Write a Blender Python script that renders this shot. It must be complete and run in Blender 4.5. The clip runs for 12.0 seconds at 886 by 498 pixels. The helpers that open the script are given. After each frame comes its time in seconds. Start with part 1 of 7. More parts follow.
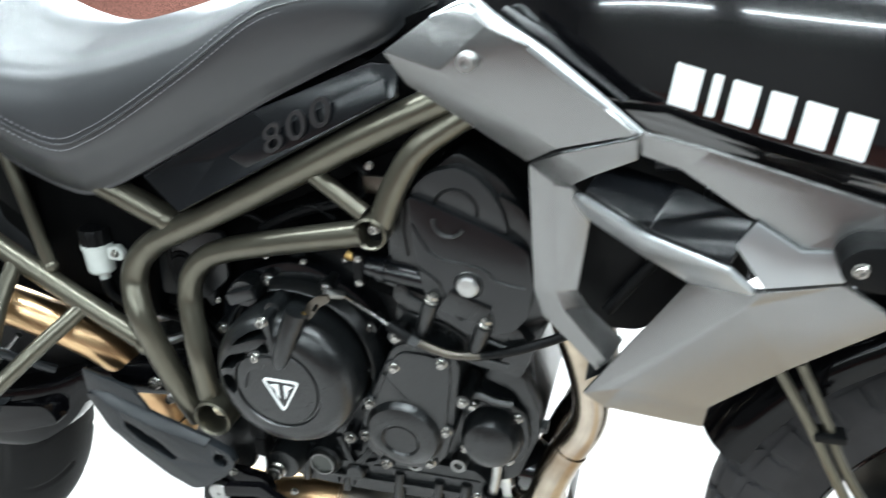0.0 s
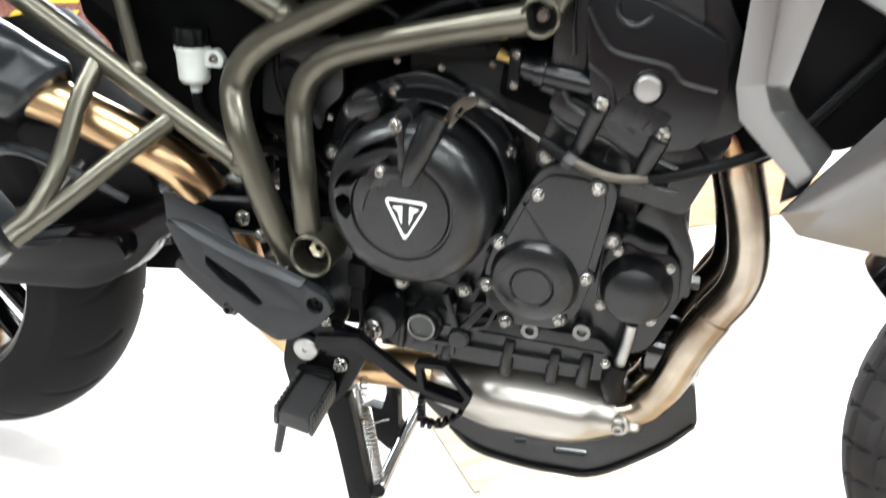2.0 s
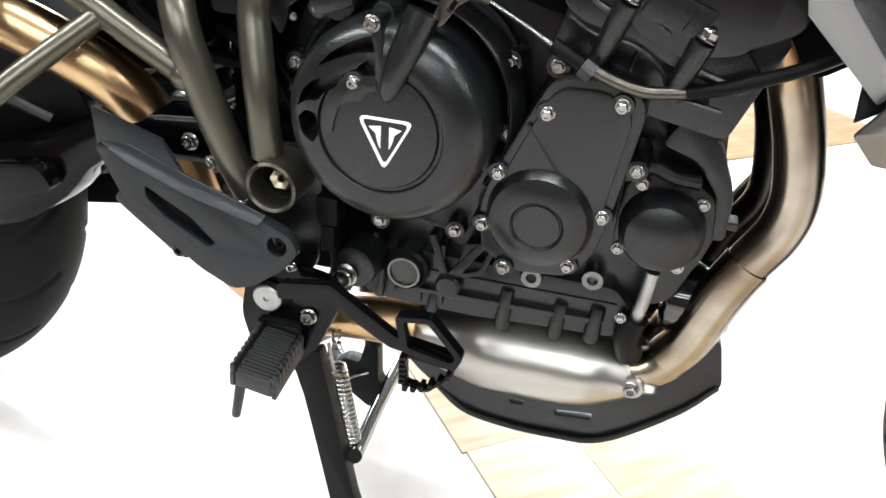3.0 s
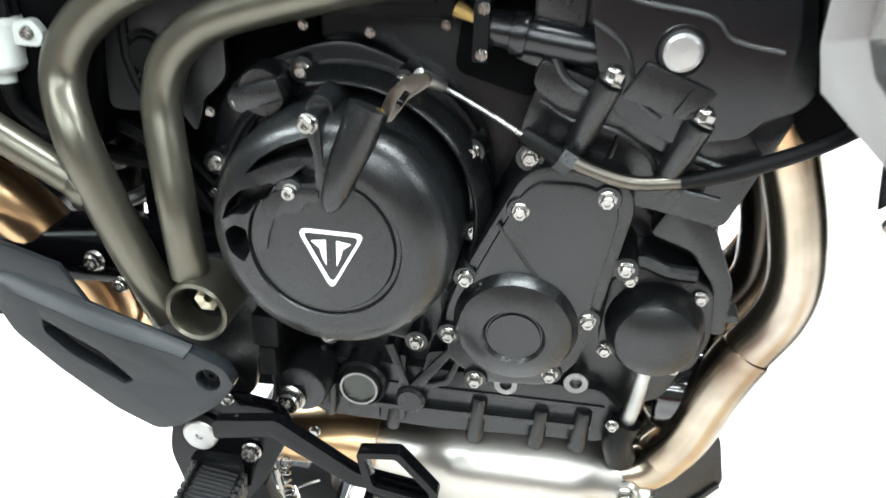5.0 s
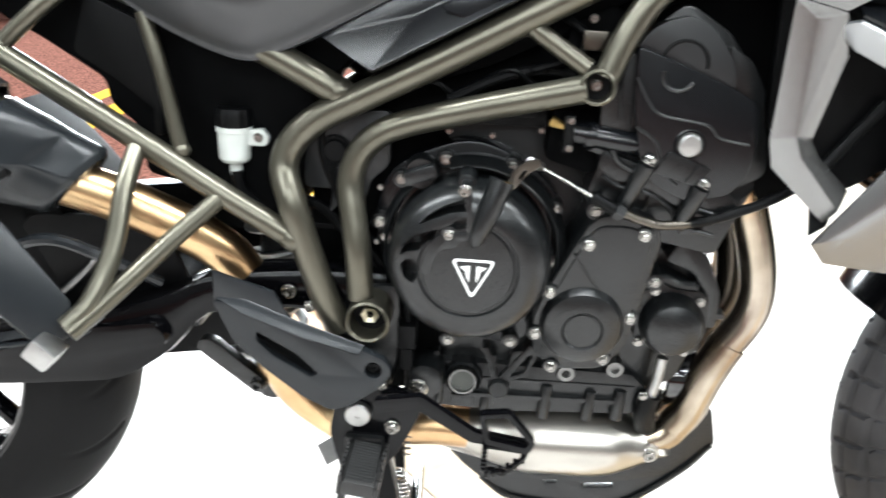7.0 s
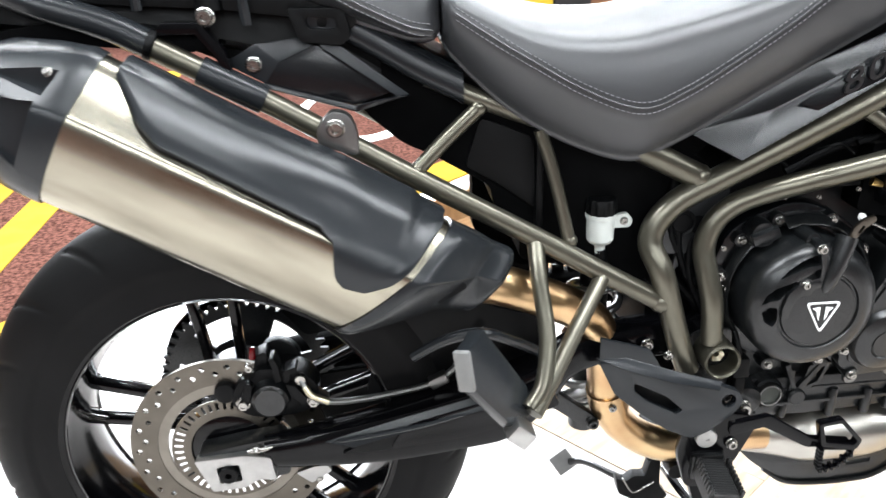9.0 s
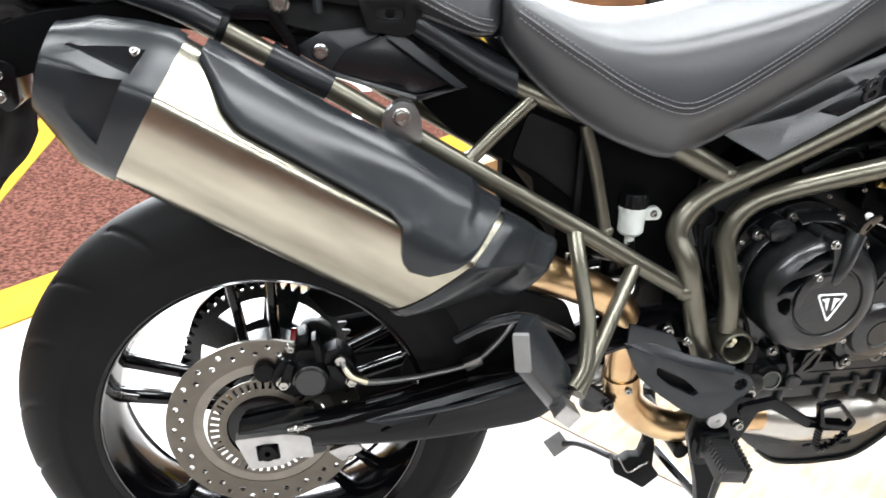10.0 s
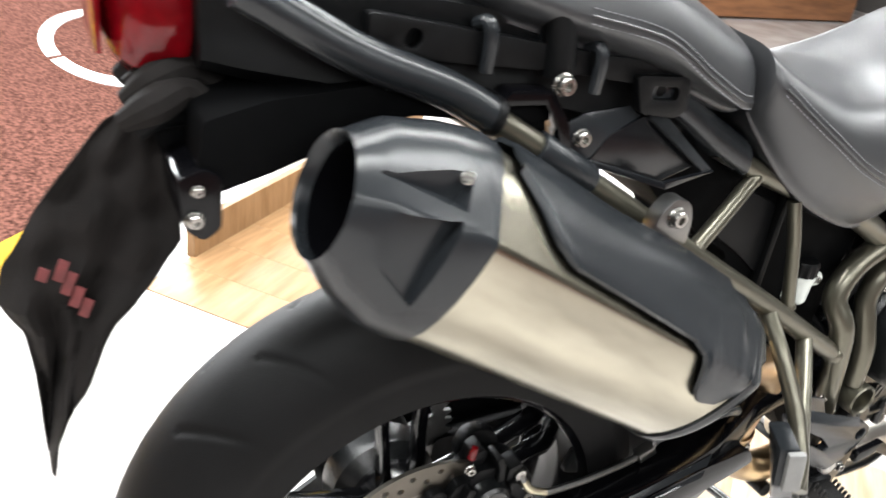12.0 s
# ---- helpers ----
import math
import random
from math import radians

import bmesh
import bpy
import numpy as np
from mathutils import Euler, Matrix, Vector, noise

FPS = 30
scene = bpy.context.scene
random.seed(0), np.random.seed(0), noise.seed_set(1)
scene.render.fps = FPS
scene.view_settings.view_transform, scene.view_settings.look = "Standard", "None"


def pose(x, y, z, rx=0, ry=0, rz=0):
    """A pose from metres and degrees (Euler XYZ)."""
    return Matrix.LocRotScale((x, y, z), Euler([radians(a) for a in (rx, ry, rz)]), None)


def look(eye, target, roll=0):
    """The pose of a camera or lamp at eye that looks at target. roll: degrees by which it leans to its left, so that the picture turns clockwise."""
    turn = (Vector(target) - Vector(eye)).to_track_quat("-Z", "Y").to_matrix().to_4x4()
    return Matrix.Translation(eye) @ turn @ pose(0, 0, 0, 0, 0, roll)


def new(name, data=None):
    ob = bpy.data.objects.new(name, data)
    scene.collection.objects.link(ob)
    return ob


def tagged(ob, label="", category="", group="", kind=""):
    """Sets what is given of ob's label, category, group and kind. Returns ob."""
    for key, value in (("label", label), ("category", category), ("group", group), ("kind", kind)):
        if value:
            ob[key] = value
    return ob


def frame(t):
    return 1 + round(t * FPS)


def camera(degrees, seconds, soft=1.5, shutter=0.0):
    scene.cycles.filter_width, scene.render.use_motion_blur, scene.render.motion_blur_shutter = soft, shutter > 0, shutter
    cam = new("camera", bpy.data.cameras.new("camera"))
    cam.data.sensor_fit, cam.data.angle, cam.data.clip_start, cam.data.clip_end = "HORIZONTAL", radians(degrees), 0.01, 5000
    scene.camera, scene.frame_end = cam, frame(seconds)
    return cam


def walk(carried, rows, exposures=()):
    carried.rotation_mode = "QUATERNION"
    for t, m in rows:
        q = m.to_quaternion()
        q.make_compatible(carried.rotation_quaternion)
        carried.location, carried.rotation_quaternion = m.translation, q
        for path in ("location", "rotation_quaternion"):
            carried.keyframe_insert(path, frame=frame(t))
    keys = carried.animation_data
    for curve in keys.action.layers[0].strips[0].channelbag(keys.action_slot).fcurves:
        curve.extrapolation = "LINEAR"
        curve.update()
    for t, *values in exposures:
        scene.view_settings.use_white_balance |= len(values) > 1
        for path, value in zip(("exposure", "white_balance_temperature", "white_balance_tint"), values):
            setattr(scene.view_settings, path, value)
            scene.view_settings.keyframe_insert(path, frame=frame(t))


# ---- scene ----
cam = camera(57.0, 12.0, soft=1.5, shutter=0.5)
PATH = [
    (0, (1.117, -0.801, 1.022), (0.595, 0.922, 0.15), -1.7),
    (0.5, (1.033, -0.833, 0.98), (0.508, 0.91, 0.152), -1.7),
    (1, (0.995, -0.842, 0.926), (0.515, 0.959, 0.202), -0.0),
    (1.5, (0.972, -0.858, 0.864), (0.497, 0.944, 0.137), 2.2),
    (2, (0.958, -0.825, 0.805), (0.477, 0.918, -0.051), 2.9),
    (2.5, (0.933, -0.769, 0.749), (0.481, 0.944, -0.18), 3.7),
    (2.7, (0.93, -0.745, 0.744), (0.498, 0.96, -0.209), 4.1),
    (4.3, (0.889, -0.571, 0.728), (0.522, 1.092, -0.32), 2.7),
    (4.5, (0.888, -0.559, 0.73), (0.532, 1.115, -0.305), 2.5),
    (5, (0.874, -0.604, 0.749), (0.614, 1.155, -0.167), 2.3),
    (5.5, (0.843, -0.736, 0.774), (0.729, 1.097, -0.017), 2.1),
    (6, (0.812, -0.842, 0.8), (0.768, 1.03, 0.099), 2.5),
    (6.5, (0.786, -0.889, 0.81), (0.76, 0.993, 0.135), 2.9),
    (7, (0.747, -0.91, 0.81), (0.643, 0.961, 0.113), 2.9),
    (7.5, (0.643, -0.889, 0.833), (0.451, 0.97, 0.121), 0.6),
    (7.7, (0.589, -0.877, 0.856), (0.386, 0.978, 0.136), -0.6),
    (9.3, (0.153, -1.022, 0.978), (0.366, 0.814, 0.214), -0.5),
    (9.5, (0.124, -1.027, 0.982), (0.372, 0.807, 0.224), 0.4),
    (10, (0.071, -1.018, 0.977), (0.383, 0.794, 0.19), 1.9),
    (10.5, (-0.011, -0.944, 0.989), (0.329, 0.837, 0.144), 2.4),
    (11, (-0.071, -0.822, 1.023), (0.304, 0.95, 0.175), 3.5),
    (11.5, (-0.191, -0.721, 1.023), (0.476, 0.97, 0.19), 6.3),
    (12, (-0.351, -0.648, 1.039), (0.546, 0.897, 0.14), 8.3),
]
EXPOSURES = [(0.0, 0.12, 5950, 2), (0.5, 0.22, 6100, 5), (1.5, 0.46, 6250, 7), (2.0, 0.42, 6350, 8), (2.5, 0.06, 6400, 8), (4.5, 0.30, 6150, 6), (5.0, 0.80, 6100, 4), (5.5, 0.90, 6100, 4), (6.0, 0.72, 6200, 6), (6.5, 0.62, 6250, 7), (7.0, 0.58, 6250, 7), (7.5, 0.68, 6200, 8), (9.5, 0.26, 6300, 10), (12.0, 0.42, 6550, 10)]
walk(cam, [(t, look(eye, target, roll)) for t, eye, target, roll in PATH], EXPOSURES)

# ---- light: a closed show room with bright ceiling panels, added out of view ----
world = bpy.data.worlds.new("world")
world.use_nodes = True
scene.world = world
world.node_tree.nodes["Background"].inputs[0].default_value = (0.9, 0.95, 1.0, 1)
world.node_tree.nodes["Background"].inputs[1].default_value = 0.02
ROOM = (-5.0, 7.5, -9.0, 6.6, 3.1)      # x0, x1, y0, y1, height
# unseen strips; the rows below y -3 are added to brighten the near side
PANELS = [(x_, y_, share_) for y_, share_ in ((-7.3, 1.0), (-5.0, 0.7), (-3.2, 0.75), (-0.65, 1.0), (0.95, 0.9), (2.5, 0.95)) for x_ in (-1.6, 1.7)] + [(4.9, -0.2, 0.8), (4.9, -2.0, 0.7)]   # x, y, share of the power
PANEL_W, PANEL_D, PANEL_POWER = 2.8, 0.26, 88.0
WINDOWS = [(-4.3, -1.1), (-0.7, 2.5), (2.9, 6.1)]        # x from, to, in the back wall
SILL, HEAD, WINDOW_POWER = 1.40, 2.70, 560.0
for x0_, x1_ in WINDOWS:
    lamp = bpy.data.lights.new("window_light", "AREA")
    lamp.shape, lamp.size, lamp.size_y = "RECTANGLE", x1_ - x0_ - 0.1, HEAD - SILL - 0.1
    lamp.energy, lamp.color = WINDOW_POWER, (0.93, 0.97, 1.0)
    new("window_light", lamp).matrix_world = pose((x0_ + x1_) / 2, ROOM[3] + 0.10, (SILL + HEAD) / 2, -90, 0, 0)
for px_, py_, share in PANELS:
    lamp = bpy.data.lights.new("panel_light", "AREA")
    lamp.shape, lamp.size, lamp.size_y = "RECTANGLE", PANEL_W - 0.06, PANEL_D - 0.06
    lamp.energy, lamp.color = PANEL_POWER * share, (0.95, 0.985, 1.0)
    new("panel_light", lamp).matrix_world = pose(px_, py_, ROOM[4] - 0.055)


# ---- materials ----
def material(name, colour, rough=0.5, metal=0.0, vary=0.15, scale=40.0, bump=0.05, bump_scale=400.0, coat=0.0, stretch=(1, 1, 1), second=None, spec=0.5, rough_vary=0.05, turn=0.0):
    """A principled material with colour and gloss varied at two scales and a fine relief."""
    m = bpy.data.materials.new(name)
    m.use_nodes = True
    nt = m.node_tree
    b = nt.nodes["Principled BSDF"]
    co = nt.nodes.new("ShaderNodeTexCoord")
    mp = nt.nodes.new("ShaderNodeMapping")
    mp.vector_type = "TEXTURE"
    mp.inputs["Scale"].default_value = tuple(1 / s for s in stretch)
    mp.inputs["Rotation"].default_value = (0, radians(turn), 0)
    nt.links.new(co.outputs["Object"], mp.inputs[0])
    big = nt.nodes.new("ShaderNodeTexNoise")
    big.inputs["Scale"].default_value, big.inputs["Detail"].default_value = scale, 5
    small = nt.nodes.new("ShaderNodeTexNoise")
    small.inputs["Scale"].default_value, small.inputs["Detail"].default_value = bump_scale, 3
    nt.links.new(mp.outputs[0], big.inputs[0]), nt.links.new(mp.outputs[0], small.inputs[0])
    ramp = nt.nodes.new("ShaderNodeValToRGB")
    lo = tuple(c * (1 - vary) for c in colour) if second is None else second
    ramp.color_ramp.elements[0].position, ramp.color_ramp.elements[1].position = 0.35, 0.65
    ramp.color_ramp.elements[0].color, ramp.color_ramp.elements[1].color = (*lo, 1), (*colour, 1)
    nt.links.new(big.outputs[0], ramp.inputs[0])
    nt.links.new(ramp.outputs[0], b.inputs["Base Color"])
    rr = nt.nodes.new("ShaderNodeMapRange")
    rr.inputs["To Min"].default_value, rr.inputs["To Max"].default_value = max(0.02, rough - rough_vary), min(1, rough + rough_vary)
    nt.links.new(small.outputs[0], rr.inputs[0]), nt.links.new(rr.outputs[0], b.inputs["Roughness"])
    b.inputs["Metallic"].default_value = metal
    b.inputs["Specular IOR Level"].default_value = spec
    b.inputs["Coat Weight"].default_value, b.inputs["Coat Roughness"].default_value = coat, 0.04
    if bump:
        bp = nt.nodes.new("ShaderNodeBump")
        bp.inputs["Strength"].default_value, bp.inputs["Distance"].default_value = bump, 0.002
        nt.links.new(small.outputs[0], bp.inputs["Height"]), nt.links.new(bp.outputs[0], b.inputs["Normal"])
    return m


def emitter(name, colour, strength):
    m = bpy.data.materials.new(name)
    m.use_nodes = True
    b = m.node_tree.nodes["Principled BSDF"]
    b.inputs["Base Color"].default_value = (0.8, 0.8, 0.8, 1)
    b.inputs["Emission Color"].default_value, b.inputs["Emission Strength"].default_value = (*colour, 1), strength
    return m


CAST = material("cast_black", (0.0058, 0.0065, 0.0070), 0.285, 0.0, 0.3, 30, 0.05, 1200, spec=0.47)
CAST_GREY = material("cast_grey", (0.015, 0.016, 0.017), 0.34, 0.1, 0.2, 30, 0.12, 1500)
SATIN = material("satin_black_plastic", (0.0125, 0.0143, 0.0162), 0.25, 0.0, 0.12, 14, 0.06, 1400, spec=0.30)
GRAINED = material("grained_plastic", (0.0034, 0.0036, 0.0039), 0.34, 0.0, 0.2, 20, 0.22, 1800, spec=0.11)
# near-black without sheen: puts the shade of recessed parts into their colour
DEEP = material("shade_black_plastic", (0.0024, 0.0025, 0.0027), 0.55, 0.0, 0.3, 20, 0.2, 900, spec=0.02)
GLOSS = material("gloss_black_paint", (0.002, 0.002, 0.0025), 0.12, 0.0, 0.1, 8, 0.0, 300, coat=1.0, rough_vary=0.02)
PANEL_BLACK = material("semi_gloss_black", (0.004, 0.0045, 0.0055), 0.22, 0.0, 0.1, 10, 0.0, 1500, spec=0.4)
FRAME = material("frame_paint", (0.114, 0.108, 0.084), 0.30, 0.80, 0.10, 25, 0.012, 900, rough_vary=0.02)
STEEL = material("brushed_steel", (0.345, 0.322, 0.258), 0.24, 1.0, 0.38, 13, 0.0, 60, rough_vary=0.06, stretch=(0.4, 1, 1.8), turn=30)
PAN_STEEL = material("collector_steel", (0.46, 0.44, 0.40), 0.30, 1.0, 0.08, 5, 0.0, 60, rough_vary=0.02)
COPPER = material("heat_browned_pipe", (0.62, 0.45, 0.25), 0.30, 1.0, 0.3, 14, 0.0, 40, second=(0.50, 0.32, 0.17), rough_vary=0.03)
ZINC = material("zinc_bolt", (0.34, 0.33, 0.31), 0.26, 1.0, 0.2, 200, 0.05, 900)
ALLOY = material("cast_alloy", (0.42, 0.42, 0.41), 0.38, 1.0, 0.15, 60, 0.12, 900)
HANGER = material("dull_plated_steel", (0.20, 0.20, 0.195), 0.36, 1.0, 0.15, 60, 0.08, 900)
DISC = material("disc_steel", (0.115, 0.104, 0.088), 0.33, 1.0, 0.15, 30, 0.05, 700)
DISC_INNER = material("disc_inner_steel", (0.20, 0.185, 0.16), 0.38, 1.0, 0.15, 30, 0.05, 700)
SILVER = material("satin_silver_paint", (0.205, 0.205, 0.203), 0.27, 0.82, 0.06, 6, 0.0, 2500, rough_vary=0.01)
SILVER_EDGE = material("bright_silver_trim", (0.32, 0.33, 0.335), 0.32, 0.8, 0.06, 6, 0.02, 2500)
TEXT_GREY = material("embossed_grey", (0.012, 0.012, 0.013), 0.35, 0.2, 0.1, 30, 0.0)
WHITE = material("white_decal", (0.82, 0.83, 0.82), 0.3, 0.0, 0.05, 30, 0.0)
SEAT = material("seat_vinyl", (0.024, 0.025, 0.027), 0.32, 0.0, 0.15, 10, 0.14, 1300, spec=0.60)
THREAD = material("grey_thread", (0.18, 0.18, 0.19), 0.7, 0.0, 0.2, 300, 0.1, 900)
RUBBER = material("tyre_rubber", (0.0040, 0.0039, 0.0041), 0.58, 0.0, 0.35, 14, 0.15, 700, spec=0.11)
PEG_RUBBER = material("peg_rubber", (0.007, 0.007, 0.007), 0.5, 0.0, 0.3, 60, 0.15, 700)
RIM = material("rim_black", (0.002, 0.002, 0.0025), 0.13, 0.0, 0.2, 30, 0.0, 600, spec=0.25)
MILK = material("milky_plastic", (0.55, 0.58, 0.55), 0.35, 0.0, 0.06, 60, 0.03, 500)
BRASS = material("brass", (0.55, 0.38, 0.14), 0.35, 1.0, 0.15, 80, 0.05, 700)
RED_LENS = material("red_lens", (0.15, 0.002, 0.005), 0.12, 0.0, 0.5, 30, 0.02, 300, spec=0.3)
RED_PAINT = material("red_paint", (0.55, 0.02, 0.02), 0.3, 0.0, 0.15, 8, 0.02, 400)
CLOTH = material("black_cloth", (0.0075, 0.006, 0.0055), 0.85, 0.0, 0.35, 25, 0.4, 900, spec=0.2)
CLOTH_RED = material("cloth_print", (0.12, 0.020, 0.020), 0.8, 0.0, 0.3, 90, 0.1, 900)
WOOD = material("pale_wood_floor", (0.30, 0.180, 0.092), 0.45, 0.0, 0.3, 5, 0.08, 90, stretch=(1, 9, 1), second=(0.21, 0.12, 0.056), spec=0.15)
WOOD_WALL = material("brown_wood", (0.30, 0.13, 0.055), 0.5, 0.0, 0.3, 3, 0.1, 90, stretch=(1, 1, 8), second=(0.17, 0.07, 0.03))
YELLOW = material("yellow_line_paint", (0.43, 0.27, 0.034), 0.6, 0.0, 0.2, 9, 0.15, 160, spec=0.0)
YELLOW_PANEL = material("yellow_shutter", (0.80, 0.56, 0.04), 0.45, 0.0, 0.1, 4, 0.02, 160)
DARK = material("dark_post", (0.02, 0.02, 0.022), 0.5, 0.0, 0.2, 5, 0.05, 160)
LINE_WHITE = material("white_line_paint", (0.78, 0.78, 0.75), 0.5, 0.0, 0.1, 12, 0.1, 160)
FLOOR_WHITE = material("polished_white_floor", (0.62, 0.590, 0.568), 0.24, 0.0, 0.06, 3.2, 0.01, 60, second=(0.43, 0.395, 0.375))
FLOOR_BROWN = material("speckled_brown_floor", (0.148, 0.067, 0.051), 0.7, 0.0, 0.5, 75, 0.3, 160, second=(0.036, 0.016, 0.013), spec=0.0)
WALL = material("painted_wall", (0.10, 0.095, 0.09), 0.7, 0.0, 0.06, 1.5, 0.1, 90)
WALL_BROWN = material("red_brown_wall_paint", (0.125, 0.056, 0.044), 0.7, 0.0, 0.3, 45, 0.2, 90, second=(0.065, 0.028, 0.022), spec=0.1)
CEILING = material("ceiling_paint", (0.08, 0.08, 0.082), 0.8, 0.0, 0.05, 2, 0.1, 90)
CARD = material("brown_cardboard", (0.36, 0.21, 0.12), 0.75, 0.0, 0.2, 4, 0.1, 60, stretch=(1, 1, 6))
LIGHT_PANEL = emitter("ceiling_light_diffuser", (1.0, 0.97, 0.93), 9.0)
SIGHT = material("sight_glass", (0.032, 0.036, 0.030), 0.22, 0.0, 0.2, 60, 0.0, 300, spec=0.4)
BACKDROP = emitter("bright_sky_backdrop", (0.93, 0.97, 1.0), 3.0)


def heat_tinted(name, stops, rough):
    """Steel whose temper colours run along its height, with fine scratches and cloudy wear."""
    m = material(name, (1, 1, 1), rough, 1.0, 0.25, 34, 0.0, 120, rough_vary=0.03)
    nt = m.node_tree
    b = nt.nodes["Principled BSDF"]
    wear = b.inputs["Base Color"].links[0].from_socket
    co = nt.nodes.new("ShaderNodeTexCoord")
    sep = nt.nodes.new("ShaderNodeSeparateXYZ")
    cloud = nt.nodes.new("ShaderNodeTexNoise")
    cloud.inputs["Scale"].default_value = 18
    add = nt.nodes.new("ShaderNodeMath")
    add.operation = "MULTIPLY_ADD"
    add.inputs[1].default_value = 0.06
    nt.links.new(co.outputs["Object"], sep.inputs[0]), nt.links.new(co.outputs["Object"], cloud.inputs[0])
    nt.links.new(cloud.outputs[0], add.inputs[0]), nt.links.new(sep.outputs[2], add.inputs[2])
    ramp = nt.nodes.new("ShaderNodeValToRGB")
    while len(ramp.color_ramp.elements) < len(stops):
        ramp.color_ramp.elements.new(0.5)
    for e, (z, c) in zip(ramp.color_ramp.elements, stops):
        e.position, e.color = z + 0.03, (*c, 1)
    nt.links.new(add.outputs[0], ramp.inputs[0])
    mix = nt.nodes.new("ShaderNodeMix")
    mix.data_type, mix.blend_type = "RGBA", "MULTIPLY"
    mix.inputs[0].default_value = 1.0
    nt.links.new(ramp.outputs[0], mix.inputs[6]), nt.links.new(wear, mix.inputs[7])
    nt.links.new(mix.outputs[2], b.inputs["Base Color"])
    return m


HEADER = heat_tinted("heated_header_steel", [(0.26, (0.42, 0.35, 0.26)), (0.36, (0.42, 0.37, 0.30)), (0.395, (0.28, 0.22, 0.16)), (0.43, (0.42, 0.37, 0.31)), (0.54, (0.40, 0.34, 0.26)), (0.585, (0.46, 0.28, 0.14)), (0.615, (0.28, 0.20, 0.30)), (0.66, (0.16, 0.17, 0.26))], 0.23)
# steel of the inner header pipes: darker, and darker still towards the top
HEADER_DARK = heat_tinted("dark_header_steel", [(0.26, (0.20, 0.16, 0.12)), (0.42, (0.10, 0.085, 0.07)), (0.66, (0.06, 0.055, 0.05))], 0.26)
PAD_GREY = material("grey_rubber_pad", (0.16, 0.16, 0.155), 0.5, 0.0, 0.15, 60, 0.1, 700)
PALE_BRASS = material("pale_plated_nut", (0.62, 0.57, 0.42), 0.32, 1.0, 0.15, 80, 0.05, 700)
# front tyre rubber greyed: the light bounced onto it is put into the colour
LIT_RUBBER = material("lit_front_tyre_rubber", (0.042, 0.041, 0.043), 0.75, 0.0, 0.45, 12, 0.2, 500, spec=0.2)
GUARD_BLACK = material("deep_black_enamel", (0.002, 0.002, 0.0025), 0.14, 0.0, 0.1, 10, 0.0, 900, spec=0.18)
# the floor wood again, paled so that its colour holds the glare
WOOD_PALE = material("glare_pale_wood_floor", (0.50, 0.40, 0.29), 0.30, 0.0, 0.25, 7, 0.06, 90, stretch=(1, 7, 1), second=(0.37, 0.275, 0.18), spec=0.4)


# ---- mesh helpers ----
from mathutils.bvhtree import BVHTree


def finish(bm, name, mat, sharp=32):
    bmesh.ops.recalc_face_normals(bm, faces=bm.faces)
    for f in bm.faces:
        f.smooth = True
    for e in bm.edges:
        if len(e.link_faces) == 2 and e.calc_face_angle(0) > radians(sharp):
            e.smooth = False
    me = bpy.data.meshes.new(name)
    bm.to_mesh(me)
    bm.free()
    if mat:
        me.materials.append(mat)
    return me


def part(name, bm, mat, parent, label="", sharp=32):
    """Links a bmesh as one mesh object under a thing or a part."""
    ob = new(name, finish(bm, name, mat, sharp))
    ob.parent = parent
    if label:
        tagged(ob, label)
    return ob


def thing(name, label, category, group="", kind=""):
    return tagged(new(name), label, category, group, kind)


def catmull(pts, n):
    """Points through pts, n to a span, on a smooth curve."""
    p = [np.array(q, float) for q in pts]
    p = [2 * p[0] - p[1]] + p + [2 * p[-1] - p[-2]]
    out = []
    for i in range(1, len(p) - 2):
        for k in range(n):
            t = k / n
            a, b, c, d = p[i - 1], p[i], p[i + 1], p[i + 2]
            out.append(0.5 * (2 * b + (c - a) * t + (2 * a - 5 * b + 4 * c - d) * t * t + (3 * b - a - 3 * c + d) * t ** 3))
    out.append(p[-2])
    return out


def tube(pts, r, n=14, steps=5, bm=None, caps=True):
    """A round tube through pts; r: one radius, or one for each point."""
    bm = bm or bmesh.new()
    rs = [r] * len(pts) if np.isscalar(r) else list(r)
    line = catmull([(*p, q) for p, q in zip(pts, rs)], steps)
    rings, up = [], None
    for i, q in enumerate(line):
        a, b = line[max(i - 1, 0)][:3], line[min(i + 1, len(line) - 1)][:3]
        d = Vector(b - a).normalized()
        if up is None:
            up = d.orthogonal().normalized()
        up = (up - d * up.dot(d)).normalized()
        side = d.cross(up)
        c = Vector(q[:3])
        rings.append([bm.verts.new(c + (up * math.cos(t) + side * math.sin(t)) * q[3]) for t in (2 * math.pi * k / n for k in range(n))])
    for a, b in zip(rings, rings[1:]):
        for k in range(n):
            bm.faces.new((a[k], a[(k + 1) % n], b[(k + 1) % n], b[k]))
    if caps:
        bm.faces.new(rings[0]), bm.faces.new(rings[-1])
    return bm


def soften(bm, width, segments=2, angle=25):
    es = [e for e in bm.edges if len(e.link_faces) == 2 and e.calc_face_angle(0) > radians(angle)]
    if es and width:
        bmesh.ops.bevel(bm, geom=es, offset=width, segments=segments, affect="EDGES", profile=0.6, clamp_overlap=True)
    return bm


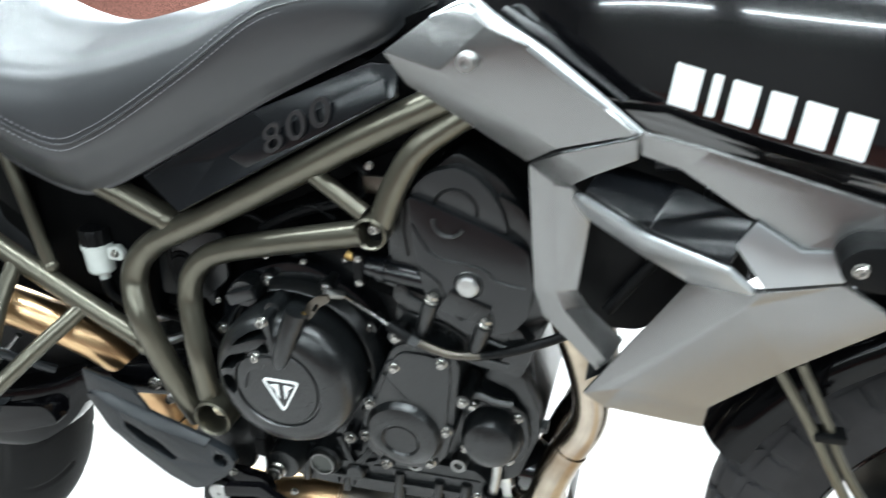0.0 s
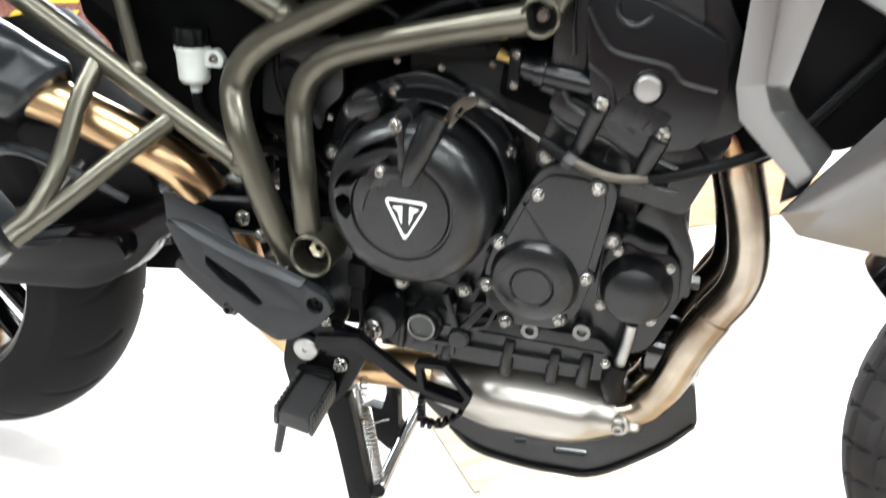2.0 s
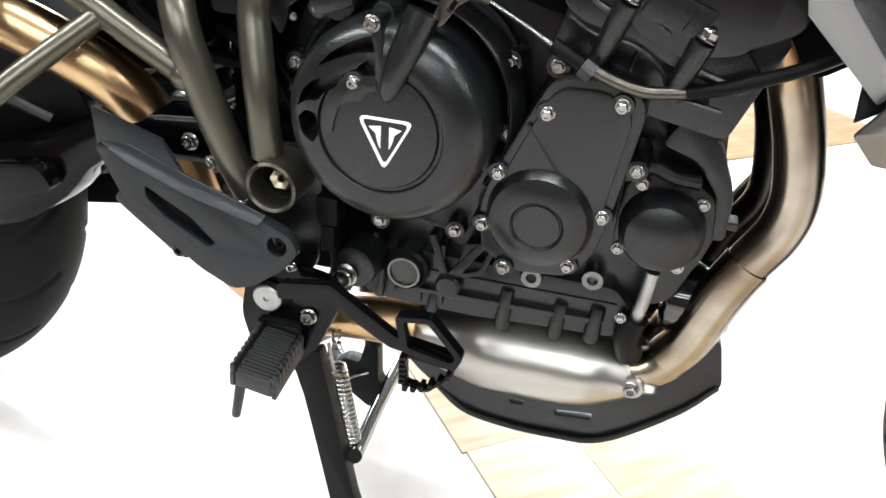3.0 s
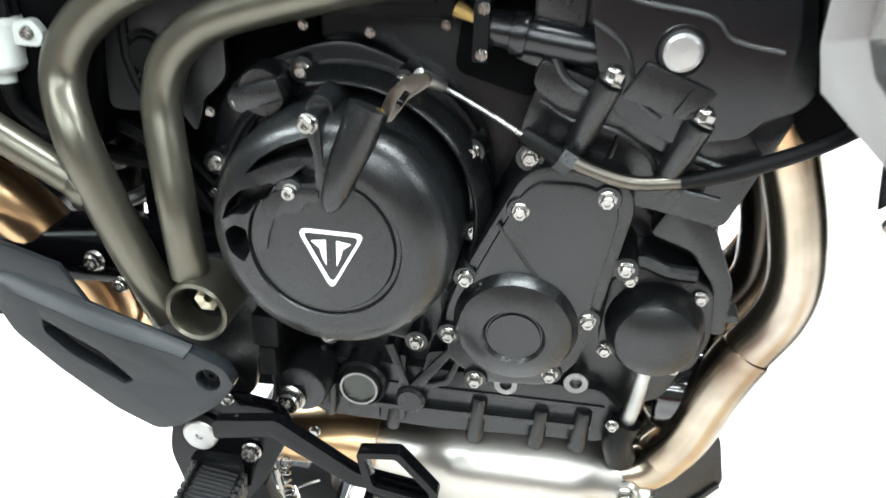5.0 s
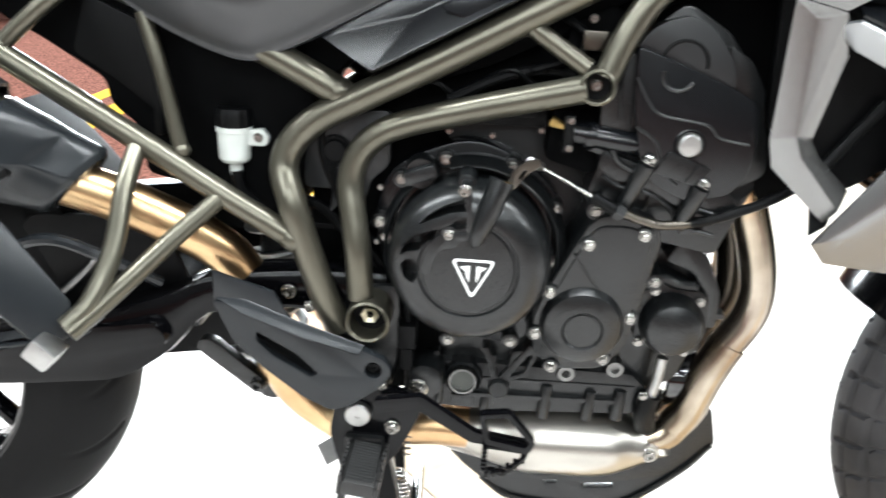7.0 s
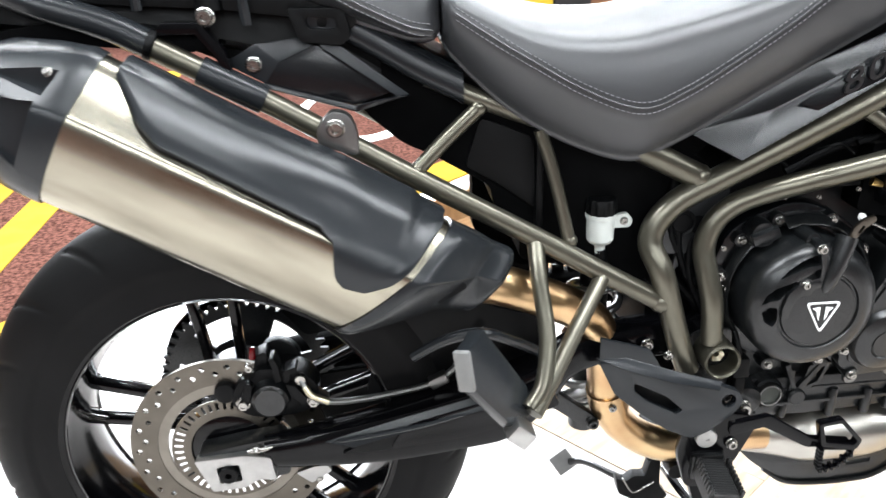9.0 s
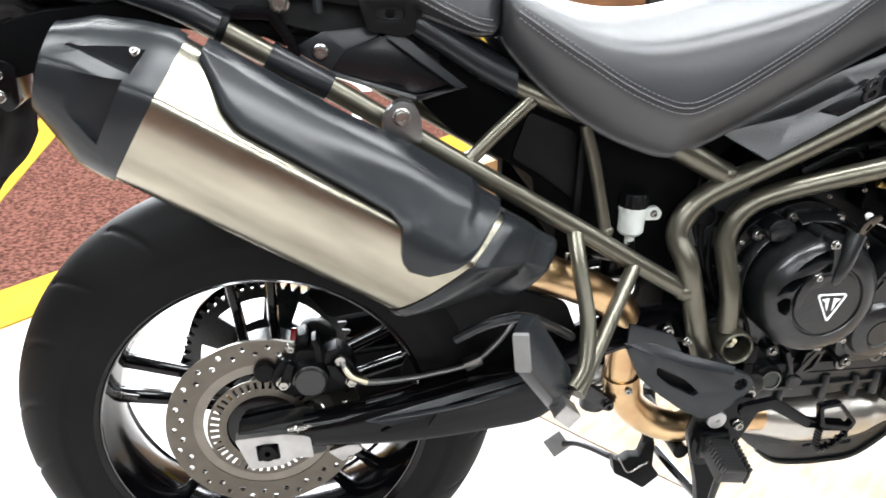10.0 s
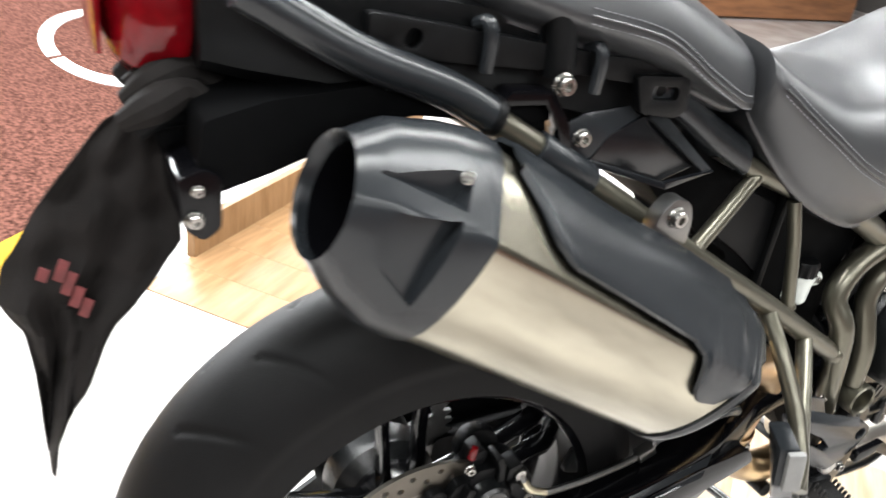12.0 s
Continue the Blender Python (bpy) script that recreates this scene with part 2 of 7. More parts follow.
def prism(outline, y0, y1, bevel=0.003, holes=(), segments=2, bm=None):
    """An outline in x and z, from y0 (outer side) to y1, with rounded edges and holes right through."""
    own = bmesh.new()
    loops = []
    for ring in (outline, *holes):
        vs = [own.verts.new((x, y0, z)) for x, z in ring]
        loops.append([own.edges.new((vs[i], vs[(i + 1) % len(vs)])) for i in range(len(vs))])
    if holes:
        bmesh.ops.triangle_fill(own, use_beauty=True, use_dissolve=True, edges=[e for l in loops for e in l])
    else:
        own.faces.new([v for v in own.verts])
    ret = bmesh.ops.extrude_face_region(own, geom=own.faces[:])
    bmesh.ops.translate(own, vec=(0, y1 - y0, 0), verts=[g for g in ret["geom"] if isinstance(g, bmesh.types.BMVert)])
    bmesh.ops.recalc_face_normals(own, faces=own.faces)
    soften(own, bevel, segments)
    return merge(bm, own)


def merge(bm, own):
    if bm is None:
        return own
    me = bpy.data.meshes.new("temp")
    own.to_mesh(me)
    own.free()
    bm.from_mesh(me)
    bpy.data.meshes.remove(me)
    return bm


def ring_of(cx, cz, r, n=24, r2=None, turn=0.0):
    return [(cx + r * math.cos(turn + 2 * math.pi * k / n), cz + (r2 or r) * math.sin(turn + 2 * math.pi * k / n)) for k in range(n)]


def smooth_ring(pts, n=4):
    """A closed outline rounded through its points."""
    p = [np.array(q, float) for q in pts]
    out = []
    m = len(p)
    for i in range(m):
        a, b, c, d = p[i - 1], p[i], p[(i + 1) % m], p[(i + 2) % m]
        for k in range(n):
            t = k / n
            out.append(tuple(0.5 * (2 * b + (c - a) * t + (2 * a - 5 * b + 4 * c - d) * t * t + (3 * b - a - 3 * c + d) * t ** 3)))
    return out


def rounded(pts, r, n=3):
    """A closed outline with its corners cut round by r."""
    out = []
    m = len(pts)
    for i in range(m):
        a, b, c = (np.array(pts[(i + k) % m], float) for k in (-1, 0, 1))
        u, v = a - b, c - b
        q = min(r, 0.45 * np.linalg.norm(u), 0.45 * np.linalg.norm(v))
        s, e = b + u / np.linalg.norm(u) * q, b + v / np.linalg.norm(v) * q
        for k in range(n + 1):
            t = k / n
            out.append(tuple((1 - t) ** 2 * s + 2 * t * (1 - t) * b + t * t * e))
    return out


def lathe(profile, centre, n=48, axis="y", bm=None, closed=False):
    """A profile of (radius, along) turned round an axis through centre."""
    bm = bm or bmesh.new()
    c = Vector(centre)
    rings = []
    for r, a in profile:
        ring = []
        for k in range(n):
            t = 2 * math.pi * k / n
            p, q = r * math.cos(t), r * math.sin(t)
            ring.append(bm.verts.new(c + Vector({"y": (p, a, q), "z": (p, q, a), "x": (a, p, q)}[axis])))
        rings.append(ring)
    pairs = list(zip(rings, rings[1:])) + ([(rings[-1], rings[0])] if closed else [])
    for a, b in pairs:
        for k in range(n):
            bm.faces.new((a[k], a[(k + 1) % n], b[(k + 1) % n], b[k]))
    if not closed:
        for ring, (r, a) in ((rings[0], profile[0]), (rings[-1], profile[-1])):
            if r > 1e-5:
                bm.faces.new(ring)
    return bm


def rod(p0, p1, r0, r1=None, n=16, bevel=0.0, bm=None):
    """A straight round bar from p0 to p1."""
    own = bmesh.new()
    a, b = Vector(p0), Vector(p1)
    d = (b - a).normalized()
    u = d.orthogonal().normalized()
    v = d.cross(u)
    rings = [[own.verts.new(c + (u * math.cos(t) + v * math.sin(t)) * r) for t in (2 * math.pi * k / n for k in range(n))] for c, r in ((a, r0), (b, r1 or r0))]
    for k in range(n):
        own.faces.new((rings[0][k], rings[0][(k + 1) % n], rings[1][(k + 1) % n], rings[1][k]))
    own.faces.new(rings[0]), own.faces.new(rings[1])
    bmesh.ops.recalc_face_normals(own, faces=own.faces)
    soften(own, bevel, 2, 50)
    return merge(bm, own)


def box(x0, x1, y0, y1, z0, z1, bevel=0.002, bm=None, m=None, segments=2):
    own = bmesh.new()
    bmesh.ops.create_cube(own, size=1, matrix=Matrix.Translation(((x0 + x1) / 2, (y0 + y1) / 2, (z0 + z1) / 2)) @ Matrix.Diagonal((x1 - x0, y1 - y0, z1 - z0, 1)))
    soften(own, bevel, segments)
    if m is not None:
        bmesh.ops.transform(own, matrix=m, verts=own.verts)
    return merge(bm, own)


def skin(sections, nu=4, nv=4, closed=True, caps=True, bm=None):
    """A smooth skin over sections, each a list of as many points; closed: each section is a ring."""
    bm = bm or bmesh.new()
    dense = []
    for s in sections:
        dense.append(np.array(smooth_ring(s, nv) if closed else catmull(s, nv)))
    rows = []
    for i in range(len(dense[0])):
        rows.append(catmull([d[i] for d in dense], nu) if nu > 1 else [d[i] for d in dense])
    grid = [[bm.verts.new(rows[i][k]) for i in range(len(rows))] for k in range(len(rows[0]))]
    m = len(rows)
    for a, b in zip(grid, grid[1:]):
        for i in range(m if closed else m - 1):
            bm.faces.new((a[i], a[(i + 1) % m], b[(i + 1) % m], b[i]))
    if caps and closed:
        bm.faces.new(grid[0]), bm.faces.new(grid[-1])
    return bm


def shell(bm, thick):
    """Gives an open surface a thickness."""
    bmesh.ops.recalc_face_normals(bm, faces=bm.faces)
    bmesh.ops.solidify(bm, geom=bm.faces[:], thickness=thick)
    return bm


def facets(verts, faces, thick, bevel=0.0015, sharp=20):
    """A folded panel from corner points and faces, with thickness and softened folds."""
    bm = bmesh.new()
    vs = [bm.verts.new(v) for v in verts]
    for f in faces:
        bm.faces.new([vs[i] for i in f])
    shell(bm, thick)
    bmesh.ops.recalc_face_normals(bm, faces=bm.faces)
    soften(bm, bevel, 2, sharp)
    return bm


def mirrored(bm):
    own = bm.copy()
    bmesh.ops.scale(own, vec=(1, -1, 1), verts=own.verts)
    bmesh.ops.reverse_faces(own, faces=own.faces)
    return own


def both_sides(name, bm, mat, parent, label=""):
    """A part and its mirror twin on the other side of the motorcycle."""
    twin = mirrored(bm)
    part(name, twin, mat, parent, label)
    return part(name, bm, mat, parent, label)


def text_mesh(body, size, depth):
    """Raised writing, flat in x and y, as a bmesh."""
    cu = bpy.data.curves.new("writing", "FONT")
    cu.body, cu.size, cu.extrude, cu.align_x, cu.align_y = body, size, depth, "CENTER", "CENTER"
    ob = bpy.data.objects.new("writing", cu)
    bm = bmesh.new()
    me = ob.to_mesh()
    bm.from_mesh(me)
    ob.to_mesh_clear()
    bpy.data.objects.remove(ob)
    bpy.data.curves.remove(cu)
    return bm


def mark():
    """How many objects stand so far; moved() takes all those made after it."""
    return len(scene.collection.objects)


def moved(since, m):
    """Sets the pieces built since a mark by a matrix, as one group."""
    made = list(scene.collection.objects)[since:]
    for ob in made:
        if ob.parent not in made:
            ob.matrix_basis = m @ ob.matrix_basis


SHARED = {}


def bolt(parent, x, y, z, r=0.006, kind="hex", out=(0, -1, 0), mat=None):
    """A flanged bolt head whose seat is at x, y, z and which points along out."""
    r *= 0.78
    key = (kind, round(r, 4), mat.name if mat else "")
    if key not in SHARED:
        bm = lathe([(1.25 * r, 0.0), (1.25 * r, 0.12 * r), (1.05 * r, 0.3 * r)], (0, 0, 0), 18, "z")
        if kind == "hex":
            lathe([(0.92 * r, 0.25 * r), (0.92 * r, 0.95 * r), (0.8 * r, 1.1 * r), (0.45 * r, 1.1 * r), (0.4 * r, 0.95 * r), (0.0, 0.95 * r)], (0, 0, 0), 6, "z", bm)
        else:
            lathe([(0.98 * r, 0.25 * r), (0.98 * r, 0.9 * r), (0.85 * r, 1.08 * r), (0.5 * r, 1.08 * r), (0.46 * r, 0.5 * r), (0.0, 0.5 * r)], (0, 0, 0), 18, "z", bm)
        SHARED[key] = finish(bm, "bolt", mat or ZINC)
    ob = new("bolt", SHARED[key])
    ob.parent = parent
    ob.matrix_basis = Matrix.Translation((x, y, z)) @ Vector(out).to_track_quat("Z", "Y").to_matrix().to_4x4()
    return ob


# ---- the room ----
X0, X1, Y0, Y1, HIGH = ROOM


def structure(name, bm, mat, label, category):
    return tagged(part(name, bm, mat, None), label, category, kind="structure")


def quad_slab(pts, z0, z1, bm=None):
    own = bmesh.new()
    lo, hi = [own.verts.new((x, y, z0)) for x, y in pts], [own.verts.new((x, y, z1)) for x, y in pts]
    own.faces.new(lo), own.faces.new(hi)
    for k in range(len(pts)):
        own.faces.new((lo[k], lo[(k + 1) % len(pts)], hi[(k + 1) % len(pts)], hi[k]))
    return merge(bm, own)


floor = structure("floor", box(X0, X1, Y0, Y1, -0.12, 0.0, 0), FLOOR_WHITE, "polished white show room floor with faint stains", "floor")
# unseen ceiling and three walls, dark so that black parts reflect little
structure("ceiling", box(X0, X1, Y0, Y1, HIGH, HIGH + 0.1, 0), CEILING, "unseen plain ceiling, kept dark to deepen the blacks", "ceiling")
structure("wall_south", box(X0 - 0.15, X1 + 0.15, Y0 - 0.15, Y0, -0.12, HIGH + 0.1, 0), WALL, "unseen plain wall, kept dark to deepen the blacks", "wall")
structure("wall_west", box(X0 - 0.15, X0, Y0, Y1, -0.12, HIGH + 0.1, 0), WALL, "unseen plain wall, kept dark to deepen the blacks", "wall")
structure("wall_east", box(X1, X1 + 0.15, Y0, Y1, -0.12, HIGH + 0.1, 0), WALL, "unseen plain wall, kept dark to deepen the blacks", "wall")
wall_bm = box(X0 - 0.15, X1 + 0.15, Y1, Y1 + 0.15, -0.12, SILL, 0)
box(X0 - 0.15, X1 + 0.15, Y1, Y1 + 0.15, HEAD, HIGH + 0.1, 0, wall_bm)
for a, b in zip([X0 - 0.15] + [w[1] for w in WINDOWS], [w[0] for w in WINDOWS] + [X1 + 0.15]):
    box(a, b, Y1, Y1 + 0.15, SILL, HEAD, 0, wall_bm)
wall_north = structure("wall_north", wall_bm, WALL_BROWN, "dull red-brown painted wall with a row of windows", "wall")
for k, (a, b) in enumerate(WINDOWS):
    win = structure("window_%d" % (k + 1), box(a, b, Y1 - 0.03, Y1 + 0.05, SILL - 0.03, SILL, 0.004), DARK, "wide bright window in the back wall", "window")
    part("window_frame", box(a, b, Y1 + 0.02, Y1 + 0.07, HEAD - 0.05, HEAD, 0.003), DARK, win)
    for q in (a, (a + b) / 2 - 0.025, b - 0.05):
        part("window_frame", box(q, q + 0.05, Y1 + 0.02, Y1 + 0.07, SILL, HEAD - 0.05, 0.003), DARK, win)
structure("backdrop", box(X0, X1, Y1 + 0.75, Y1 + 0.78, 0.8, HIGH, 0), BACKDROP, "plain bright daylight outside the windows", "backdrop")

# floor areas: the brown display court with its yellow borders runs slantwise behind the machine
COURT = Vector((0.70, 0.714))            # direction of its border
CROSS = Vector((-0.714, 0.70))
BASE = Vector((-0.55, 1.32))             # a point of the brown edge


def court(u, v):
    p = BASE + COURT * u + CROSS * v
    return (p.x, p.y)


structure("brown_floor", quad_slab([court(-6.0, 0), court(5.2, 0), (2.9, Y1 - 0.01), (X0 + 0.01, Y1 - 0.01), (X0 + 0.01, -2.6)], -0.004, 0.004), FLOOR_BROWN,
          "speckled brown display floor with painted lines", "floor")
# unseen area added in front, so the near side reflects something darker
structure("brown_floor", quad_slab([(X0 + 0.01, Y0 + 0.01), (X1 - 0.01, Y0 + 0.01), (X1 - 0.01, -2.1), (X0 + 0.01, -2.1)], -0.004, 0.004), FLOOR_BROWN, "unseen brown floor area in front, added to darken reflections", "floor")
structure("yellow_border", quad_slab([court(-6.0, -0.20), court(5.2, -0.20), court(5.2, -0.004), court(-6.0, -0.004)], -0.004, 0.006), YELLOW, "broad yellow painted border line", "floor line")


def stripe(name, p0, p1, width, mat, label):
    a, b = Vector(p0), Vector(p1)
    d = (b - a).normalized()
    n = Vector((-d.y, d.x)) * width / 2
    structure(name, quad_slab([tuple(a - n), tuple(b - n), tuple(b + n), tuple(a + n)], 0.0, 0.0075), mat, label, "floor line")


stripe("yellow_line", (-1.02, 1.12), (-1.19, 4.9), 0.135, YELLOW, "yellow painted line across the brown floor")
stripe("yellow_line", (-1.24, 0.95), (-1.40, 4.9), 0.09, YELLOW, "thin yellow painted line across the brown floor")
for k in range(5):
    stripe("yellow_dash", (-1.74 - 0.40 * k, 2.01 + 0.56 * k), (-1.97 - 0.40 * k, 2.37 + 0.56 * k), 0.32, YELLOW, "short yellow painted block on the brown floor")

# white painted circle
bm = bmesh.new()
inner = [bm.verts.new((0.10 + 0.27 * math.cos(t), 3.40 + 0.56 * math.sin(t), 0.008)) for t in np.linspace(0.2, 2 * math.pi - 0.2, 60)]
outer = [bm.verts.new((0.10 + 0.33 * math.cos(t), 3.40 + 0.68 * math.sin(t), 0.008)) for t in np.linspace(0.2, 2 * math.pi - 0.2, 60)]
for k in range(59):
    if k not in (33,):
        bm.faces.new((inner[k], outer[k], outer[k + 1], inner[k + 1]))
shell(bm, 0.004)
structure("white_circle", bm, LINE_WHITE, "white painted circle on the brown floor", "floor line")

# pale wood floor, with a low wooden edge board along its back; planks are separate boards
WU, WV = Vector((0.77, 0.638)), Vector((0.645, -0.764))
WO = Vector((-0.12, 1.14))
wood = structure("wood_floor", quad_slab([tuple(WO + WU * a + WV * b) for a, b in ((0.010, 0), (0.305, 0), (0.305, 2.8), (0.010, 2.8))], -0.004, 0.0015), WOOD_PALE, "pale wooden board floor beside the white floor", "floor")
structure("wood_edge_board", quad_slab([tuple(WO + WU * a + WV * b) for a, b in ((0.20, -0.01), (1.6, -0.01), (1.6, -0.035), (0.20, -0.035))], 0.0, 0.10), WOOD, "low pale wooden edge board standing on the floor", "trim")
plank_mesh = finish(box(0, 0.1492, -0.7012, 0, 0, 0.004, 0.0006), "plank", WOOD)
# nearer planks use the wood with glare in its colour
glare_mesh = finish(box(0, 0.1492, -0.7012, 0, 0, 0.004, 0.0006), "plank", WOOD_PALE)
TURN_W = math.degrees(math.atan2(WU.y, WU.x))
for i, j in [(i, j) for i in range(2) for j in range(4)] + [(i, 0) for i in range(2, 11)]:
    o = WO + WU * (0.008 + 0.15 * i) + WV * (0.702 * j - 0.02)
    pl = new("plank", plank_mesh if j == 0 else glare_mesh)
    pl.parent = wood
    pl.matrix_basis = pose(o.x, o.y, -0.001, 0, 0, TURN_W)

for px_, py_, share in PANELS:
    lightbox = thing("ceiling_light", "long white strip ceiling light, added out of view, switched on", "ceiling light", "ceiling lights")
    lightbox.location = (px_, py_, HIGH)
    fr = bmesh.new()
    for sx, sy, w, d in ((0, 1, PANEL_W, 0.03), (0, -1, PANEL_W, 0.03), (1, 0, 0.03, PANEL_D), (-1, 0, 0.03, PANEL_D)):
        cx, cy = sx * (PANEL_W - 0.03) / 2, sy * (PANEL_D - 0.03) / 2
        box(cx - w / 2, cx + w / 2, cy - d / 2, cy + d / 2, -0.05, -0.001, 0.002, fr)
    part("frame", fr, ALLOY, lightbox)
    part("diffuser", box(-PANEL_W / 2 + 0.03, PANEL_W / 2 - 0.03, -PANEL_D / 2 + 0.03, PANEL_D / 2 - 0.03, -0.04, -0.01, 0), LIGHT_PANEL, lightbox, "glowing white diffuser")

# back of the room
WY = 5.2
partition = structure("wall_partition", box(0.70, X1, WY, WY + 0.12, -0.12, 1.36, 0), WOOD_WALL, "low brown wood-clad partition wall", "wall")
door = thing("roller_shutter", "closed yellow ribbed roller shutter between dark posts", "shutter", kind="")
part("guide_post", box(2.66, 2.84, WY - 0.10, WY - 0.005, 0.0, 2.4, 0.006), DARK, door, "dark guide post")
part("guide_post", box(3.66, 3.80, WY - 0.10, WY - 0.005, 0.0, 2.4, 0.006), DARK, door, "dark guide post")
part("side_board", box(3.52, 3.66, WY - 0.09, WY - 0.005, 0.0, 2.4, 0.006), WOOD, door, "pale wooden side board")
rib = finish(box(0, 0.052, -0.05, -0.01, 0.0, 2.35, 0.008), "slat", YELLOW_PANEL)
for k in range(12):
    s = new("slat", rib)
    s.parent = door
    s.location = (2.86 + 0.054 * k, WY, 0.005)
clad = finish(box(0, 2.0, -0.022, -0.002, 0, 0.185, 0.003), "board", WOOD_WALL)
for i in range(7):
    for j in range(2):
        s = new("board", clad)
        s.parent = partition
        s.location = (3.85 + 2.004 * j - (0.0 if i % 2 else 0.03), WY, 0.01 + 0.19 * i)
narrow = finish(box(0, 1.9, -0.022, -0.002, 0, 0.185, 0.003), "board", WOOD_WALL)
for i in range(7):
    s = new("board", narrow)
    s.parent = partition
    s.location = (0.72, WY, 0.01 + 0.19 * i)
tall = thing("yellow_post", "broad yellow painted post standing against the wall", "post")
part("post", box(1.30, 1.52, WY - 0.16, WY - 0.03, 0, 2.5, 0.008), YELLOW_PANEL, tall)
tall = thing("dark_post", "broad black painted post standing against the wall", "post")
part("post", box(1.53, 1.80, WY - 0.16, WY - 0.03, 0, 2.5, 0.008), DARK, tall)

ext = thing("fire_extinguisher", "red fire extinguisher with black hose, standing by the wooden wall", "fire extinguisher")
ext.location = (3.86, WY - 0.25, 0.0)
ext.scale = (0.64, 0.64, 0.64)
part("cylinder", lathe([(0.02, 0.0), (0.068, 0.0), (0.075, 0.02), (0.075, 0.36), (0.06, 0.41), (0.03, 0.44), (0.02, 0.45)], (0, 0, 0), 28, "z"), RED_PAINT, ext)
part("valve", box(-0.018, 0.018, -0.022, 0.022, 0.45, 0.50, 0.004), ALLOY, ext, "metal valve head")
part("lever", box(-0.10, 0.03, -0.010, 0.010, 0.505, 0.52, 0.003), DARK, ext, "black squeeze lever")
part("hose", tube([(0.02, 0, 0.47), (0.09, 0, 0.44), (0.105, 0, 0.3), (0.09, 0, 0.16)], 0.011, 10), DARK, ext, "black rubber hose")

bench = thing("low_bench", "low wooden bench with a pale top board", "bench")
part("top", box(4.35, 6.6, WY - 0.75, WY - 0.3, 0.40, 0.44, 0.004), LINE_WHITE, bench, "pale top board")
part("front", box(4.37, 6.58, WY - 0.72, WY - 0.70, 0.02, 0.395, 0.003), WOOD_WALL, bench)
for bx in (4.37, 6.53):
    part("leg", box(bx, bx + 0.05, WY - 0.69, WY - 0.33, 0.0, 0.395, 0.003), WOOD_WALL, bench)
for bx, w, hgt in ((4.5, 0.62, 0.42), (5.2, 0.55, 0.5), (5.85, 0.6, 0.38)):
    crate = thing("cardboard_box", "closed brown cardboard box standing on the low bench", "box", "boxes on the bench")
    crate.location = (bx, WY - 0.7, 0.441)
    part("carton", box(0, w, 0, 0.36, 0, hgt, 0.004), CARD, crate)
    part("tape", box(w * 0.45, w * 0.55, -0.002, 0.362, hgt * 0.02, hgt + 0.002, 0.001), MILK, crate, "pale packing tape")
    part("label_sheet", box(w * 0.62, w * 0.9, -0.004, 0.0, hgt * 0.55, hgt * 0.8, 0.0005), WHITE, crate, "white paper label")

# the machine hangs on its centre stand, so the floor lies a little below the rear tyre
for ob in list(scene.objects):
    if ob.parent is None and ob.type != "CAMERA":
        ob.location.z -= 0.025


# ---- the motorcycle ----
bike = thing("motorcycle", "black and silver adventure motorcycle parked on its centre stand", "motorcycle")

# --- engine ---
crank = prism(rounded([(0.642, 0.44), (0.640, 0.585), (0.69, 0.628), (0.745, 0.648), (0.80, 0.638), (0.845, 0.60), (0.985, 0.585), (0.992, 0.50), (1.002, 0.42), (0.975, 0.345), (0.935, 0.33), (0.70, 0.33), (0.66, 0.37)], 0.012), -0.050, 0.115, 0.006)
engine = part("engine", crank, CAST, bike, "matte black cast engine")
since = mark()
# sump with ribs
part("sump", prism(rounded([(0.692, 0.372), (0.93, 0.372), (0.955, 0.345), (0.935, 0.320), (0.80, 0.311), (0.70, 0.312), (0.688, 0.322)], 0.006), -0.090, 0.10, 0.004), CAST, engine)
for rx, z0_, z1_, r in ((0.707, 0.316, 0.356, 0.005), (0.761, 0.310, 0.334, 0.006), (0.831, 0.308, 0.352, 0.0075), (0.882, 0.310, 0.348, 0.0075), (0.916, 0.314, 0.352, 0.008)):
    part("post", rod((rx, -0.094, z0_), (rx + 0.003, -0.092, z1_), r, r * 0.85, 16, 0.003), CAST, engine)
part("pocket_frame", prism(rounded([(0.782, 0.352), (0.808, 0.362), (0.822, 0.398), (0.790, 0.392)], 0.004), -0.096, -0.07, 0.002, [rounded([(0.790, 0.360), (0.805, 0.366), (0.814, 0.390), (0.795, 0.386)], 0.003)]), CAST, engine)
part("sump_ledge", prism(rounded([(0.690, 0.349), (0.935, 0.352), (0.935, 0.357), (0.690, 0.354)], 0.002), -0.092, -0.085, 0.001), CAST, engine)
part("web", prism([(0.755, 0.395), (0.775, 0.345), (0.780, 0.348), (0.815, 0.40), (0.809, 0.403), (0.776, 0.358), (0.762, 0.397)], -0.098, -0.075, 0.001), CAST, engine)
part("boss", lathe([(0.0, -0.103), (0.010, -0.103), (0.0125, -0.100), (0.0125, -0.08)], (0.777, 0, 0.345), 20), CAST, engine)
part("sump_ledge", prism(rounded([(0.735, 0.330), (0.925, 0.335), (0.925, 0.340), (0.735, 0.335)], 0.002), -0.097, -0.085, 0.001), CAST, engine)
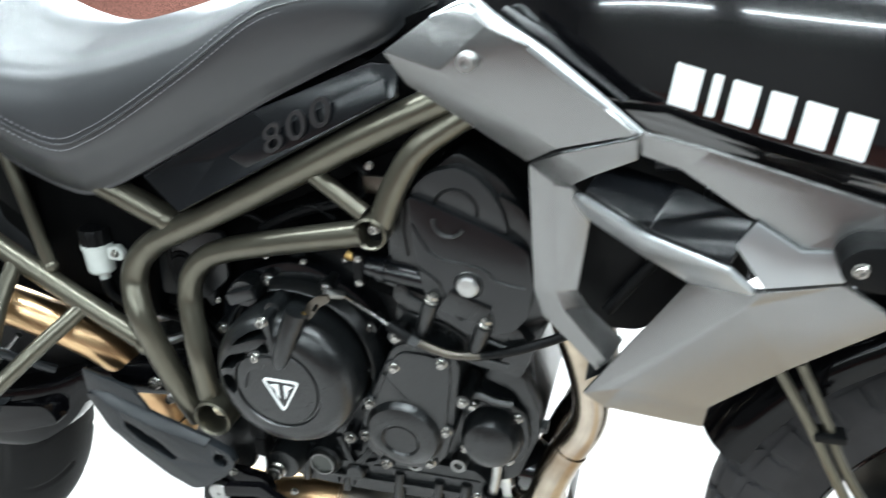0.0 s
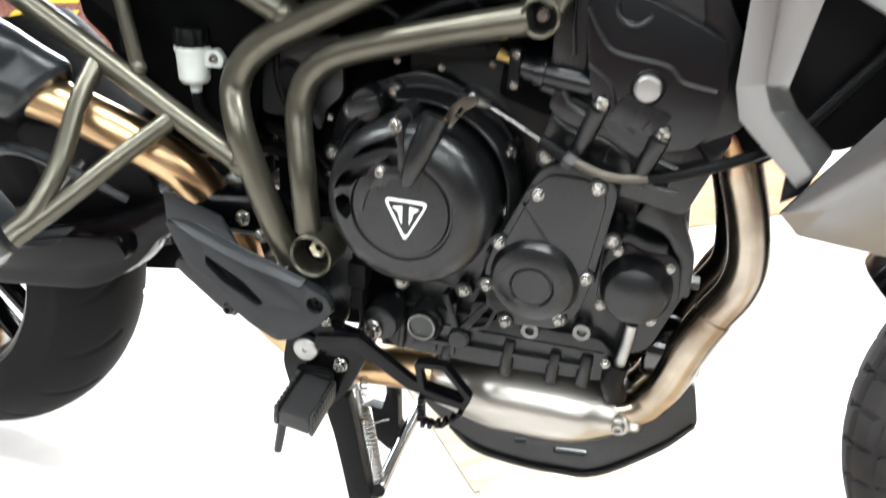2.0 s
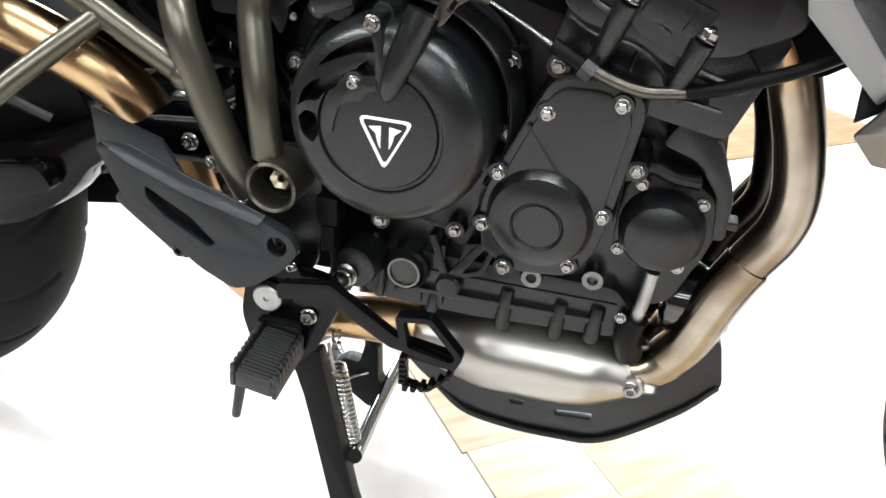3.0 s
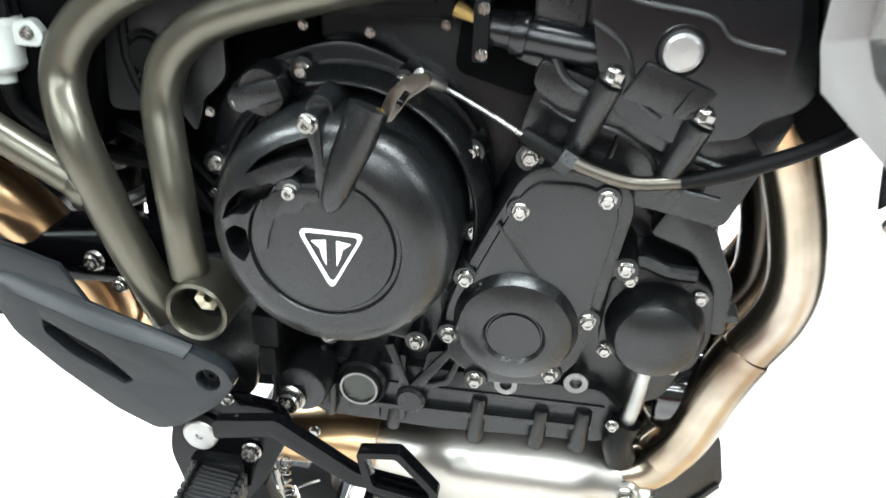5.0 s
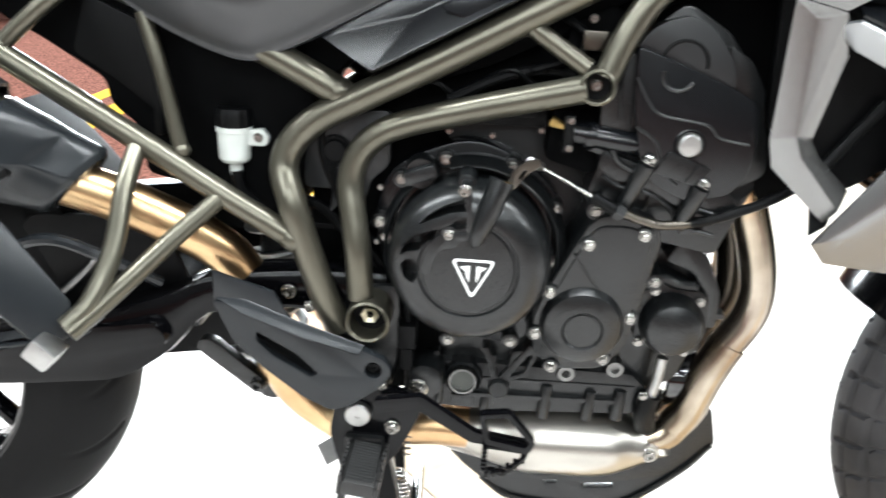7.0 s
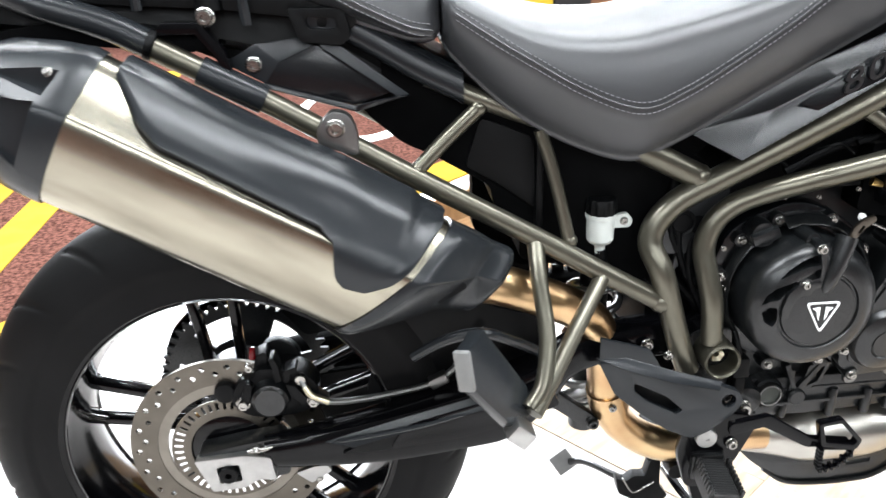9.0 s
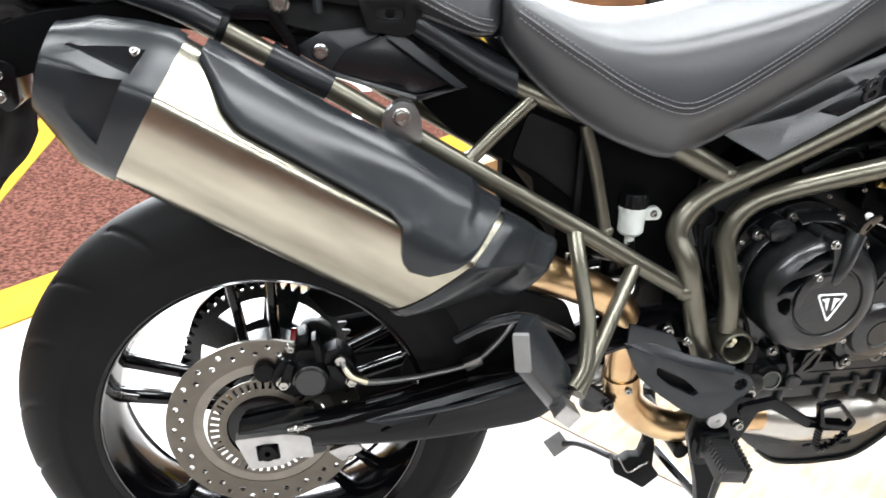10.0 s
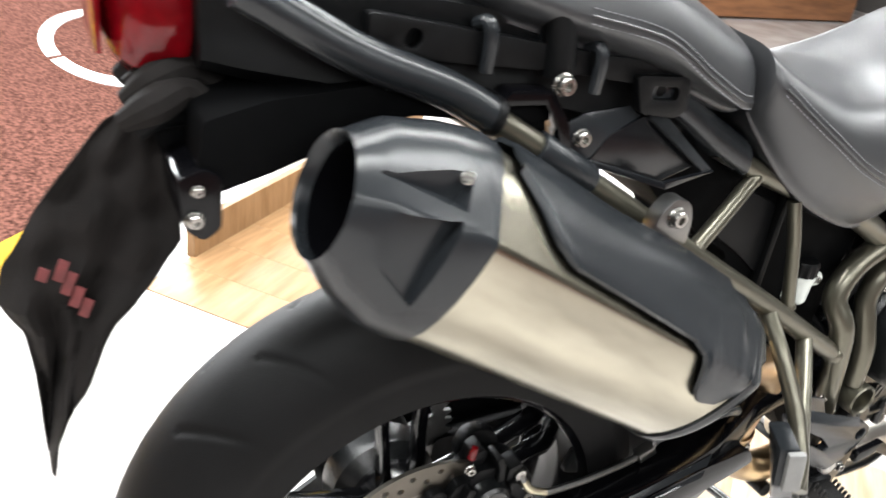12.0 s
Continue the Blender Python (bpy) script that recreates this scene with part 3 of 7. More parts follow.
# oil sight glass
glass_since = mark()
part("sight_glass", lathe([(0.0, -0.1030), (0.0165, -0.1030), (0.0165, -0.09)], (0.735, 0, 0.354), 28), SIGHT, engine, "round oil sight glass")
part("sight_ring", lathe([(0.0160, -0.098), (0.0166, -0.106), (0.0190, -0.106), (0.0204, -0.103), (0.0204, -0.086), (0.0160, -0.086)], (0.735, 0, 0.354), 32, closed=True), HANGER, engine, "bare metal ring")
part("sight_boss", lathe([(0.0204, -0.098), (0.0232, -0.1015), (0.0262, -0.098), (0.0275, -0.07)], (0.735, 0, 0.354), 28), CAST, engine)
part("sight_mark", box(0.724, 0.733, -0.1035, -0.1025, 0.3418, 0.3426, 0.0002), PAD_GREY, engine, "pale level mark")
moved(glass_since, Matrix.Translation((0.735, 0, 0.354)) @ Matrix.Diagonal((0.84, 1, 0.84, 1)) @ Matrix.Translation((-0.735, 0, -0.354)))
for bx in (0.700, 0.766):
    part("sight_web", box(bx, bx + 0.006, -0.096, -0.07, 0.318, 0.386, 0.002), CAST, engine)
part("sump_bridge", box(0.722, 0.750, -0.094, -0.07, 0.316, 0.330, 0.002), CAST, engine)
moved(since, Matrix.Translation((-0.004, 0.028, -0.016)))

# cylinders and head, leaning forward
part("cylinder_block", prism(rounded([(0.845, 0.575), (0.905, 0.535), (0.985, 0.520), (1.015, 0.60), (0.90, 0.640), (0.862, 0.632)], 0.008), -0.094, 0.115, 0.004), CAST, engine)
part("cylinder_flange", prism(rounded([(0.852, 0.612), (0.866, 0.600), (0.905, 0.592), (0.930, 0.578), (0.985, 0.560), (1.0, 0.572), (0.985, 0.592), (0.925, 0.606), (0.875, 0.622), (0.856, 0.628)], 0.005), -0.112, -0.07, 0.004), CAST, engine)
part("cylinder_head", prism(rounded([(0.868, 0.66), (0.88, 0.735), (0.92, 0.772), (0.965, 0.745), (1.005, 0.69), (1.022, 0.61), (0.98, 0.585), (0.90, 0.60), (0.875, 0.62)], 0.012), -0.100, 0.115, 0.006), CAST, engine)
cover = part("head_cover", prism(rounded([(0.876, 0.731), (0.908, 0.720), (0.968, 0.697), (0.994, 0.684), (1.000, 0.650), (0.996, 0.612), (0.980, 0.592), (0.940, 0.584), (0.905, 0.600), (0.890, 0.627), (0.880, 0.676)], 0.007), -0.121, -0.095, 0.004), PANEL_BLACK, engine, "flat satin black side cover")
part("cam_cover", prism(rounded([(0.876, 0.728), (0.884, 0.742), (0.898, 0.753), (0.923, 0.760), (0.942, 0.752), (0.957, 0.736), (0.968, 0.720), (0.974, 0.694), (0.94, 0.700), (0.905, 0.715)], 0.007), -0.114, -0.09, 0.006), CAST_GREY, engine, "grained grey cam cover end")
part("cam_groove", tube([(0.922 + 0.0215 * math.cos(radians(q)), -0.114, 0.716 + 0.0215 * math.sin(radians(q))) for q in range(-10, 200, 15)], 0.0018, 8, 2), GRAINED, engine)
part("cam_block", prism(rounded([(0.962, 0.735), (0.985, 0.722), (1.004, 0.69), (0.998, 0.66), (0.972, 0.694)], 0.006), -0.110, -0.08, 0.004), CAST, engine)
part("half_ring", tube([(0.917 + 0.0150 * math.cos(radians(q)), -0.121, 0.7065 + 0.0150 * math.sin(radians(q))) for q in range(170, 345, 15)], 0.0022, 8, 2), CAST, engine)
part("head_cap", lathe([(0.0, -0.1285), (0.009, -0.128), (0.0110, -0.1265), (0.0120, -0.123), (0.0120, -0.115)], (0.936, 0, 0.641), 32), ALLOY, engine, "bare metal round plug")
part("cap_rim", lathe([(0.0130, -0.1205), (0.0142, -0.1222), (0.0155, -0.1205)], (0.936, 0, 0.641), 32), CAST, engine)
for pts in ([(0.879, 0.702), (0.891, 0.682), (0.906, 0.668), (0.949, 0.661), (0.964, 0.649), (0.992, 0.644)], [(0.884, 0.655), (0.905, 0.640), (0.915, 0.612), (0.930, 0.600)]):
    part("raised_edge", tube([(x, -0.1212, z) for x, z in pts], 0.0015, 8, 5), CAST, engine)
# waved casting edges and panel joints of the cylinder block
for y_, r, pts in ((-0.113, 0.0030, [(0.846, 0.640), (0.862, 0.634), (0.872, 0.618), (0.890, 0.608), (0.915, 0.604), (0.935, 0.592), (0.948, 0.578), (0.985, 0.566)]), (-0.1125, 0.0022, [(0.858, 0.603), (0.878, 0.592), (0.905, 0.588), (0.928, 0.574), (0.940, 0.556), (0.975, 0.548)]),
                   (-0.0955, 0.0020, [(0.872, 0.570), (0.880, 0.548), (0.905, 0.536)]), (-0.0955, 0.0018, [(0.918, 0.600), (0.908, 0.575), (0.902, 0.540)])):
    part("casting_edge", tube([(x, y_, z) for x, z in pts], r, 8, 5), CAST, engine)
part("block_lug", prism(rounded([(0.838, 0.628), (0.862, 0.620), (0.872, 0.634), (0.858, 0.652), (0.842, 0.650)], 0.004), -0.110, -0.08, 0.003), CAST, engine)
part("block_plate", prism(rounded([(0.905, 0.612), (0.948, 0.600), (0.960, 0.618), (0.918, 0.634)], 0.003), -0.1245, -0.11, 0.002), CAST, engine)
part("plate_slot", prism(rounded([(0.936, 0.604), (0.938, 0.603), (0.948, 0.620), (0.946, 0.621)], 0.0005), -0.1262, -0.12, 0.0004), CAST, engine)
# stud columns below the head
for sx, sz in ((0.898, 0.620), (0.953, 0.600)):
    part("stud_column", rod((sx, -0.124, sz), (sx - 0.015, -0.113, sz - 0.046), 0.0088, 0.0080, 16, 0.002), CAST, engine)
    bolt(engine, sx + 0.0005, -0.124, sz + 0.001, 0.0085, "hex", (0.35, 0, 0.94))

# clutch cover: flange, drum, window ribs
CX, CZ = 0.731, 0.508
flange = smooth_ring([(0.829, 0.500), (0.822, 0.560), (0.790, 0.598), (0.735, 0.622), (0.690, 0.614), (0.645, 0.588), (0.628, 0.545), (0.632, 0.500), (0.645, 0.450), (0.690, 0.412), (0.745, 0.398), (0.790, 0.398), (0.818, 0.445)], 4)
clutch = part("clutch_cover_flange", prism(flange, -0.082, -0.05, 0.004), PANEL_BLACK, engine)
drum = [(0.0, -0.1570), (0.040, -0.1570), (0.0455, -0.1565), (0.047, -0.154), (0.0495, -0.154), (0.0510, -0.1570), (0.0560, -0.1572), (0.066, -0.1545), (0.0750, -0.1490), (0.0810, -0.1405), (0.0834, -0.130), (0.0842, -0.08)]
# shallow crescent pockets in its rear upper quarter
POCKETS = (([(0.7095, 0.5490), (0.7130, 0.5570), (0.7200, 0.5630), (0.7270, 0.5650), (0.7275, 0.5520)], -0.1440),
           ([(0.6790, 0.5515), (0.6890, 0.5625), (0.7040, 0.5730), (0.7180, 0.5785), (0.7270, 0.5800), (0.7270, 0.5690), (0.7110, 0.5665), (0.6940, 0.5590)], -0.1290),
           ([(0.6605, 0.5170), (0.6660, 0.5310), (0.6760, 0.5410), (0.6980, 0.5500), (0.7000, 0.5480), (0.6940, 0.5370), (0.6870, 0.5345), (0.6810, 0.5260), (0.6700, 0.5240)], -0.1290),
           ([(0.6620, 0.5090), (0.6700, 0.5170), (0.6790, 0.5160), (0.6810, 0.4990), (0.6760, 0.4900), (0.6660, 0.4960)], -0.1290),
           ([(0.7345, 0.5460), (0.7365, 0.5760), (0.7440, 0.5830), (0.7480, 0.5730), (0.7400, 0.5460)], -0.1380))


def carve(bm, cutters):
    """The solid bm with the cutters' volumes taken out of it."""
    bmesh.ops.recalc_face_normals(bm, faces=bm.faces)
    body = new("body", finish(bm, "body", None))
    made = []
    for c in cutters:
        ob = new("cutter", finish(c, "cutter", None))
        made.append(ob)
        mod = body.modifiers.new("cut", "BOOLEAN")
        mod.operation, mod.object, mod.solver = "DIFFERENCE", ob, "EXACT"
    bpy.context.view_layer.update()
    me = bpy.data.meshes.new_from_object(body.evaluated_get(bpy.context.evaluated_depsgraph_get()))
    out = bmesh.new()
    out.from_mesh(me)
    for ob in (body, *made):
        bpy.data.objects.remove(ob)
    bpy.data.meshes.remove(me)
    return out


dome = carve(lathe(drum + [(0.0, -0.08)], (CX, 0, CZ), 144), [prism(rounded(line, 0.003), -0.20, deep, 0) for line, deep in POCKETS])
part("clutch_cover", dome, CAST, engine, "round matte black clutch cover with crescent pockets")
# raised rim round the cover, with a dark gap between
def arc_rim(a0, a1, profile):
    """A part of a turned rim round the cover, from angle a0 to a1."""
    bm = bmesh.new()
    rows = [[bm.verts.new((CX + r * math.cos(q), y, CZ + 0.002 + r * math.sin(q))) for r, y in profile] for q in np.radians(np.linspace(a0, a1, 48))]
    n = len(profile)
    for p, q in zip(rows, rows[1:]):
        for k in range(n):
            bm.faces.new((p[k], p[(k + 1) % n], q[(k + 1) % n], q[k]))
    bm.faces.new(rows[0]), bm.faces.new(rows[-1])
    bmesh.ops.recalc_face_normals(bm, faces=bm.faces)
    soften(bm, 0.0012, 2, 25)
    return bm


part("flange_ring", arc_rim(-36, 106, [(0.0895, -0.078), (0.0895, -0.106), (0.0915, -0.108), (0.0935, -0.106), (0.1010, -0.094), (0.1010, -0.078)]), CAST, engine)
part("flange_ring", arc_rim(118, 216, [(0.0880, -0.078), (0.0880, -0.100), (0.0900, -0.102), (0.0920, -0.100), (0.0970, -0.092), (0.0970, -0.078)]), CAST, engine)
# stepped land beside the cover screw
part("cover_step", prism(rounded([(0.6930, 0.5020), (0.6955, 0.5150), (0.6995, 0.5260), (0.7070, 0.5305), (0.7165, 0.5310), (0.7205, 0.5390), (0.7290, 0.5410), (0.7290, 0.5485), (0.7100, 0.5465), (0.7000, 0.5440), (0.6900, 0.5340), (0.6850, 0.5180), (0.6845, 0.5020)], 0.0022), -0.1592, -0.150, 0.0012), CAST, engine)
part("filler_plug", lathe([(0.0, -0.108), (0.0155, -0.108), (0.017, -0.105), (0.017, -0.085)], (0.676, 0, 0.591), 24), CAST, engine, "oil filler plug")
part("filler_grip", box(-0.0175, 0.0175, -0.006, 0.006, -0.0075, 0.0075, 0.003, None, Matrix.Translation((0.676, -0.111, 0.591)) @ Euler((0, radians(-20), 0)).to_matrix().to_4x4()), CAST, engine)
bolt(engine, 0.7235, -0.157, 0.590, 0.0066, "cap")
# emblem: triangle frame and two plain bars
tri = [(0.7135, 0.5205), (0.7585, 0.5205), (0.736, 0.478)]
tri_in = [(0.7168, 0.5185), (0.7552, 0.5185), (0.736, 0.4822)]
part("emblem", prism(rounded(tri, 0.0065), -0.159, -0.1565, 0.0003, [rounded(tri_in, 0.005)]), WHITE, engine, "white triangular outline emblem")
part("emblem_bar", prism([(0.723, 0.5125), (0.7325, 0.5140), (0.7325, 0.4960), (0.7300, 0.5015), (0.7285, 0.5080)], -0.1587, -0.1565, 0.0002), WHITE, engine, "white emblem bar")
part("emblem_bar", prism([(0.749, 0.5125), (0.7395, 0.5140), (0.7395, 0.4960), (0.7420, 0.5015), (0.7435, 0.5080)], -0.1587, -0.1565, 0.0002), WHITE, engine, "white emblem bar")
# clutch lever housing, lever and cable
part("lever_housing", tube([(0.7345, -0.1545, 0.5335), (0.7375, -0.1560, 0.5420), (0.7440, -0.1540, 0.5600), (0.7520, -0.1500, 0.5820), (0.7585, -0.1460, 0.6000)], [0.0035, 0.0078, 0.0108, 0.0122, 0.0128], 22, 4), CAST, engine)
part("cover_rib", prism(rounded([(0.7195, 0.5960), (0.7300, 0.5960), (0.7335, 0.5440), (0.7275, 0.5425), (0.7265, 0.5700)], 0.0025), -0.1575, -0.10, 0.0015), CAST, engine)
part("boss_tower", rod((0.724, -0.135, 0.592), (0.724, -0.09, 0.592), 0.009, 0.011, 20, 0.002), CAST, engine)
part("clutch_lever", prism(rounded([(0.762, 0.592), (0.770, 0.589), (0.782, 0.606), (0.795, 0.615), (0.793, 0.622), (0.780, 0.619), (0.769, 0.609)], 0.003), -0.141, -0.137, 0.0008, [rounded([(0.7735, 0.602), (0.7770, 0.600), (0.782, 0.609), (0.779, 0.611)], 0.001)]), DISC, engine, "bare metal clutch lever with a slot")
part("lever_pin", rod((0.760, -0.142, 0.582), (0.764, -0.140, 0.597), 0.0035), BRASS, engine, "brass coloured spring pin")
part("cable_clevis", rod((0.784, -0.128, 0.616), (0.797, -0.112, 0.607), 0.0052, 0.0045, 12, 0.001), ALLOY, engine, "metal cable clevis")
part("clutch_cable", tube([(0.796, -0.112, 0.607), (0.825, -0.116, 0.594), (0.850, -0.120, 0.582)], 0.0019, 8, 3), ZINC, engine, "bare steel cable")
part("cable_adjuster", rod((0.849, -0.120, 0.583), (0.880, -0.122, 0.567), 0.0058, 0.0062, 14, 0.0015), GRAINED, engine)
part("adjuster_nut", lathe([(0.0, -0.005), (0.0085, -0.005), (0.0085, 0.005), (0.0, 0.005)], (0, 0, 0), 6, "x"), CAST, engine).matrix_basis = Matrix.Translation((0.877, -0.122, 0.569)) @ Euler((0, radians(29), 0)).to_matrix().to_4x4()
part("cable_elbow", tube([(0.880, -0.122, 0.569), (0.900, -0.1225, 0.562), (0.922, -0.122, 0.558), (0.950, -0.120, 0.561)], 0.0047, 12, 4), DISC, engine, "dark metal cable elbow")
part("cable_hose", tube([(0.948, -0.120, 0.561), (0.968, -0.119, 0.566), (0.990, -0.118, 0.574), (1.030, -0.110, 0.590), (1.075, -0.09, 0.612)], 0.0052, 12, 5), GRAINED, engine, "black cable hose")
part("hose_clip", box(0.942, 0.966, -0.110, -0.090, 0.545, 0.557, 0.003), CAST, engine)
for bx, bz in ((0.655, 0.580), (0.700, 0.604), (0.633, 0.532), (0.640, 0.516), (0.815, 0.558), (0.821, 0.499), (0.781, 0.402), (0.768, 0.601), (0.712, 0.399)):
    part("bolt_boss", rod((bx, -0.094, bz), (bx, -0.07, bz), 0.0092, 0.0105, 16, 0.0015), CAST, engine)
    bolt(engine, bx, -0.094, bz, 0.0062)
bolt(engine, 0.710, -0.157, 0.5445, 0.0058, "cap")
part("bolt_boss", lathe([(0.0, -0.1575), (0.0085, -0.1575), (0.0095, -0.155), (0.0095, -0.13)], (0.710, 0, 0.5445), 20), CAST, engine)

since = mark()
# generator cover in front of the clutch
side = [(0.850, 0.552), (0.862, 0.562), (0.898, 0.563), (0.920, 0.553), (0.925, 0.538), (0.912, 0.450), (0.902, 0.408), (0.882, 0.384), (0.835, 0.380), (0.806, 0.398), (0.803, 0.440), (0.812, 0.470), (0.830, 0.510)]
part("generator_cover", prism(rounded(side, 0.009), -0.124, -0.045, 0.004), CAST, engine, "matte black generator cover")
inset = [(0.866 + (x - 0.866) * 0.84, 0.478 + (z - 0.478) * 0.89) for x, z in side]
part("generator_raised", prism(rounded(inset, 0.008), -0.1275, -0.12, 0.0025), CAST, engine)
part("raised_edge", tube([(0.838, -0.1262, 0.520), (0.858, -0.1268, 0.494), (0.882, -0.1268, 0.462)], 0.0016, 8, 4), CAST, engine)
part("generator_drum", lathe([(0.0, -0.1400), (0.0185, -0.1400), (0.0190, -0.1385), (0.0200, -0.1385), (0.0225, -0.1415), (0.030, -0.1405), (0.040, -0.136), (0.0445, -0.128), (0.0455, -0.118)], (0.855, 0, 0.440), 56), CAST, engine)
for bx, bz in ((0.852, 0.531), (0.906, 0.545), (0.905, 0.451), (0.818, 0.475), (0.807, 0.425), (0.828, 0.385), (0.883, 0.399)):
    part("bolt_boss", lathe([(0.0, -0.127), (0.0085, -0.127), (0.0095, -0.124), (0.0095, -0.09)], (bx, 0, bz), 18), CAST, engine)
    bolt(engine, bx, -0.127, bz, 0.0064)
moved(since, Matrix.Translation((0, -0.122, 0.545)) @ Matrix.Rotation(radians(7.5), 4, "X") @ Matrix.Diagonal((1, 1, 1.05, 1)) @ Matrix.Translation((0, 0.127, -0.545)))
bolt(engine, 0.855, -0.116, 0.566, 0.0064)
part("bolt_boss", rod((0.855, -0.116, 0.566), (0.855, -0.06, 0.566), 0.009), CAST, engine)
part("drain_plug", lathe([(0.0, -0.096), (0.005, -0.096), (0.005, -0.102), (0.0095, -0.102), (0.0105, -0.10), (0.0105, -0.085)], (0.905, 0.036, 0.362), 22), HANGER, engine, "metal drain plug")
part("drain_plug", lathe([(0.0, -0.096), (0.005, -0.096), (0.005, -0.100), (0.0095, -0.100), (0.0105, -0.098), (0.0105, -0.085)], (0.850, 0.034, 0.352), 22), HANGER, engine, "metal drain plug")

# water pump
part("pump_cover", prism(rounded([(0.915, 0.410), (0.918, 0.470), (0.935, 0.492), (0.965, 0.482), (0.990, 0.470), (0.995, 0.430), (0.985, 0.398), (0.950, 0.396)], 0.010), -0.086, -0.05, 0.004), CAST, engine)
part("pump_drum", lathe([(0.0, -0.1165), (0.016, -0.1165), (0.028, -0.111), (0.034, -0.100), (0.0355, -0.082)], (0.953, 0, 0.437), 44), CAST, engine, "domed water pump cover")
part("bolt_boss", rod((0.925, -0.112, 0.492), (0.925, -0.06, 0.492), 0.0088, 0.0095, 16, 0.001), CAST, engine)
bolt(engine, 0.925, -0.112, 0.492, 0.0060)
for bx, bz in ((0.981, 0.463), (0.921, 0.411), (0.972, 0.403), (0.931, 0.474)):
    bolt(engine, bx, -0.092 if bz > 0.47 else -0.088, bz, 0.0058)
part("pump_arch", tube([(0.918, -0.085, 0.475), (0.935, -0.088, 0.488), (0.955, -0.088, 0.482), (0.975, -0.086, 0.480)], 0.006, 10, 4), CAST, engine)
part("pump_bracket", prism(rounded([(0.940, 0.505), (0.955, 0.532), (0.985, 0.512), (1.003, 0.470), (1.004, 0.430), (0.992, 0.430), (0.990, 0.468), (0.970, 0.495)], 0.006), -0.080, -0.055, 0.003), CAST, engine)
part("bracket_lug", box(0.992, 1.012, -0.078, -0.06, 0.440, 0.447, 0.001, segments=1), CAST, engine)
part("coolant_pipe", tube([(0.955, -0.070, 0.385), (0.952, -0.070, 0.355), (0.946, -0.068, 0.320)], 0.0062, 12, 4), ALLOY, engine, "bare metal coolant pipe")
part("coolant_hose", tube([(0.948, -0.068, 0.335), (0.944, -0.066, 0.312), (0.950, -0.055, 0.285)], 0.0125, 14, 4), GRAINED, engine)
part("oil_filter", lathe([(0.0, 0.93), (0.033, 0.93), (0.036, 0.935), (0.036, 0.985), (0.030, 0.992), (0.0, 0.992)], (0.04, -0.012, 0.335), 30, "x"), GLOSS, engine)

# throttle side: fuel rail tower and sensors seen above the clutch
part("inlet_body", prism(rounded([(0.625, 0.628), (0.70, 0.640), (0.76, 0.652), (0.80, 0.648), (0.83, 0.63), (0.85, 0.66), (0.845, 0.70), (0.80, 0.725), (0.70, 0.70), (0.625, 0.672)], 0.01), -0.060, 0.10, 0.006), DEEP, engine)
part("rail_block", box(0.728, 0.800, -0.090, -0.055, 0.642, 0.662, 0.003), GRAINED, engine)
part("rail_block", box(0.742, 0.788, -0.094, -0.085, 0.652, 0.660, 0.002), GRAINED, engine)
since = mark()
sens = rod((0.806, -0.108, 0.645), (0.884, -0.108, 0.634), 0.0115, 0.0115, 20, 0.003)
part("idle_sensor", sens, PANEL_BLACK, engine, "black cylindrical sensor")
part("sensor_collar", rod((0.828, -0.108, 0.642), (0.838, -0.108, 0.6405), 0.0140, 0.0140, 20, 0.002), PANEL_BLACK, engine)
part("sensor_flange", box(0.806, 0.816, -0.122, -0.095, 0.625, 0.662, 0.002), GRAINED, engine)
part("wire_end", rod((0.794, -0.105, 0.653), (0.808, -0.108, 0.648), 0.006, 0.003, 10), BRASS, engine, "copper coloured connector tip")
for bx, bz in ((0.812, 0.657), (0.812, 0.630)):
    bolt(engine, bx, -0.122, bz, 0.0038)
moved(since, Matrix.Translation((0.009, 0, 0)))
for bx, bz in ((0.746, 0.632), (0.702, 0.634), (0.633, 0.570), (0.631, 0.529), (0.630, 0.509), (0.795, 0.640)):
    bolt(engine, bx, -0.094, bz, 0.0036)
# side connectors behind the clutch
part("connector", box(0.657, 0.678, -0.112, -0.09, 0.392, 0.420, 0.003), GRAINED, engine, "grey cable connector")
part("connector", box(0.661, 0.675, -0.112, -0.09, 0.366, 0.392, 0.003), GRAINED, engine)
part("connector_wire", tube([(0.668, -0.10, 0.42), (0.664, -0.09, 0.445), (0.655, -0.07, 0.47)], 0.004, 8, 4), GRAINED, engine)
part("connector_wire", tube([(0.668, -0.10, 0.37), (0.670, -0.10, 0.345), (0.664, -0.098, 0.325)], 0.0035, 8, 4), GRAINED, engine)
bolt(engine, 0.681, -0.10, 0.338, 0.0125, "cap")
part("drive_boss", rod((0.688, -0.098, 0.345), (0.688, -0.06, 0.345), 0.021, 0.024, 24, 0.004), CAST, engine)
for bx, bz in ((0.935, 0.346), (0.697, 0.300)):
    bolt(engine, bx, -0.092, bz, 0.0052)

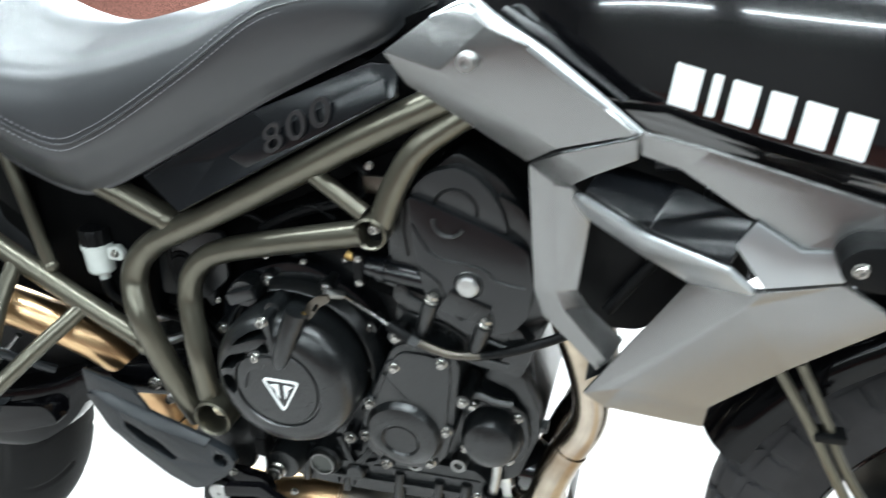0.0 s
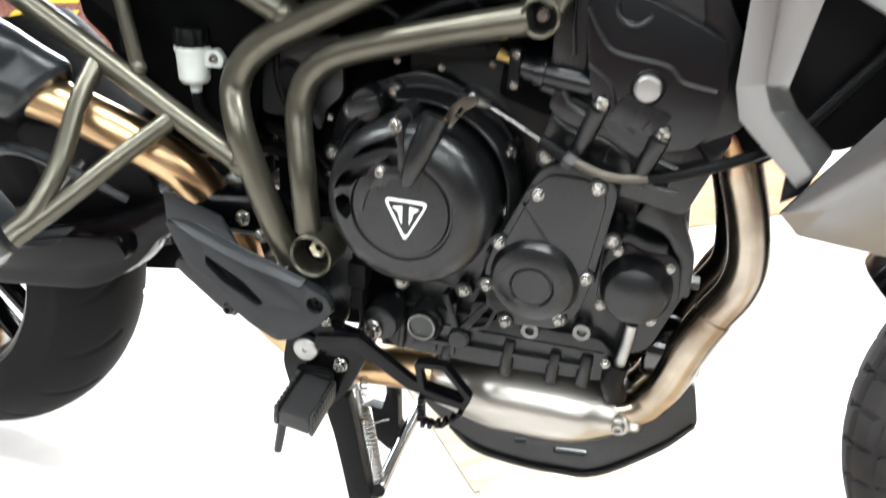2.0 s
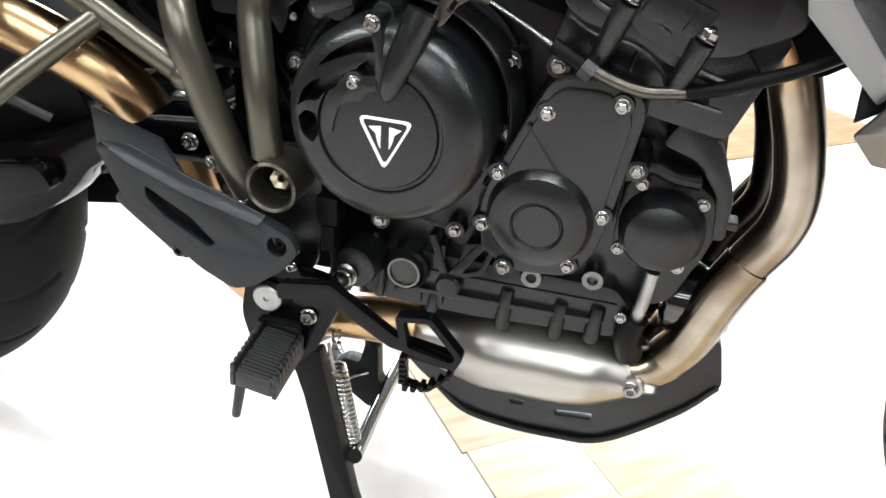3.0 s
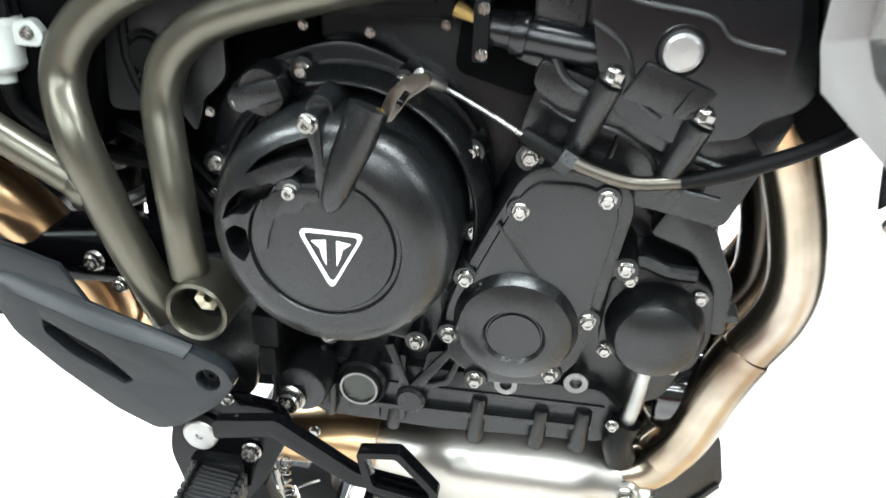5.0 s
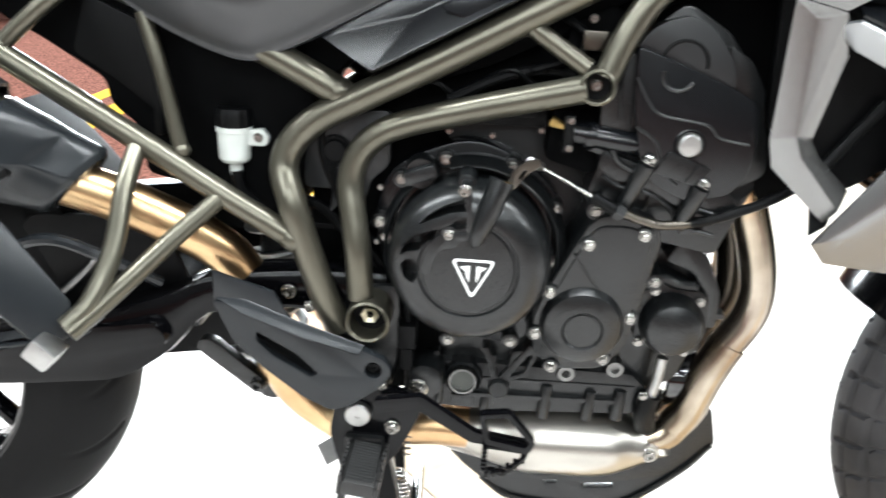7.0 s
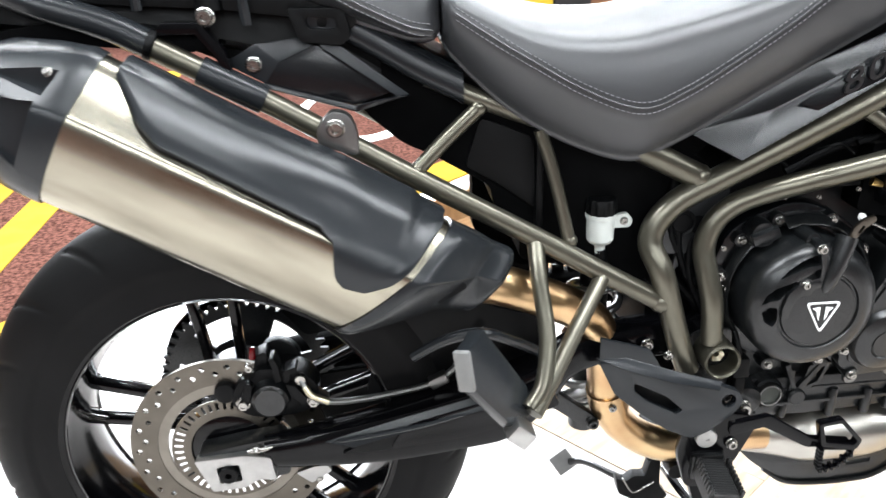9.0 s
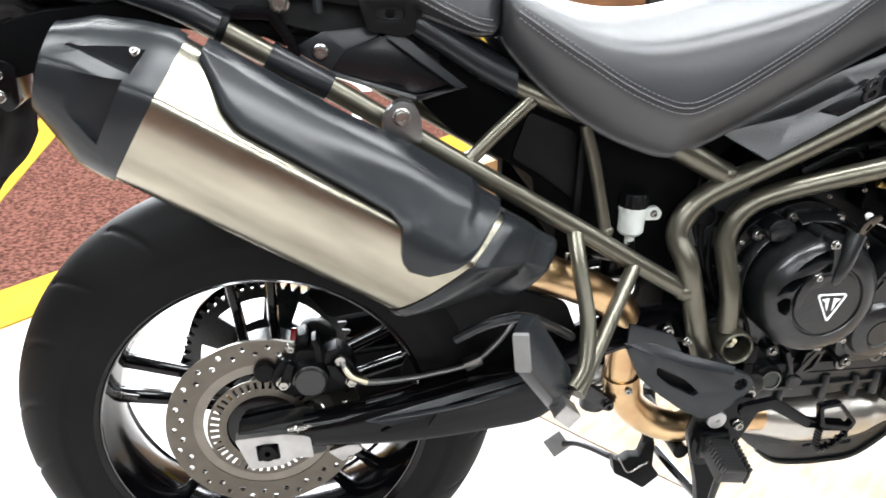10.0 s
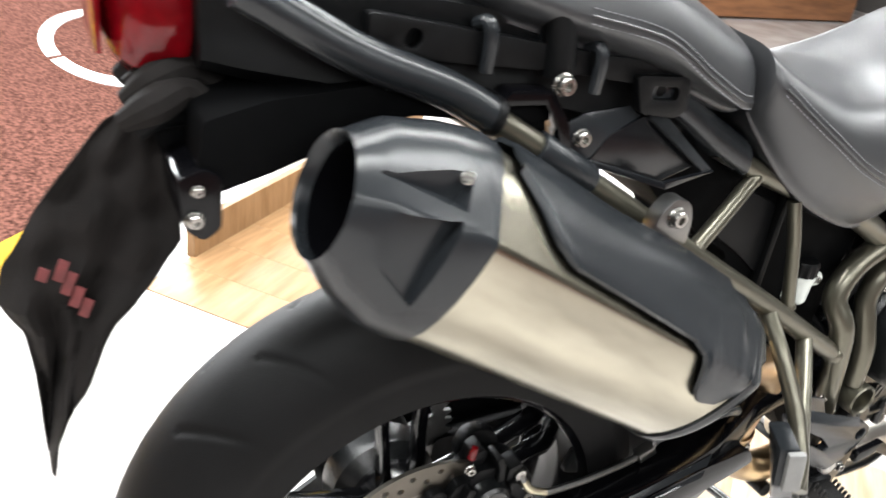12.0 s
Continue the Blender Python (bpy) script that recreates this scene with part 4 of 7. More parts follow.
# dark gearbox back and cable loom behind the frame
part("gearbox_back", prism(rounded([(0.552, 0.40), (0.552, 0.60), (0.60, 0.66), (0.70, 0.66), (0.70, 0.315), (0.625, 0.310), (0.59, 0.35)], 0.012), -0.055, 0.10, 0.008), DEEP, engine)
for k, (wx, wz) in enumerate(((0.572, 0.60), (0.585, 0.57), (0.60, 0.54))):
    part("loom_cable", tube([(wx, -0.070, wz + 0.07), (wx - 0.004, -0.078, wz), (wx + 0.02, -0.072, wz - 0.06), (wx + 0.05, -0.066, wz - 0.10)], 0.0045, 8, 4), GRAINED, engine)
for k, (wx, wz, wl) in enumerate(((0.70, 0.655, 0.05), (0.665, 0.675, 0.04), (0.74, 0.69, 0.045))):
    part("wire", tube([(wx, -0.085, wz), (wx + wl * 0.5, -0.094, wz + 0.008), (wx + wl, -0.088, wz - 0.006)], 0.0028, 8, 4), GRAINED, engine)
part("frame_plate", prism(rounded([(0.548, 0.560), (0.552, 0.632), (0.588, 0.645), (0.640, 0.648), (0.640, 0.590), (0.608, 0.560)], 0.008), -0.078, -0.068, 0.003), CAST_GREY, engine, "grey side plate behind the frame tubes")
part("plate_cap", lathe([(0.0, -0.082), (0.011, -0.082), (0.0125, -0.0805), (0.0128, -0.0785), (0.0150, -0.0785), (0.0175, -0.0805), (0.0175, -0.073)], (0.582, 0, 0.602), 28), GRAINED, engine)
part("inner_panel", prism(rounded([(0.78, 0.72), (0.80, 0.86), (0.95, 0.92), (1.12, 0.86), (1.12, 0.62), (1.04, 0.565), (1.00, 0.60), (0.99, 0.66), (0.90, 0.76)], 0.01), -0.060, 0.10, 0.006), DEEP, engine, "black inner fairing panel")
part("inlet_cover", prism(rounded([(0.800, 0.610), (0.850, 0.596), (0.890, 0.612), (0.890, 0.735), (0.855, 0.765), (0.815, 0.745)], 0.008), -0.088, 0.08, 0.005), DEEP, engine)
part("inlet_step", prism(rounded([(0.850, 0.640), (0.880, 0.645), (0.882, 0.725), (0.862, 0.715), (0.850, 0.690)], 0.005), -0.108, -0.085, 0.003), CAST, engine)
part("inlet_edge", tube([(0.866, -0.108, 0.712), (0.866, -0.109, 0.690), (0.870, -0.109, 0.660)], 0.002, 8, 4), CAST, engine)


# --- frame ---
def tubes(name, pts, r, mat=FRAME, label="", twin=True, steps=6, n=18):
    bm = tube(pts, r, n, steps)
    return both_sides(name, bm, mat, frame_part, label) if twin else part(name, bm, mat, frame_part, label)


frame_part = part("frame", rod((0.628, -0.10, 0.434), (0.628, 0.10, 0.434), 0.012), FRAME, bike, "olive grey tubular steel frame")
tubes("main_tube", [(0.594, -0.112, 0.412), (0.578, -0.116, 0.452), (0.560, -0.121, 0.508), (0.546, -0.121, 0.555), (0.534, -0.106, 0.587), (0.543, -0.101, 0.615), (0.569, -0.099, 0.640), (0.609, -0.101, 0.662), (0.691, -0.106, 0.705), (0.770, -0.112, 0.749), (0.86, -0.112, 0.798), (0.96, -0.10, 0.845)], 0.0152)
tubes("lower_tube", [(0.618, -0.121, 0.455), (0.614, -0.120, 0.508), (0.607, -0.111, 0.547), (0.603, -0.103, 0.577), (0.612, -0.101, 0.607), (0.634, -0.101, 0.629), (0.667, -0.103, 0.643), (0.721, -0.110, 0.659), (0.775, -0.118, 0.674), (0.832, -0.124, 0.689)], 0.0138)
tubes("head_brace", [(0.849, -0.122, 0.700), (0.866, -0.118, 0.742), (0.890, -0.114, 0.778), (0.935, -0.105, 0.810)], 0.0132)
tubes("cross_brace", [(0.772, -0.112, 0.745), (0.80, -0.116, 0.727), (0.832, -0.121, 0.707)], 0.0092)
tubes("rear_lower_tube", [(0.548, -0.121, 0.516), (0.475, -0.122, 0.559), (0.389, -0.121, 0.611), (0.258, -0.117, 0.686), (0.198, -0.115, 0.721), (0.10, -0.112, 0.779), (0.02, -0.108, 0.822), (-0.06, -0.100, 0.860)], 0.0125)
tubes("rear_upper_tube", [(0.590, -0.096, 0.667), (0.50, -0.100, 0.712), (0.40, -0.098, 0.745), (0.326, -0.094, 0.772), (0.27, -0.092, 0.797)], [0.0155, 0.0150, 0.012, 0.011, 0.011])
tubes("upright", [(0.396, -0.104, 0.735), (0.413, -0.110, 0.680), (0.432, -0.117, 0.598)], 0.0078)
tubes("diagonal", [(0.327, -0.098, 0.762), (0.290, -0.108, 0.731), (0.254, -0.115, 0.697)], 0.0088)
tubes("peg_strut", [(0.389, -0.124, 0.606), (0.388, -0.160, 0.570), (0.390, -0.200, 0.520), (0.380, -0.232, 0.480), (0.362, -0.249, 0.460)], 0.0098)
tubes("peg_strut", [(0.471, -0.126, 0.556), (0.435, -0.170, 0.522), (0.400, -0.212, 0.487), (0.366, -0.252, 0.455)], 0.0098)
for wx, wy, wz, r in ((0.389, -0.122, 0.608, 0.0112), (0.470, -0.125, 0.557, 0.0112), (0.432, -0.117, 0.602, 0.0092), (0.547, -0.122, 0.517, 0.0150), (0.590, -0.097, 0.667, 0.0165), (0.255, -0.115, 0.697, 0.0102), (0.327, -0.098, 0.762, 0.0102)):
    bm = bmesh.new()
    bmesh.ops.create_icosphere(bm, subdivisions=2, radius=r, matrix=Matrix.Translation((wx, wy, wz)))
    part("weld", bm, FRAME, frame_part)
# swing arm pivot and engine mount rings
part("pivot_ring", lathe([(0.0195, -0.139), (0.0215, -0.141), (0.0235, -0.139), (0.0235, -0.09), (0.0195, -0.09)], (0.628, 0, 0.434), 40, closed=True), FRAME, frame_part)
part("pivot_floor", lathe([(0.0, -0.112), (0.0196, -0.112), (0.0196, -0.108)], (0.628, 0, 0.434), 32), GRAINED, frame_part)
part("pivot_nut", lathe([(0.004, -0.118), (0.0095, -0.1205), (0.0105, -0.118), (0.0105, -0.11), (0.004, -0.11)], (0.628, 0, 0.434), 6, closed=True), PALE_BRASS, frame_part, "brassy hexagonal nut")
part("pivot_plate", prism(rounded([(0.588, 0.405), (0.600, 0.455), (0.655, 0.462), (0.660, 0.40), (0.650, 0.335), (0.600, 0.305), (0.560, 0.340), (0.575, 0.385)], 0.012), -0.098, -0.088, 0.003), CAST, frame_part)
part("mount_ring", lathe([(0.0138, -0.135), (0.0150, -0.1365), (0.0172, -0.135), (0.0172, -0.105), (0.0138, -0.105)], (0.841, 0, 0.692), 36, closed=True), FRAME, frame_part)
part("mount_floor", lathe([(0.0, -0.118), (0.0140, -0.118), (0.0140, -0.112)], (0.841, 0, 0.692), 28), GRAINED, frame_part)
bolt(frame_part, 0.841, -0.119, 0.692, 0.0068, "cap")
# spring unit and dark under seat case, brake reservoir
part("under_seat_case", prism(rounded([(0.187, 0.785), (0.200, 0.757), (0.241, 0.720), (0.272, 0.706), (0.343, 0.663), (0.344, 0.640), (0.378, 0.612), (0.377, 0.566), (0.470, 0.548), (0.540, 0.525), (0.56, 0.66), (0.60, 0.70), (0.84, 0.845), (0.80, 0.86), (0.50, 0.74), (0.40, 0.75), (0.30, 0.80), (0.20, 0.83)], 0.012), -0.082, 0.082, 0.006), DEEP, bike, "black plastic under-seat case")
part("case_panel", prism(rounded([(0.312, 0.690), (0.350, 0.668), (0.398, 0.632), (0.392, 0.722), (0.330, 0.748)], 0.008), -0.0865, -0.078, 0.003), GRAINED, bike)
part("inner_case", prism(rounded([(0.335, 0.560), (0.335, 0.655), (0.380, 0.690), (0.500, 0.700), (0.500, 0.500), (0.400, 0.500)], 0.010), 0.050, 0.082, 0.004), DEEP, bike)
part("case_rib", box(0.395, 0.404, -0.094, -0.08, 0.61, 0.735, 0.003), GRAINED, bike)
part("air_box", prism(rounded([(0.62, 0.66), (0.74, 0.70), (0.80, 0.73), (0.87, 0.77), (0.95, 0.80), (0.98, 0.86), (0.85, 0.86), (0.62, 0.72)], 0.012), -0.085, 0.085, 0.008), DEEP, bike, "black plastic air box")
since = mark()
res = part("brake_reservoir", lathe([(0.0, 0.586), (0.0135, 0.586), (0.0165, 0.590), (0.0175, 0.618), (0.0190, 0.619), (0.0190, 0.624), (0.0, 0.624)], (0.477, -0.098, 0), 32, "z"), MILK, bike, "milky plastic brake fluid reservoir")
cap = bmesh.new()
lathe([(0.0, 0.624), (0.0178, 0.624), (0.0182, 0.627), (0.0180, 0.640), (0.0165, 0.643), (0.0, 0.643)], (0.477, -0.098, 0), 48, "z", cap)
for i, v in enumerate(cap.verts):
    d = Vector((v.co.x - 0.477, v.co.y + 0.098, 0))
    if d.length > 0.017:
        v.co += d.normalized() * (0.0009 if i % 4 < 2 else -0.0005)
part("reservoir_cap", cap, GRAINED, res, "black ribbed screw cap")
part("clamp", prism(rounded([(0.490, 0.605), (0.512, 0.605), (0.516, 0.614), (0.508, 0.624), (0.490, 0.62)], 0.004), -0.104, -0.096, 0.002), MILK, res)
bolt(res, 0.504, -0.104, 0.614, 0.0052, "cap")
part("outlet", rod((0.477, -0.098, 0.588), (0.478, -0.098, 0.572), 0.0065), MILK, res)
part("outlet_hose", tube([(0.478, -0.098, 0.576), (0.482, -0.098, 0.556), (0.500, -0.09, 0.538), (0.525, -0.07, 0.522)], 0.0068, 12, 4), GRAINED, res)
moved(since, Matrix.Translation((0, 0.012, 0)))
part("shock_body", rod((0.488, 0.0, 0.26), (0.504, 0.0, 0.66), 0.020, 0.020, 24, 0.004), CAST, bike, "dark rear spring unit")
coil = [(0.490 + 0.010 * k / 60 + 0.034 * math.cos(k * 0.75), 0.034 * math.sin(k * 0.75), 0.285 + 0.26 * k / 60) for k in range(61)]
part("shock_spring", tube(coil, 0.0062, 10, 2), ALLOY, bike, "silver coil spring")
part("mount_plate", prism(rounded([(0.575, 0.53), (0.585, 0.60), (0.60, 0.63), (0.632, 0.625), (0.620, 0.57), (0.612, 0.545), (0.60, 0.565), (0.590, 0.55)], 0.008), -0.075, -0.068, 0.002), CAST_GREY, bike, "grey bracket plate")
part("bush", lathe([(0.0, -0.079), (0.011, -0.079), (0.013, -0.077), (0.013, -0.07)], (0.603, 0, 0.598), 24), GRAINED, bike)
for pts, r in (([(0.50, -0.05, 0.545), (0.56, -0.06, 0.535), (0.60, -0.07, 0.50), (0.62, -0.06, 0.47)], 0.006), ([(0.44, -0.06, 0.56), (0.52, -0.05, 0.515), (0.60, -0.05, 0.51), (0.65, -0.05, 0.53)], 0.007), ([(0.55, -0.04, 0.50), (0.58, -0.05, 0.47), (0.61, -0.05, 0.52), (0.66, -0.05, 0.58)], 0.005), ([(0.70, -0.09, 0.665), (0.75, -0.09, 0.69), (0.80, -0.085, 0.70), (0.86, -0.08, 0.69)], 0.006), ([(0.78, -0.10, 0.70), (0.82, -0.10, 0.715), (0.83, -0.10, 0.735), (0.81, -0.09, 0.75)], 0.004)):
    part("cable", tube(pts, r, 10, 5), GRAINED, bike)
part("bracket_plate", box(0.826, 0.850, -0.105, -0.10, 0.722, 0.741, 0.002), DISC, bike, "dull metal bracket")
bolt(bike, 0.834, -0.105, 0.752, 0.0048, "cap")

# --- exhaust: headers, collector, pipe and silencer ---
HP = [(0.995, 0.606), (1.018, 0.585), (1.033, 0.548), (1.047, 0.505), (1.055, 0.462), (1.050, 0.428), (1.032, 0.392), (1.015, 0.350), (1.001, 0.306), (0.978, 0.268), (0.93, 0.252)]
header = part("exhaust_header", tube([(x, -0.040, z) for x, z in HP], 0.0205, 22, 6), HEADER, bike, "heat-tinted steel exhaust header pipe")
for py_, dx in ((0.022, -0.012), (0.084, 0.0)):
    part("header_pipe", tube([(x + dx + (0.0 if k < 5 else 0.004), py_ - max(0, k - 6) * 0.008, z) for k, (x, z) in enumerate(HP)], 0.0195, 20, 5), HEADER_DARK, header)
part("header_sleeve", tube([(1.034, -0.040, 0.396), (1.024, -0.040, 0.374), (1.0135, -0.040, 0.346), (1.000, -0.040, 0.304), (0.985, -0.040, 0.279)], 0.0222, 22, 5), HEADER, header)
bolt(header, 1.012, -0.075, 0.606, 0.006)


def slab_ring(x, zl, zh, yl, yh, cut):
    """A ring of eight points, a rectangle with cut corners, across x."""
    return [(x, yl, zl + cut), (x, yl, zh - cut), (x, yl + cut * 1.3, zh), (x, yh - cut, zh), (x, yh, zh - cut), (x, yh, zl + cut), (x, yh - cut, zl), (x, yl + cut * 1.3, zl)]


col = skin([slab_ring(*r) for r in ((0.700, 0.238, 0.268, -0.052, 0.02, 0.010), (0.712, 0.226, 0.272, -0.057, 0.04, 0.014), (0.755, 0.215, 0.274, -0.060, 0.05, 0.016), (0.782, 0.206, 0.277, -0.064, 0.06, 0.020), (0.812, 0.198, 0.290, -0.073, 0.06, 0.027), (0.850, 0.198, 0.293, -0.074, 0.06, 0.028),
                                             (0.890, 0.199, 0.294, -0.074, 0.06, 0.028), (0.918, 0.204, 0.291, -0.072, 0.06, 0.027), (0.935, 0.212, 0.286, -0.067, 0.06, 0.023), (0.953, 0.220, 0.282, -0.064, 0.04, 0.021), (0.968, 0.227, 0.276, -0.062, 0.0, 0.020), (0.979, 0.234, 0.267, -0.060, -0.02, 0.014), (0.984, 0.243, 0.258, -0.056, -0.03, 0.007))], 3, 3)
collector = part("exhaust_collector", col, PAN_STEEL, bike, "brushed steel exhaust collector", 40)
part("mount_boss", lathe([(0.0, -0.0645), (0.011, -0.0645), (0.013, -0.062), (0.013, -0.05)], (0.958, 0, 0.252), 28), PAN_STEEL, collector)
bolt(collector, 0.958, -0.064, 0.252, 0.0088, "cap")
link = [(0.30, -0.150, 0.575), (0.345, -0.134, 0.558), (0.395, -0.120, 0.534), (0.437, -0.110, 0.511), (0.470, -0.097, 0.482), (0.489, -0.080, 0.440), (0.499, -0.064, 0.395), (0.508, -0.052, 0.340), (0.526, -0.043, 0.295), (0.563, -0.036, 0.258), (0.605, -0.042, 0.244), (0.655, -0.050, 0.256), (0.700, -0.052, 0.262), (0.74, -0.05, 0.260)]
pipe = part("exhaust_pipe", tube(link, 0.0245, 24, 6), COPPER, bike, "heat-browned exhaust link pipe")
part("pipe_clamp", tube([(0.5050, -0.0555, 0.356), (0.5090, -0.0515, 0.338), (0.5145, -0.0475, 0.320)], 0.0275, 24, 3), COPPER, pipe)
bolt(pipe, 0.509, -0.080, 0.338, 0.006, "cap", (-0.4, -0.9, 0))

AXIS, UPWARD = Vector((0.866, 0, -0.5)), Vector((0.5, 0, 0.866))
CAN_O = Vector((-0.09, 0, 0.775))


def can(u, v, w):
    p = CAN_O + AXIS * u + UPWARD * v
    return (p.x, w, p.z)


OUT = [(-0.076, -0.185), (-0.064, -0.215), (-0.034, -0.2320), (0.000, -0.2382), (0.024, -0.2385), (0.031, -0.2365), (0.036, -0.2318), (0.060, -0.209), (0.076, -0.190), (0.082, -0.170)]
IN = [(0.074, -0.142), (0.040, -0.122), (-0.01, -0.115), (-0.052, -0.125), (-0.072, -0.150)]
MID = (0.002, -0.178)


def can_ring(u, grow=1.0, dv=0.0, dw=0.0, slant=0.0):
    return [can(u + slant * v, MID[0] + (v - MID[0]) * grow + dv, MID[1] + (w - MID[1]) * grow + dw) for v, w in OUT + IN]


def round_ring(u, r, dv=0.0, dw=0.0, slant=0.0):
    """A round section with as many points as the silencer's own."""
    turns = [math.atan2((w - MID[1]) * 1.28, v - MID[0]) for v, w in OUT + IN]
    return [can(u + slant * r * math.cos(a), MID[0] + dv + r * math.cos(a), MID[1] + dw + r * math.sin(a)) for a in turns]


silencer = part("silencer", skin([can_ring(u) for u in (-0.002, 0.08, 0.16, 0.24)] + [can_ring(0.31, 1.0, slant=0.20), can_ring(0.350, 1.0, slant=0.40), can_ring(0.368, 0.98, slant=0.42)], 3, 3), STEEL, bike, "brushed stainless steel silencer")
part("silencer_seam", skin([can_ring(-0.004, 1.012), can_ring(0.003, 1.012)], 2, 3), ALLOY, silencer)
# tail cap, hollow at its end
cap_rings = [can_ring(0.004, 1.035), can_ring(-0.008, 1.04), can_ring(-0.036, 0.97, -0.004, slant=-0.05), can_ring(-0.068, 0.79, -0.006, 0.002, slant=-0.12), round_ring(-0.092, 0.046, -0.008, 0.0, slant=-0.20), round_ring(-0.096, 0.0445, -0.008, 0.0, slant=-0.20), round_ring(-0.093, 0.0425, -0.008, 0.0, slant=-0.20), round_ring(-0.05, 0.040, -0.008, 0.0, slant=-0.1), round_ring(-0.012, 0.038, -0.008, 0.0)]


def can_prism(pts, w0, w1):
    """A block over points (u, v) of the silencer's side, from w0 to w1."""
    bm = bmesh.new()
    a, b = [bm.verts.new(can(u, v, w0)) for u, v in pts], [bm.verts.new(can(u, v, w1)) for u, v in pts]
    bm.faces.new(a), bm.faces.new(b)
    for k in range(len(pts)):
        bm.faces.new((a[k], a[(k + 1) % len(pts)], b[(k + 1) % len(pts)], b[k]))
    bmesh.ops.recalc_face_normals(bm, faces=bm.faces)
    return bm


pockets = [can_prism([(-0.082, 0.010), (-0.027, 0.032), (-0.023, -0.037), (-0.066, -0.020)], -0.27, -0.2245), can_prism([(-0.086, 0.030), (-0.066, 0.056), (-0.034, 0.090), (-0.020, 0.085), (-0.024, 0.038)], -0.27, -0.207)]
tail_cap = part("tail_cap", carve(skin(cap_rings, 1, 2), pockets), SATIN, silencer, "matte black faceted end cap")
part("outlet_lining", skin([round_ring(-0.084, 0.0415, -0.008, 0.0, slant=-0.2), round_ring(-0.045, 0.0390, -0.008, 0.0, slant=-0.1), round_ring(-0.011, 0.0370, -0.008, 0.0)], 3, 3, caps=False), RIM, silencer, "sooty black outlet")


def outer_w(v):
    return float(np.interp(v, [q[0] for q in OUT], [q[1] for q in OUT]))


def on_can(u, v, lift):
    """A point on the outer skin of the silencer at height v, lifted off it."""
    w = outer_w(v)
    n = Vector((v - MID[0], 0, w - MID[1])).normalized()
    return can(u, v + n.x * lift, w + n.z * lift)


LOWER = [(0.022, 0.074), (0.045, 0.060), (0.062, 0.047), (0.085, 0.039), (0.16, 0.038), (0.255, 0.036), (0.274, 0.029), (0.283, 0.012), (0.292, -0.002), (0.304, -0.007), (0.325, -0.003), (0.346, 0.014), (0.361, 0.040), (0.374, 0.074)]
rows = []
for u, low in [(float(a), float(np.interp(a, [q[0] for q in LOWER], [q[1] for q in LOWER]))) for a in np.concatenate([np.linspace(0.022, 0.10, 14), np.linspace(0.11, 0.25, 8), np.linspace(0.255, 0.374, 28)])]:
    vs = np.linspace(low, 0.079, 9)
    swell = 0.006 * float(np.interp(u, [0.15, 0.25, 0.335, 0.347], [0, 1, 1, 0]))      # raised ridge along the upper edge
    row = [on_can(u, low - 0.001, 0.0040)] + [on_can(u, float(v), (0.0095 if k else 0.008) + swell * float(np.interp(v, [0.048, 0.064], [0, 1]))) for k, v in enumerate(vs)]
    row += [can(u, 0.093 + swell, -0.172), can(u, 0.090, -0.150), can(u, 0.070, -0.134)]
    rows.append(row)
bm = bmesh.new()
grid = [[bm.verts.new(p) for p in r] for r in rows]
for a, b in zip(grid, grid[1:]):
    for k in range(len(a) - 1):
        bm.faces.new((a[k], b[k], b[k + 1], a[k + 1]))
shell(bm, 0.004)
shield = part("heat_shield", bm, SATIN, silencer, "matte dark grey plastic heat shield", 50)
# neck: slanted black cone down to the link pipe
neck = [can_ring(0.352, 1.03, slant=0.42), can_ring(0.366, 1.03, slant=0.42), can_ring(0.392, 0.90, 0.009, 0.009, slant=0.34), can_ring(0.418, 0.73, 0.020, 0.018, slant=0.25), can_ring(0.432, 0.63, 0.026, 0.024, slant=0.18), can_ring(0.452, 0.58, 0.029, 0.030, slant=0.12), can_ring(0.466, 0.55, 0.031, 0.033, slant=0.1), can_ring(0.472, 0.46, 0.032, 0.034, slant=0.1)]
part("neck_cover", skin(neck, 3, 3), SATIN, silencer, "matte black tapered neck cover")
part("neck_pocket", prism(rounded([(0.258, 0.590), (0.290, 0.612), (0.300, 0.590), (0.268, 0.572)], 0.004), -0.205, -0.17, 0.003), GRAINED, silencer)
# hanger
part("hanger", prism(rounded([(0.148, 0.742), (0.150, 0.762), (0.166, 0.779), (0.184, 0.774), (0.192, 0.755), (0.192, 0.728), (0.170, 0.735)], 0.008), -0.158, -0.140, 0.003), HANGER, silencer, "dull metal hanger bracket")
bolt(silencer, 0.169, -0.158, 0.760, 0.0105, "cap")
bolt(silencer, -0.087, -0.213, 0.838, 0.0050, "cap", (-0.35, -0.7, 0.6))


# --- rear wheel, brake, swing arm ---
AX, AZ = 0.0, 0.330


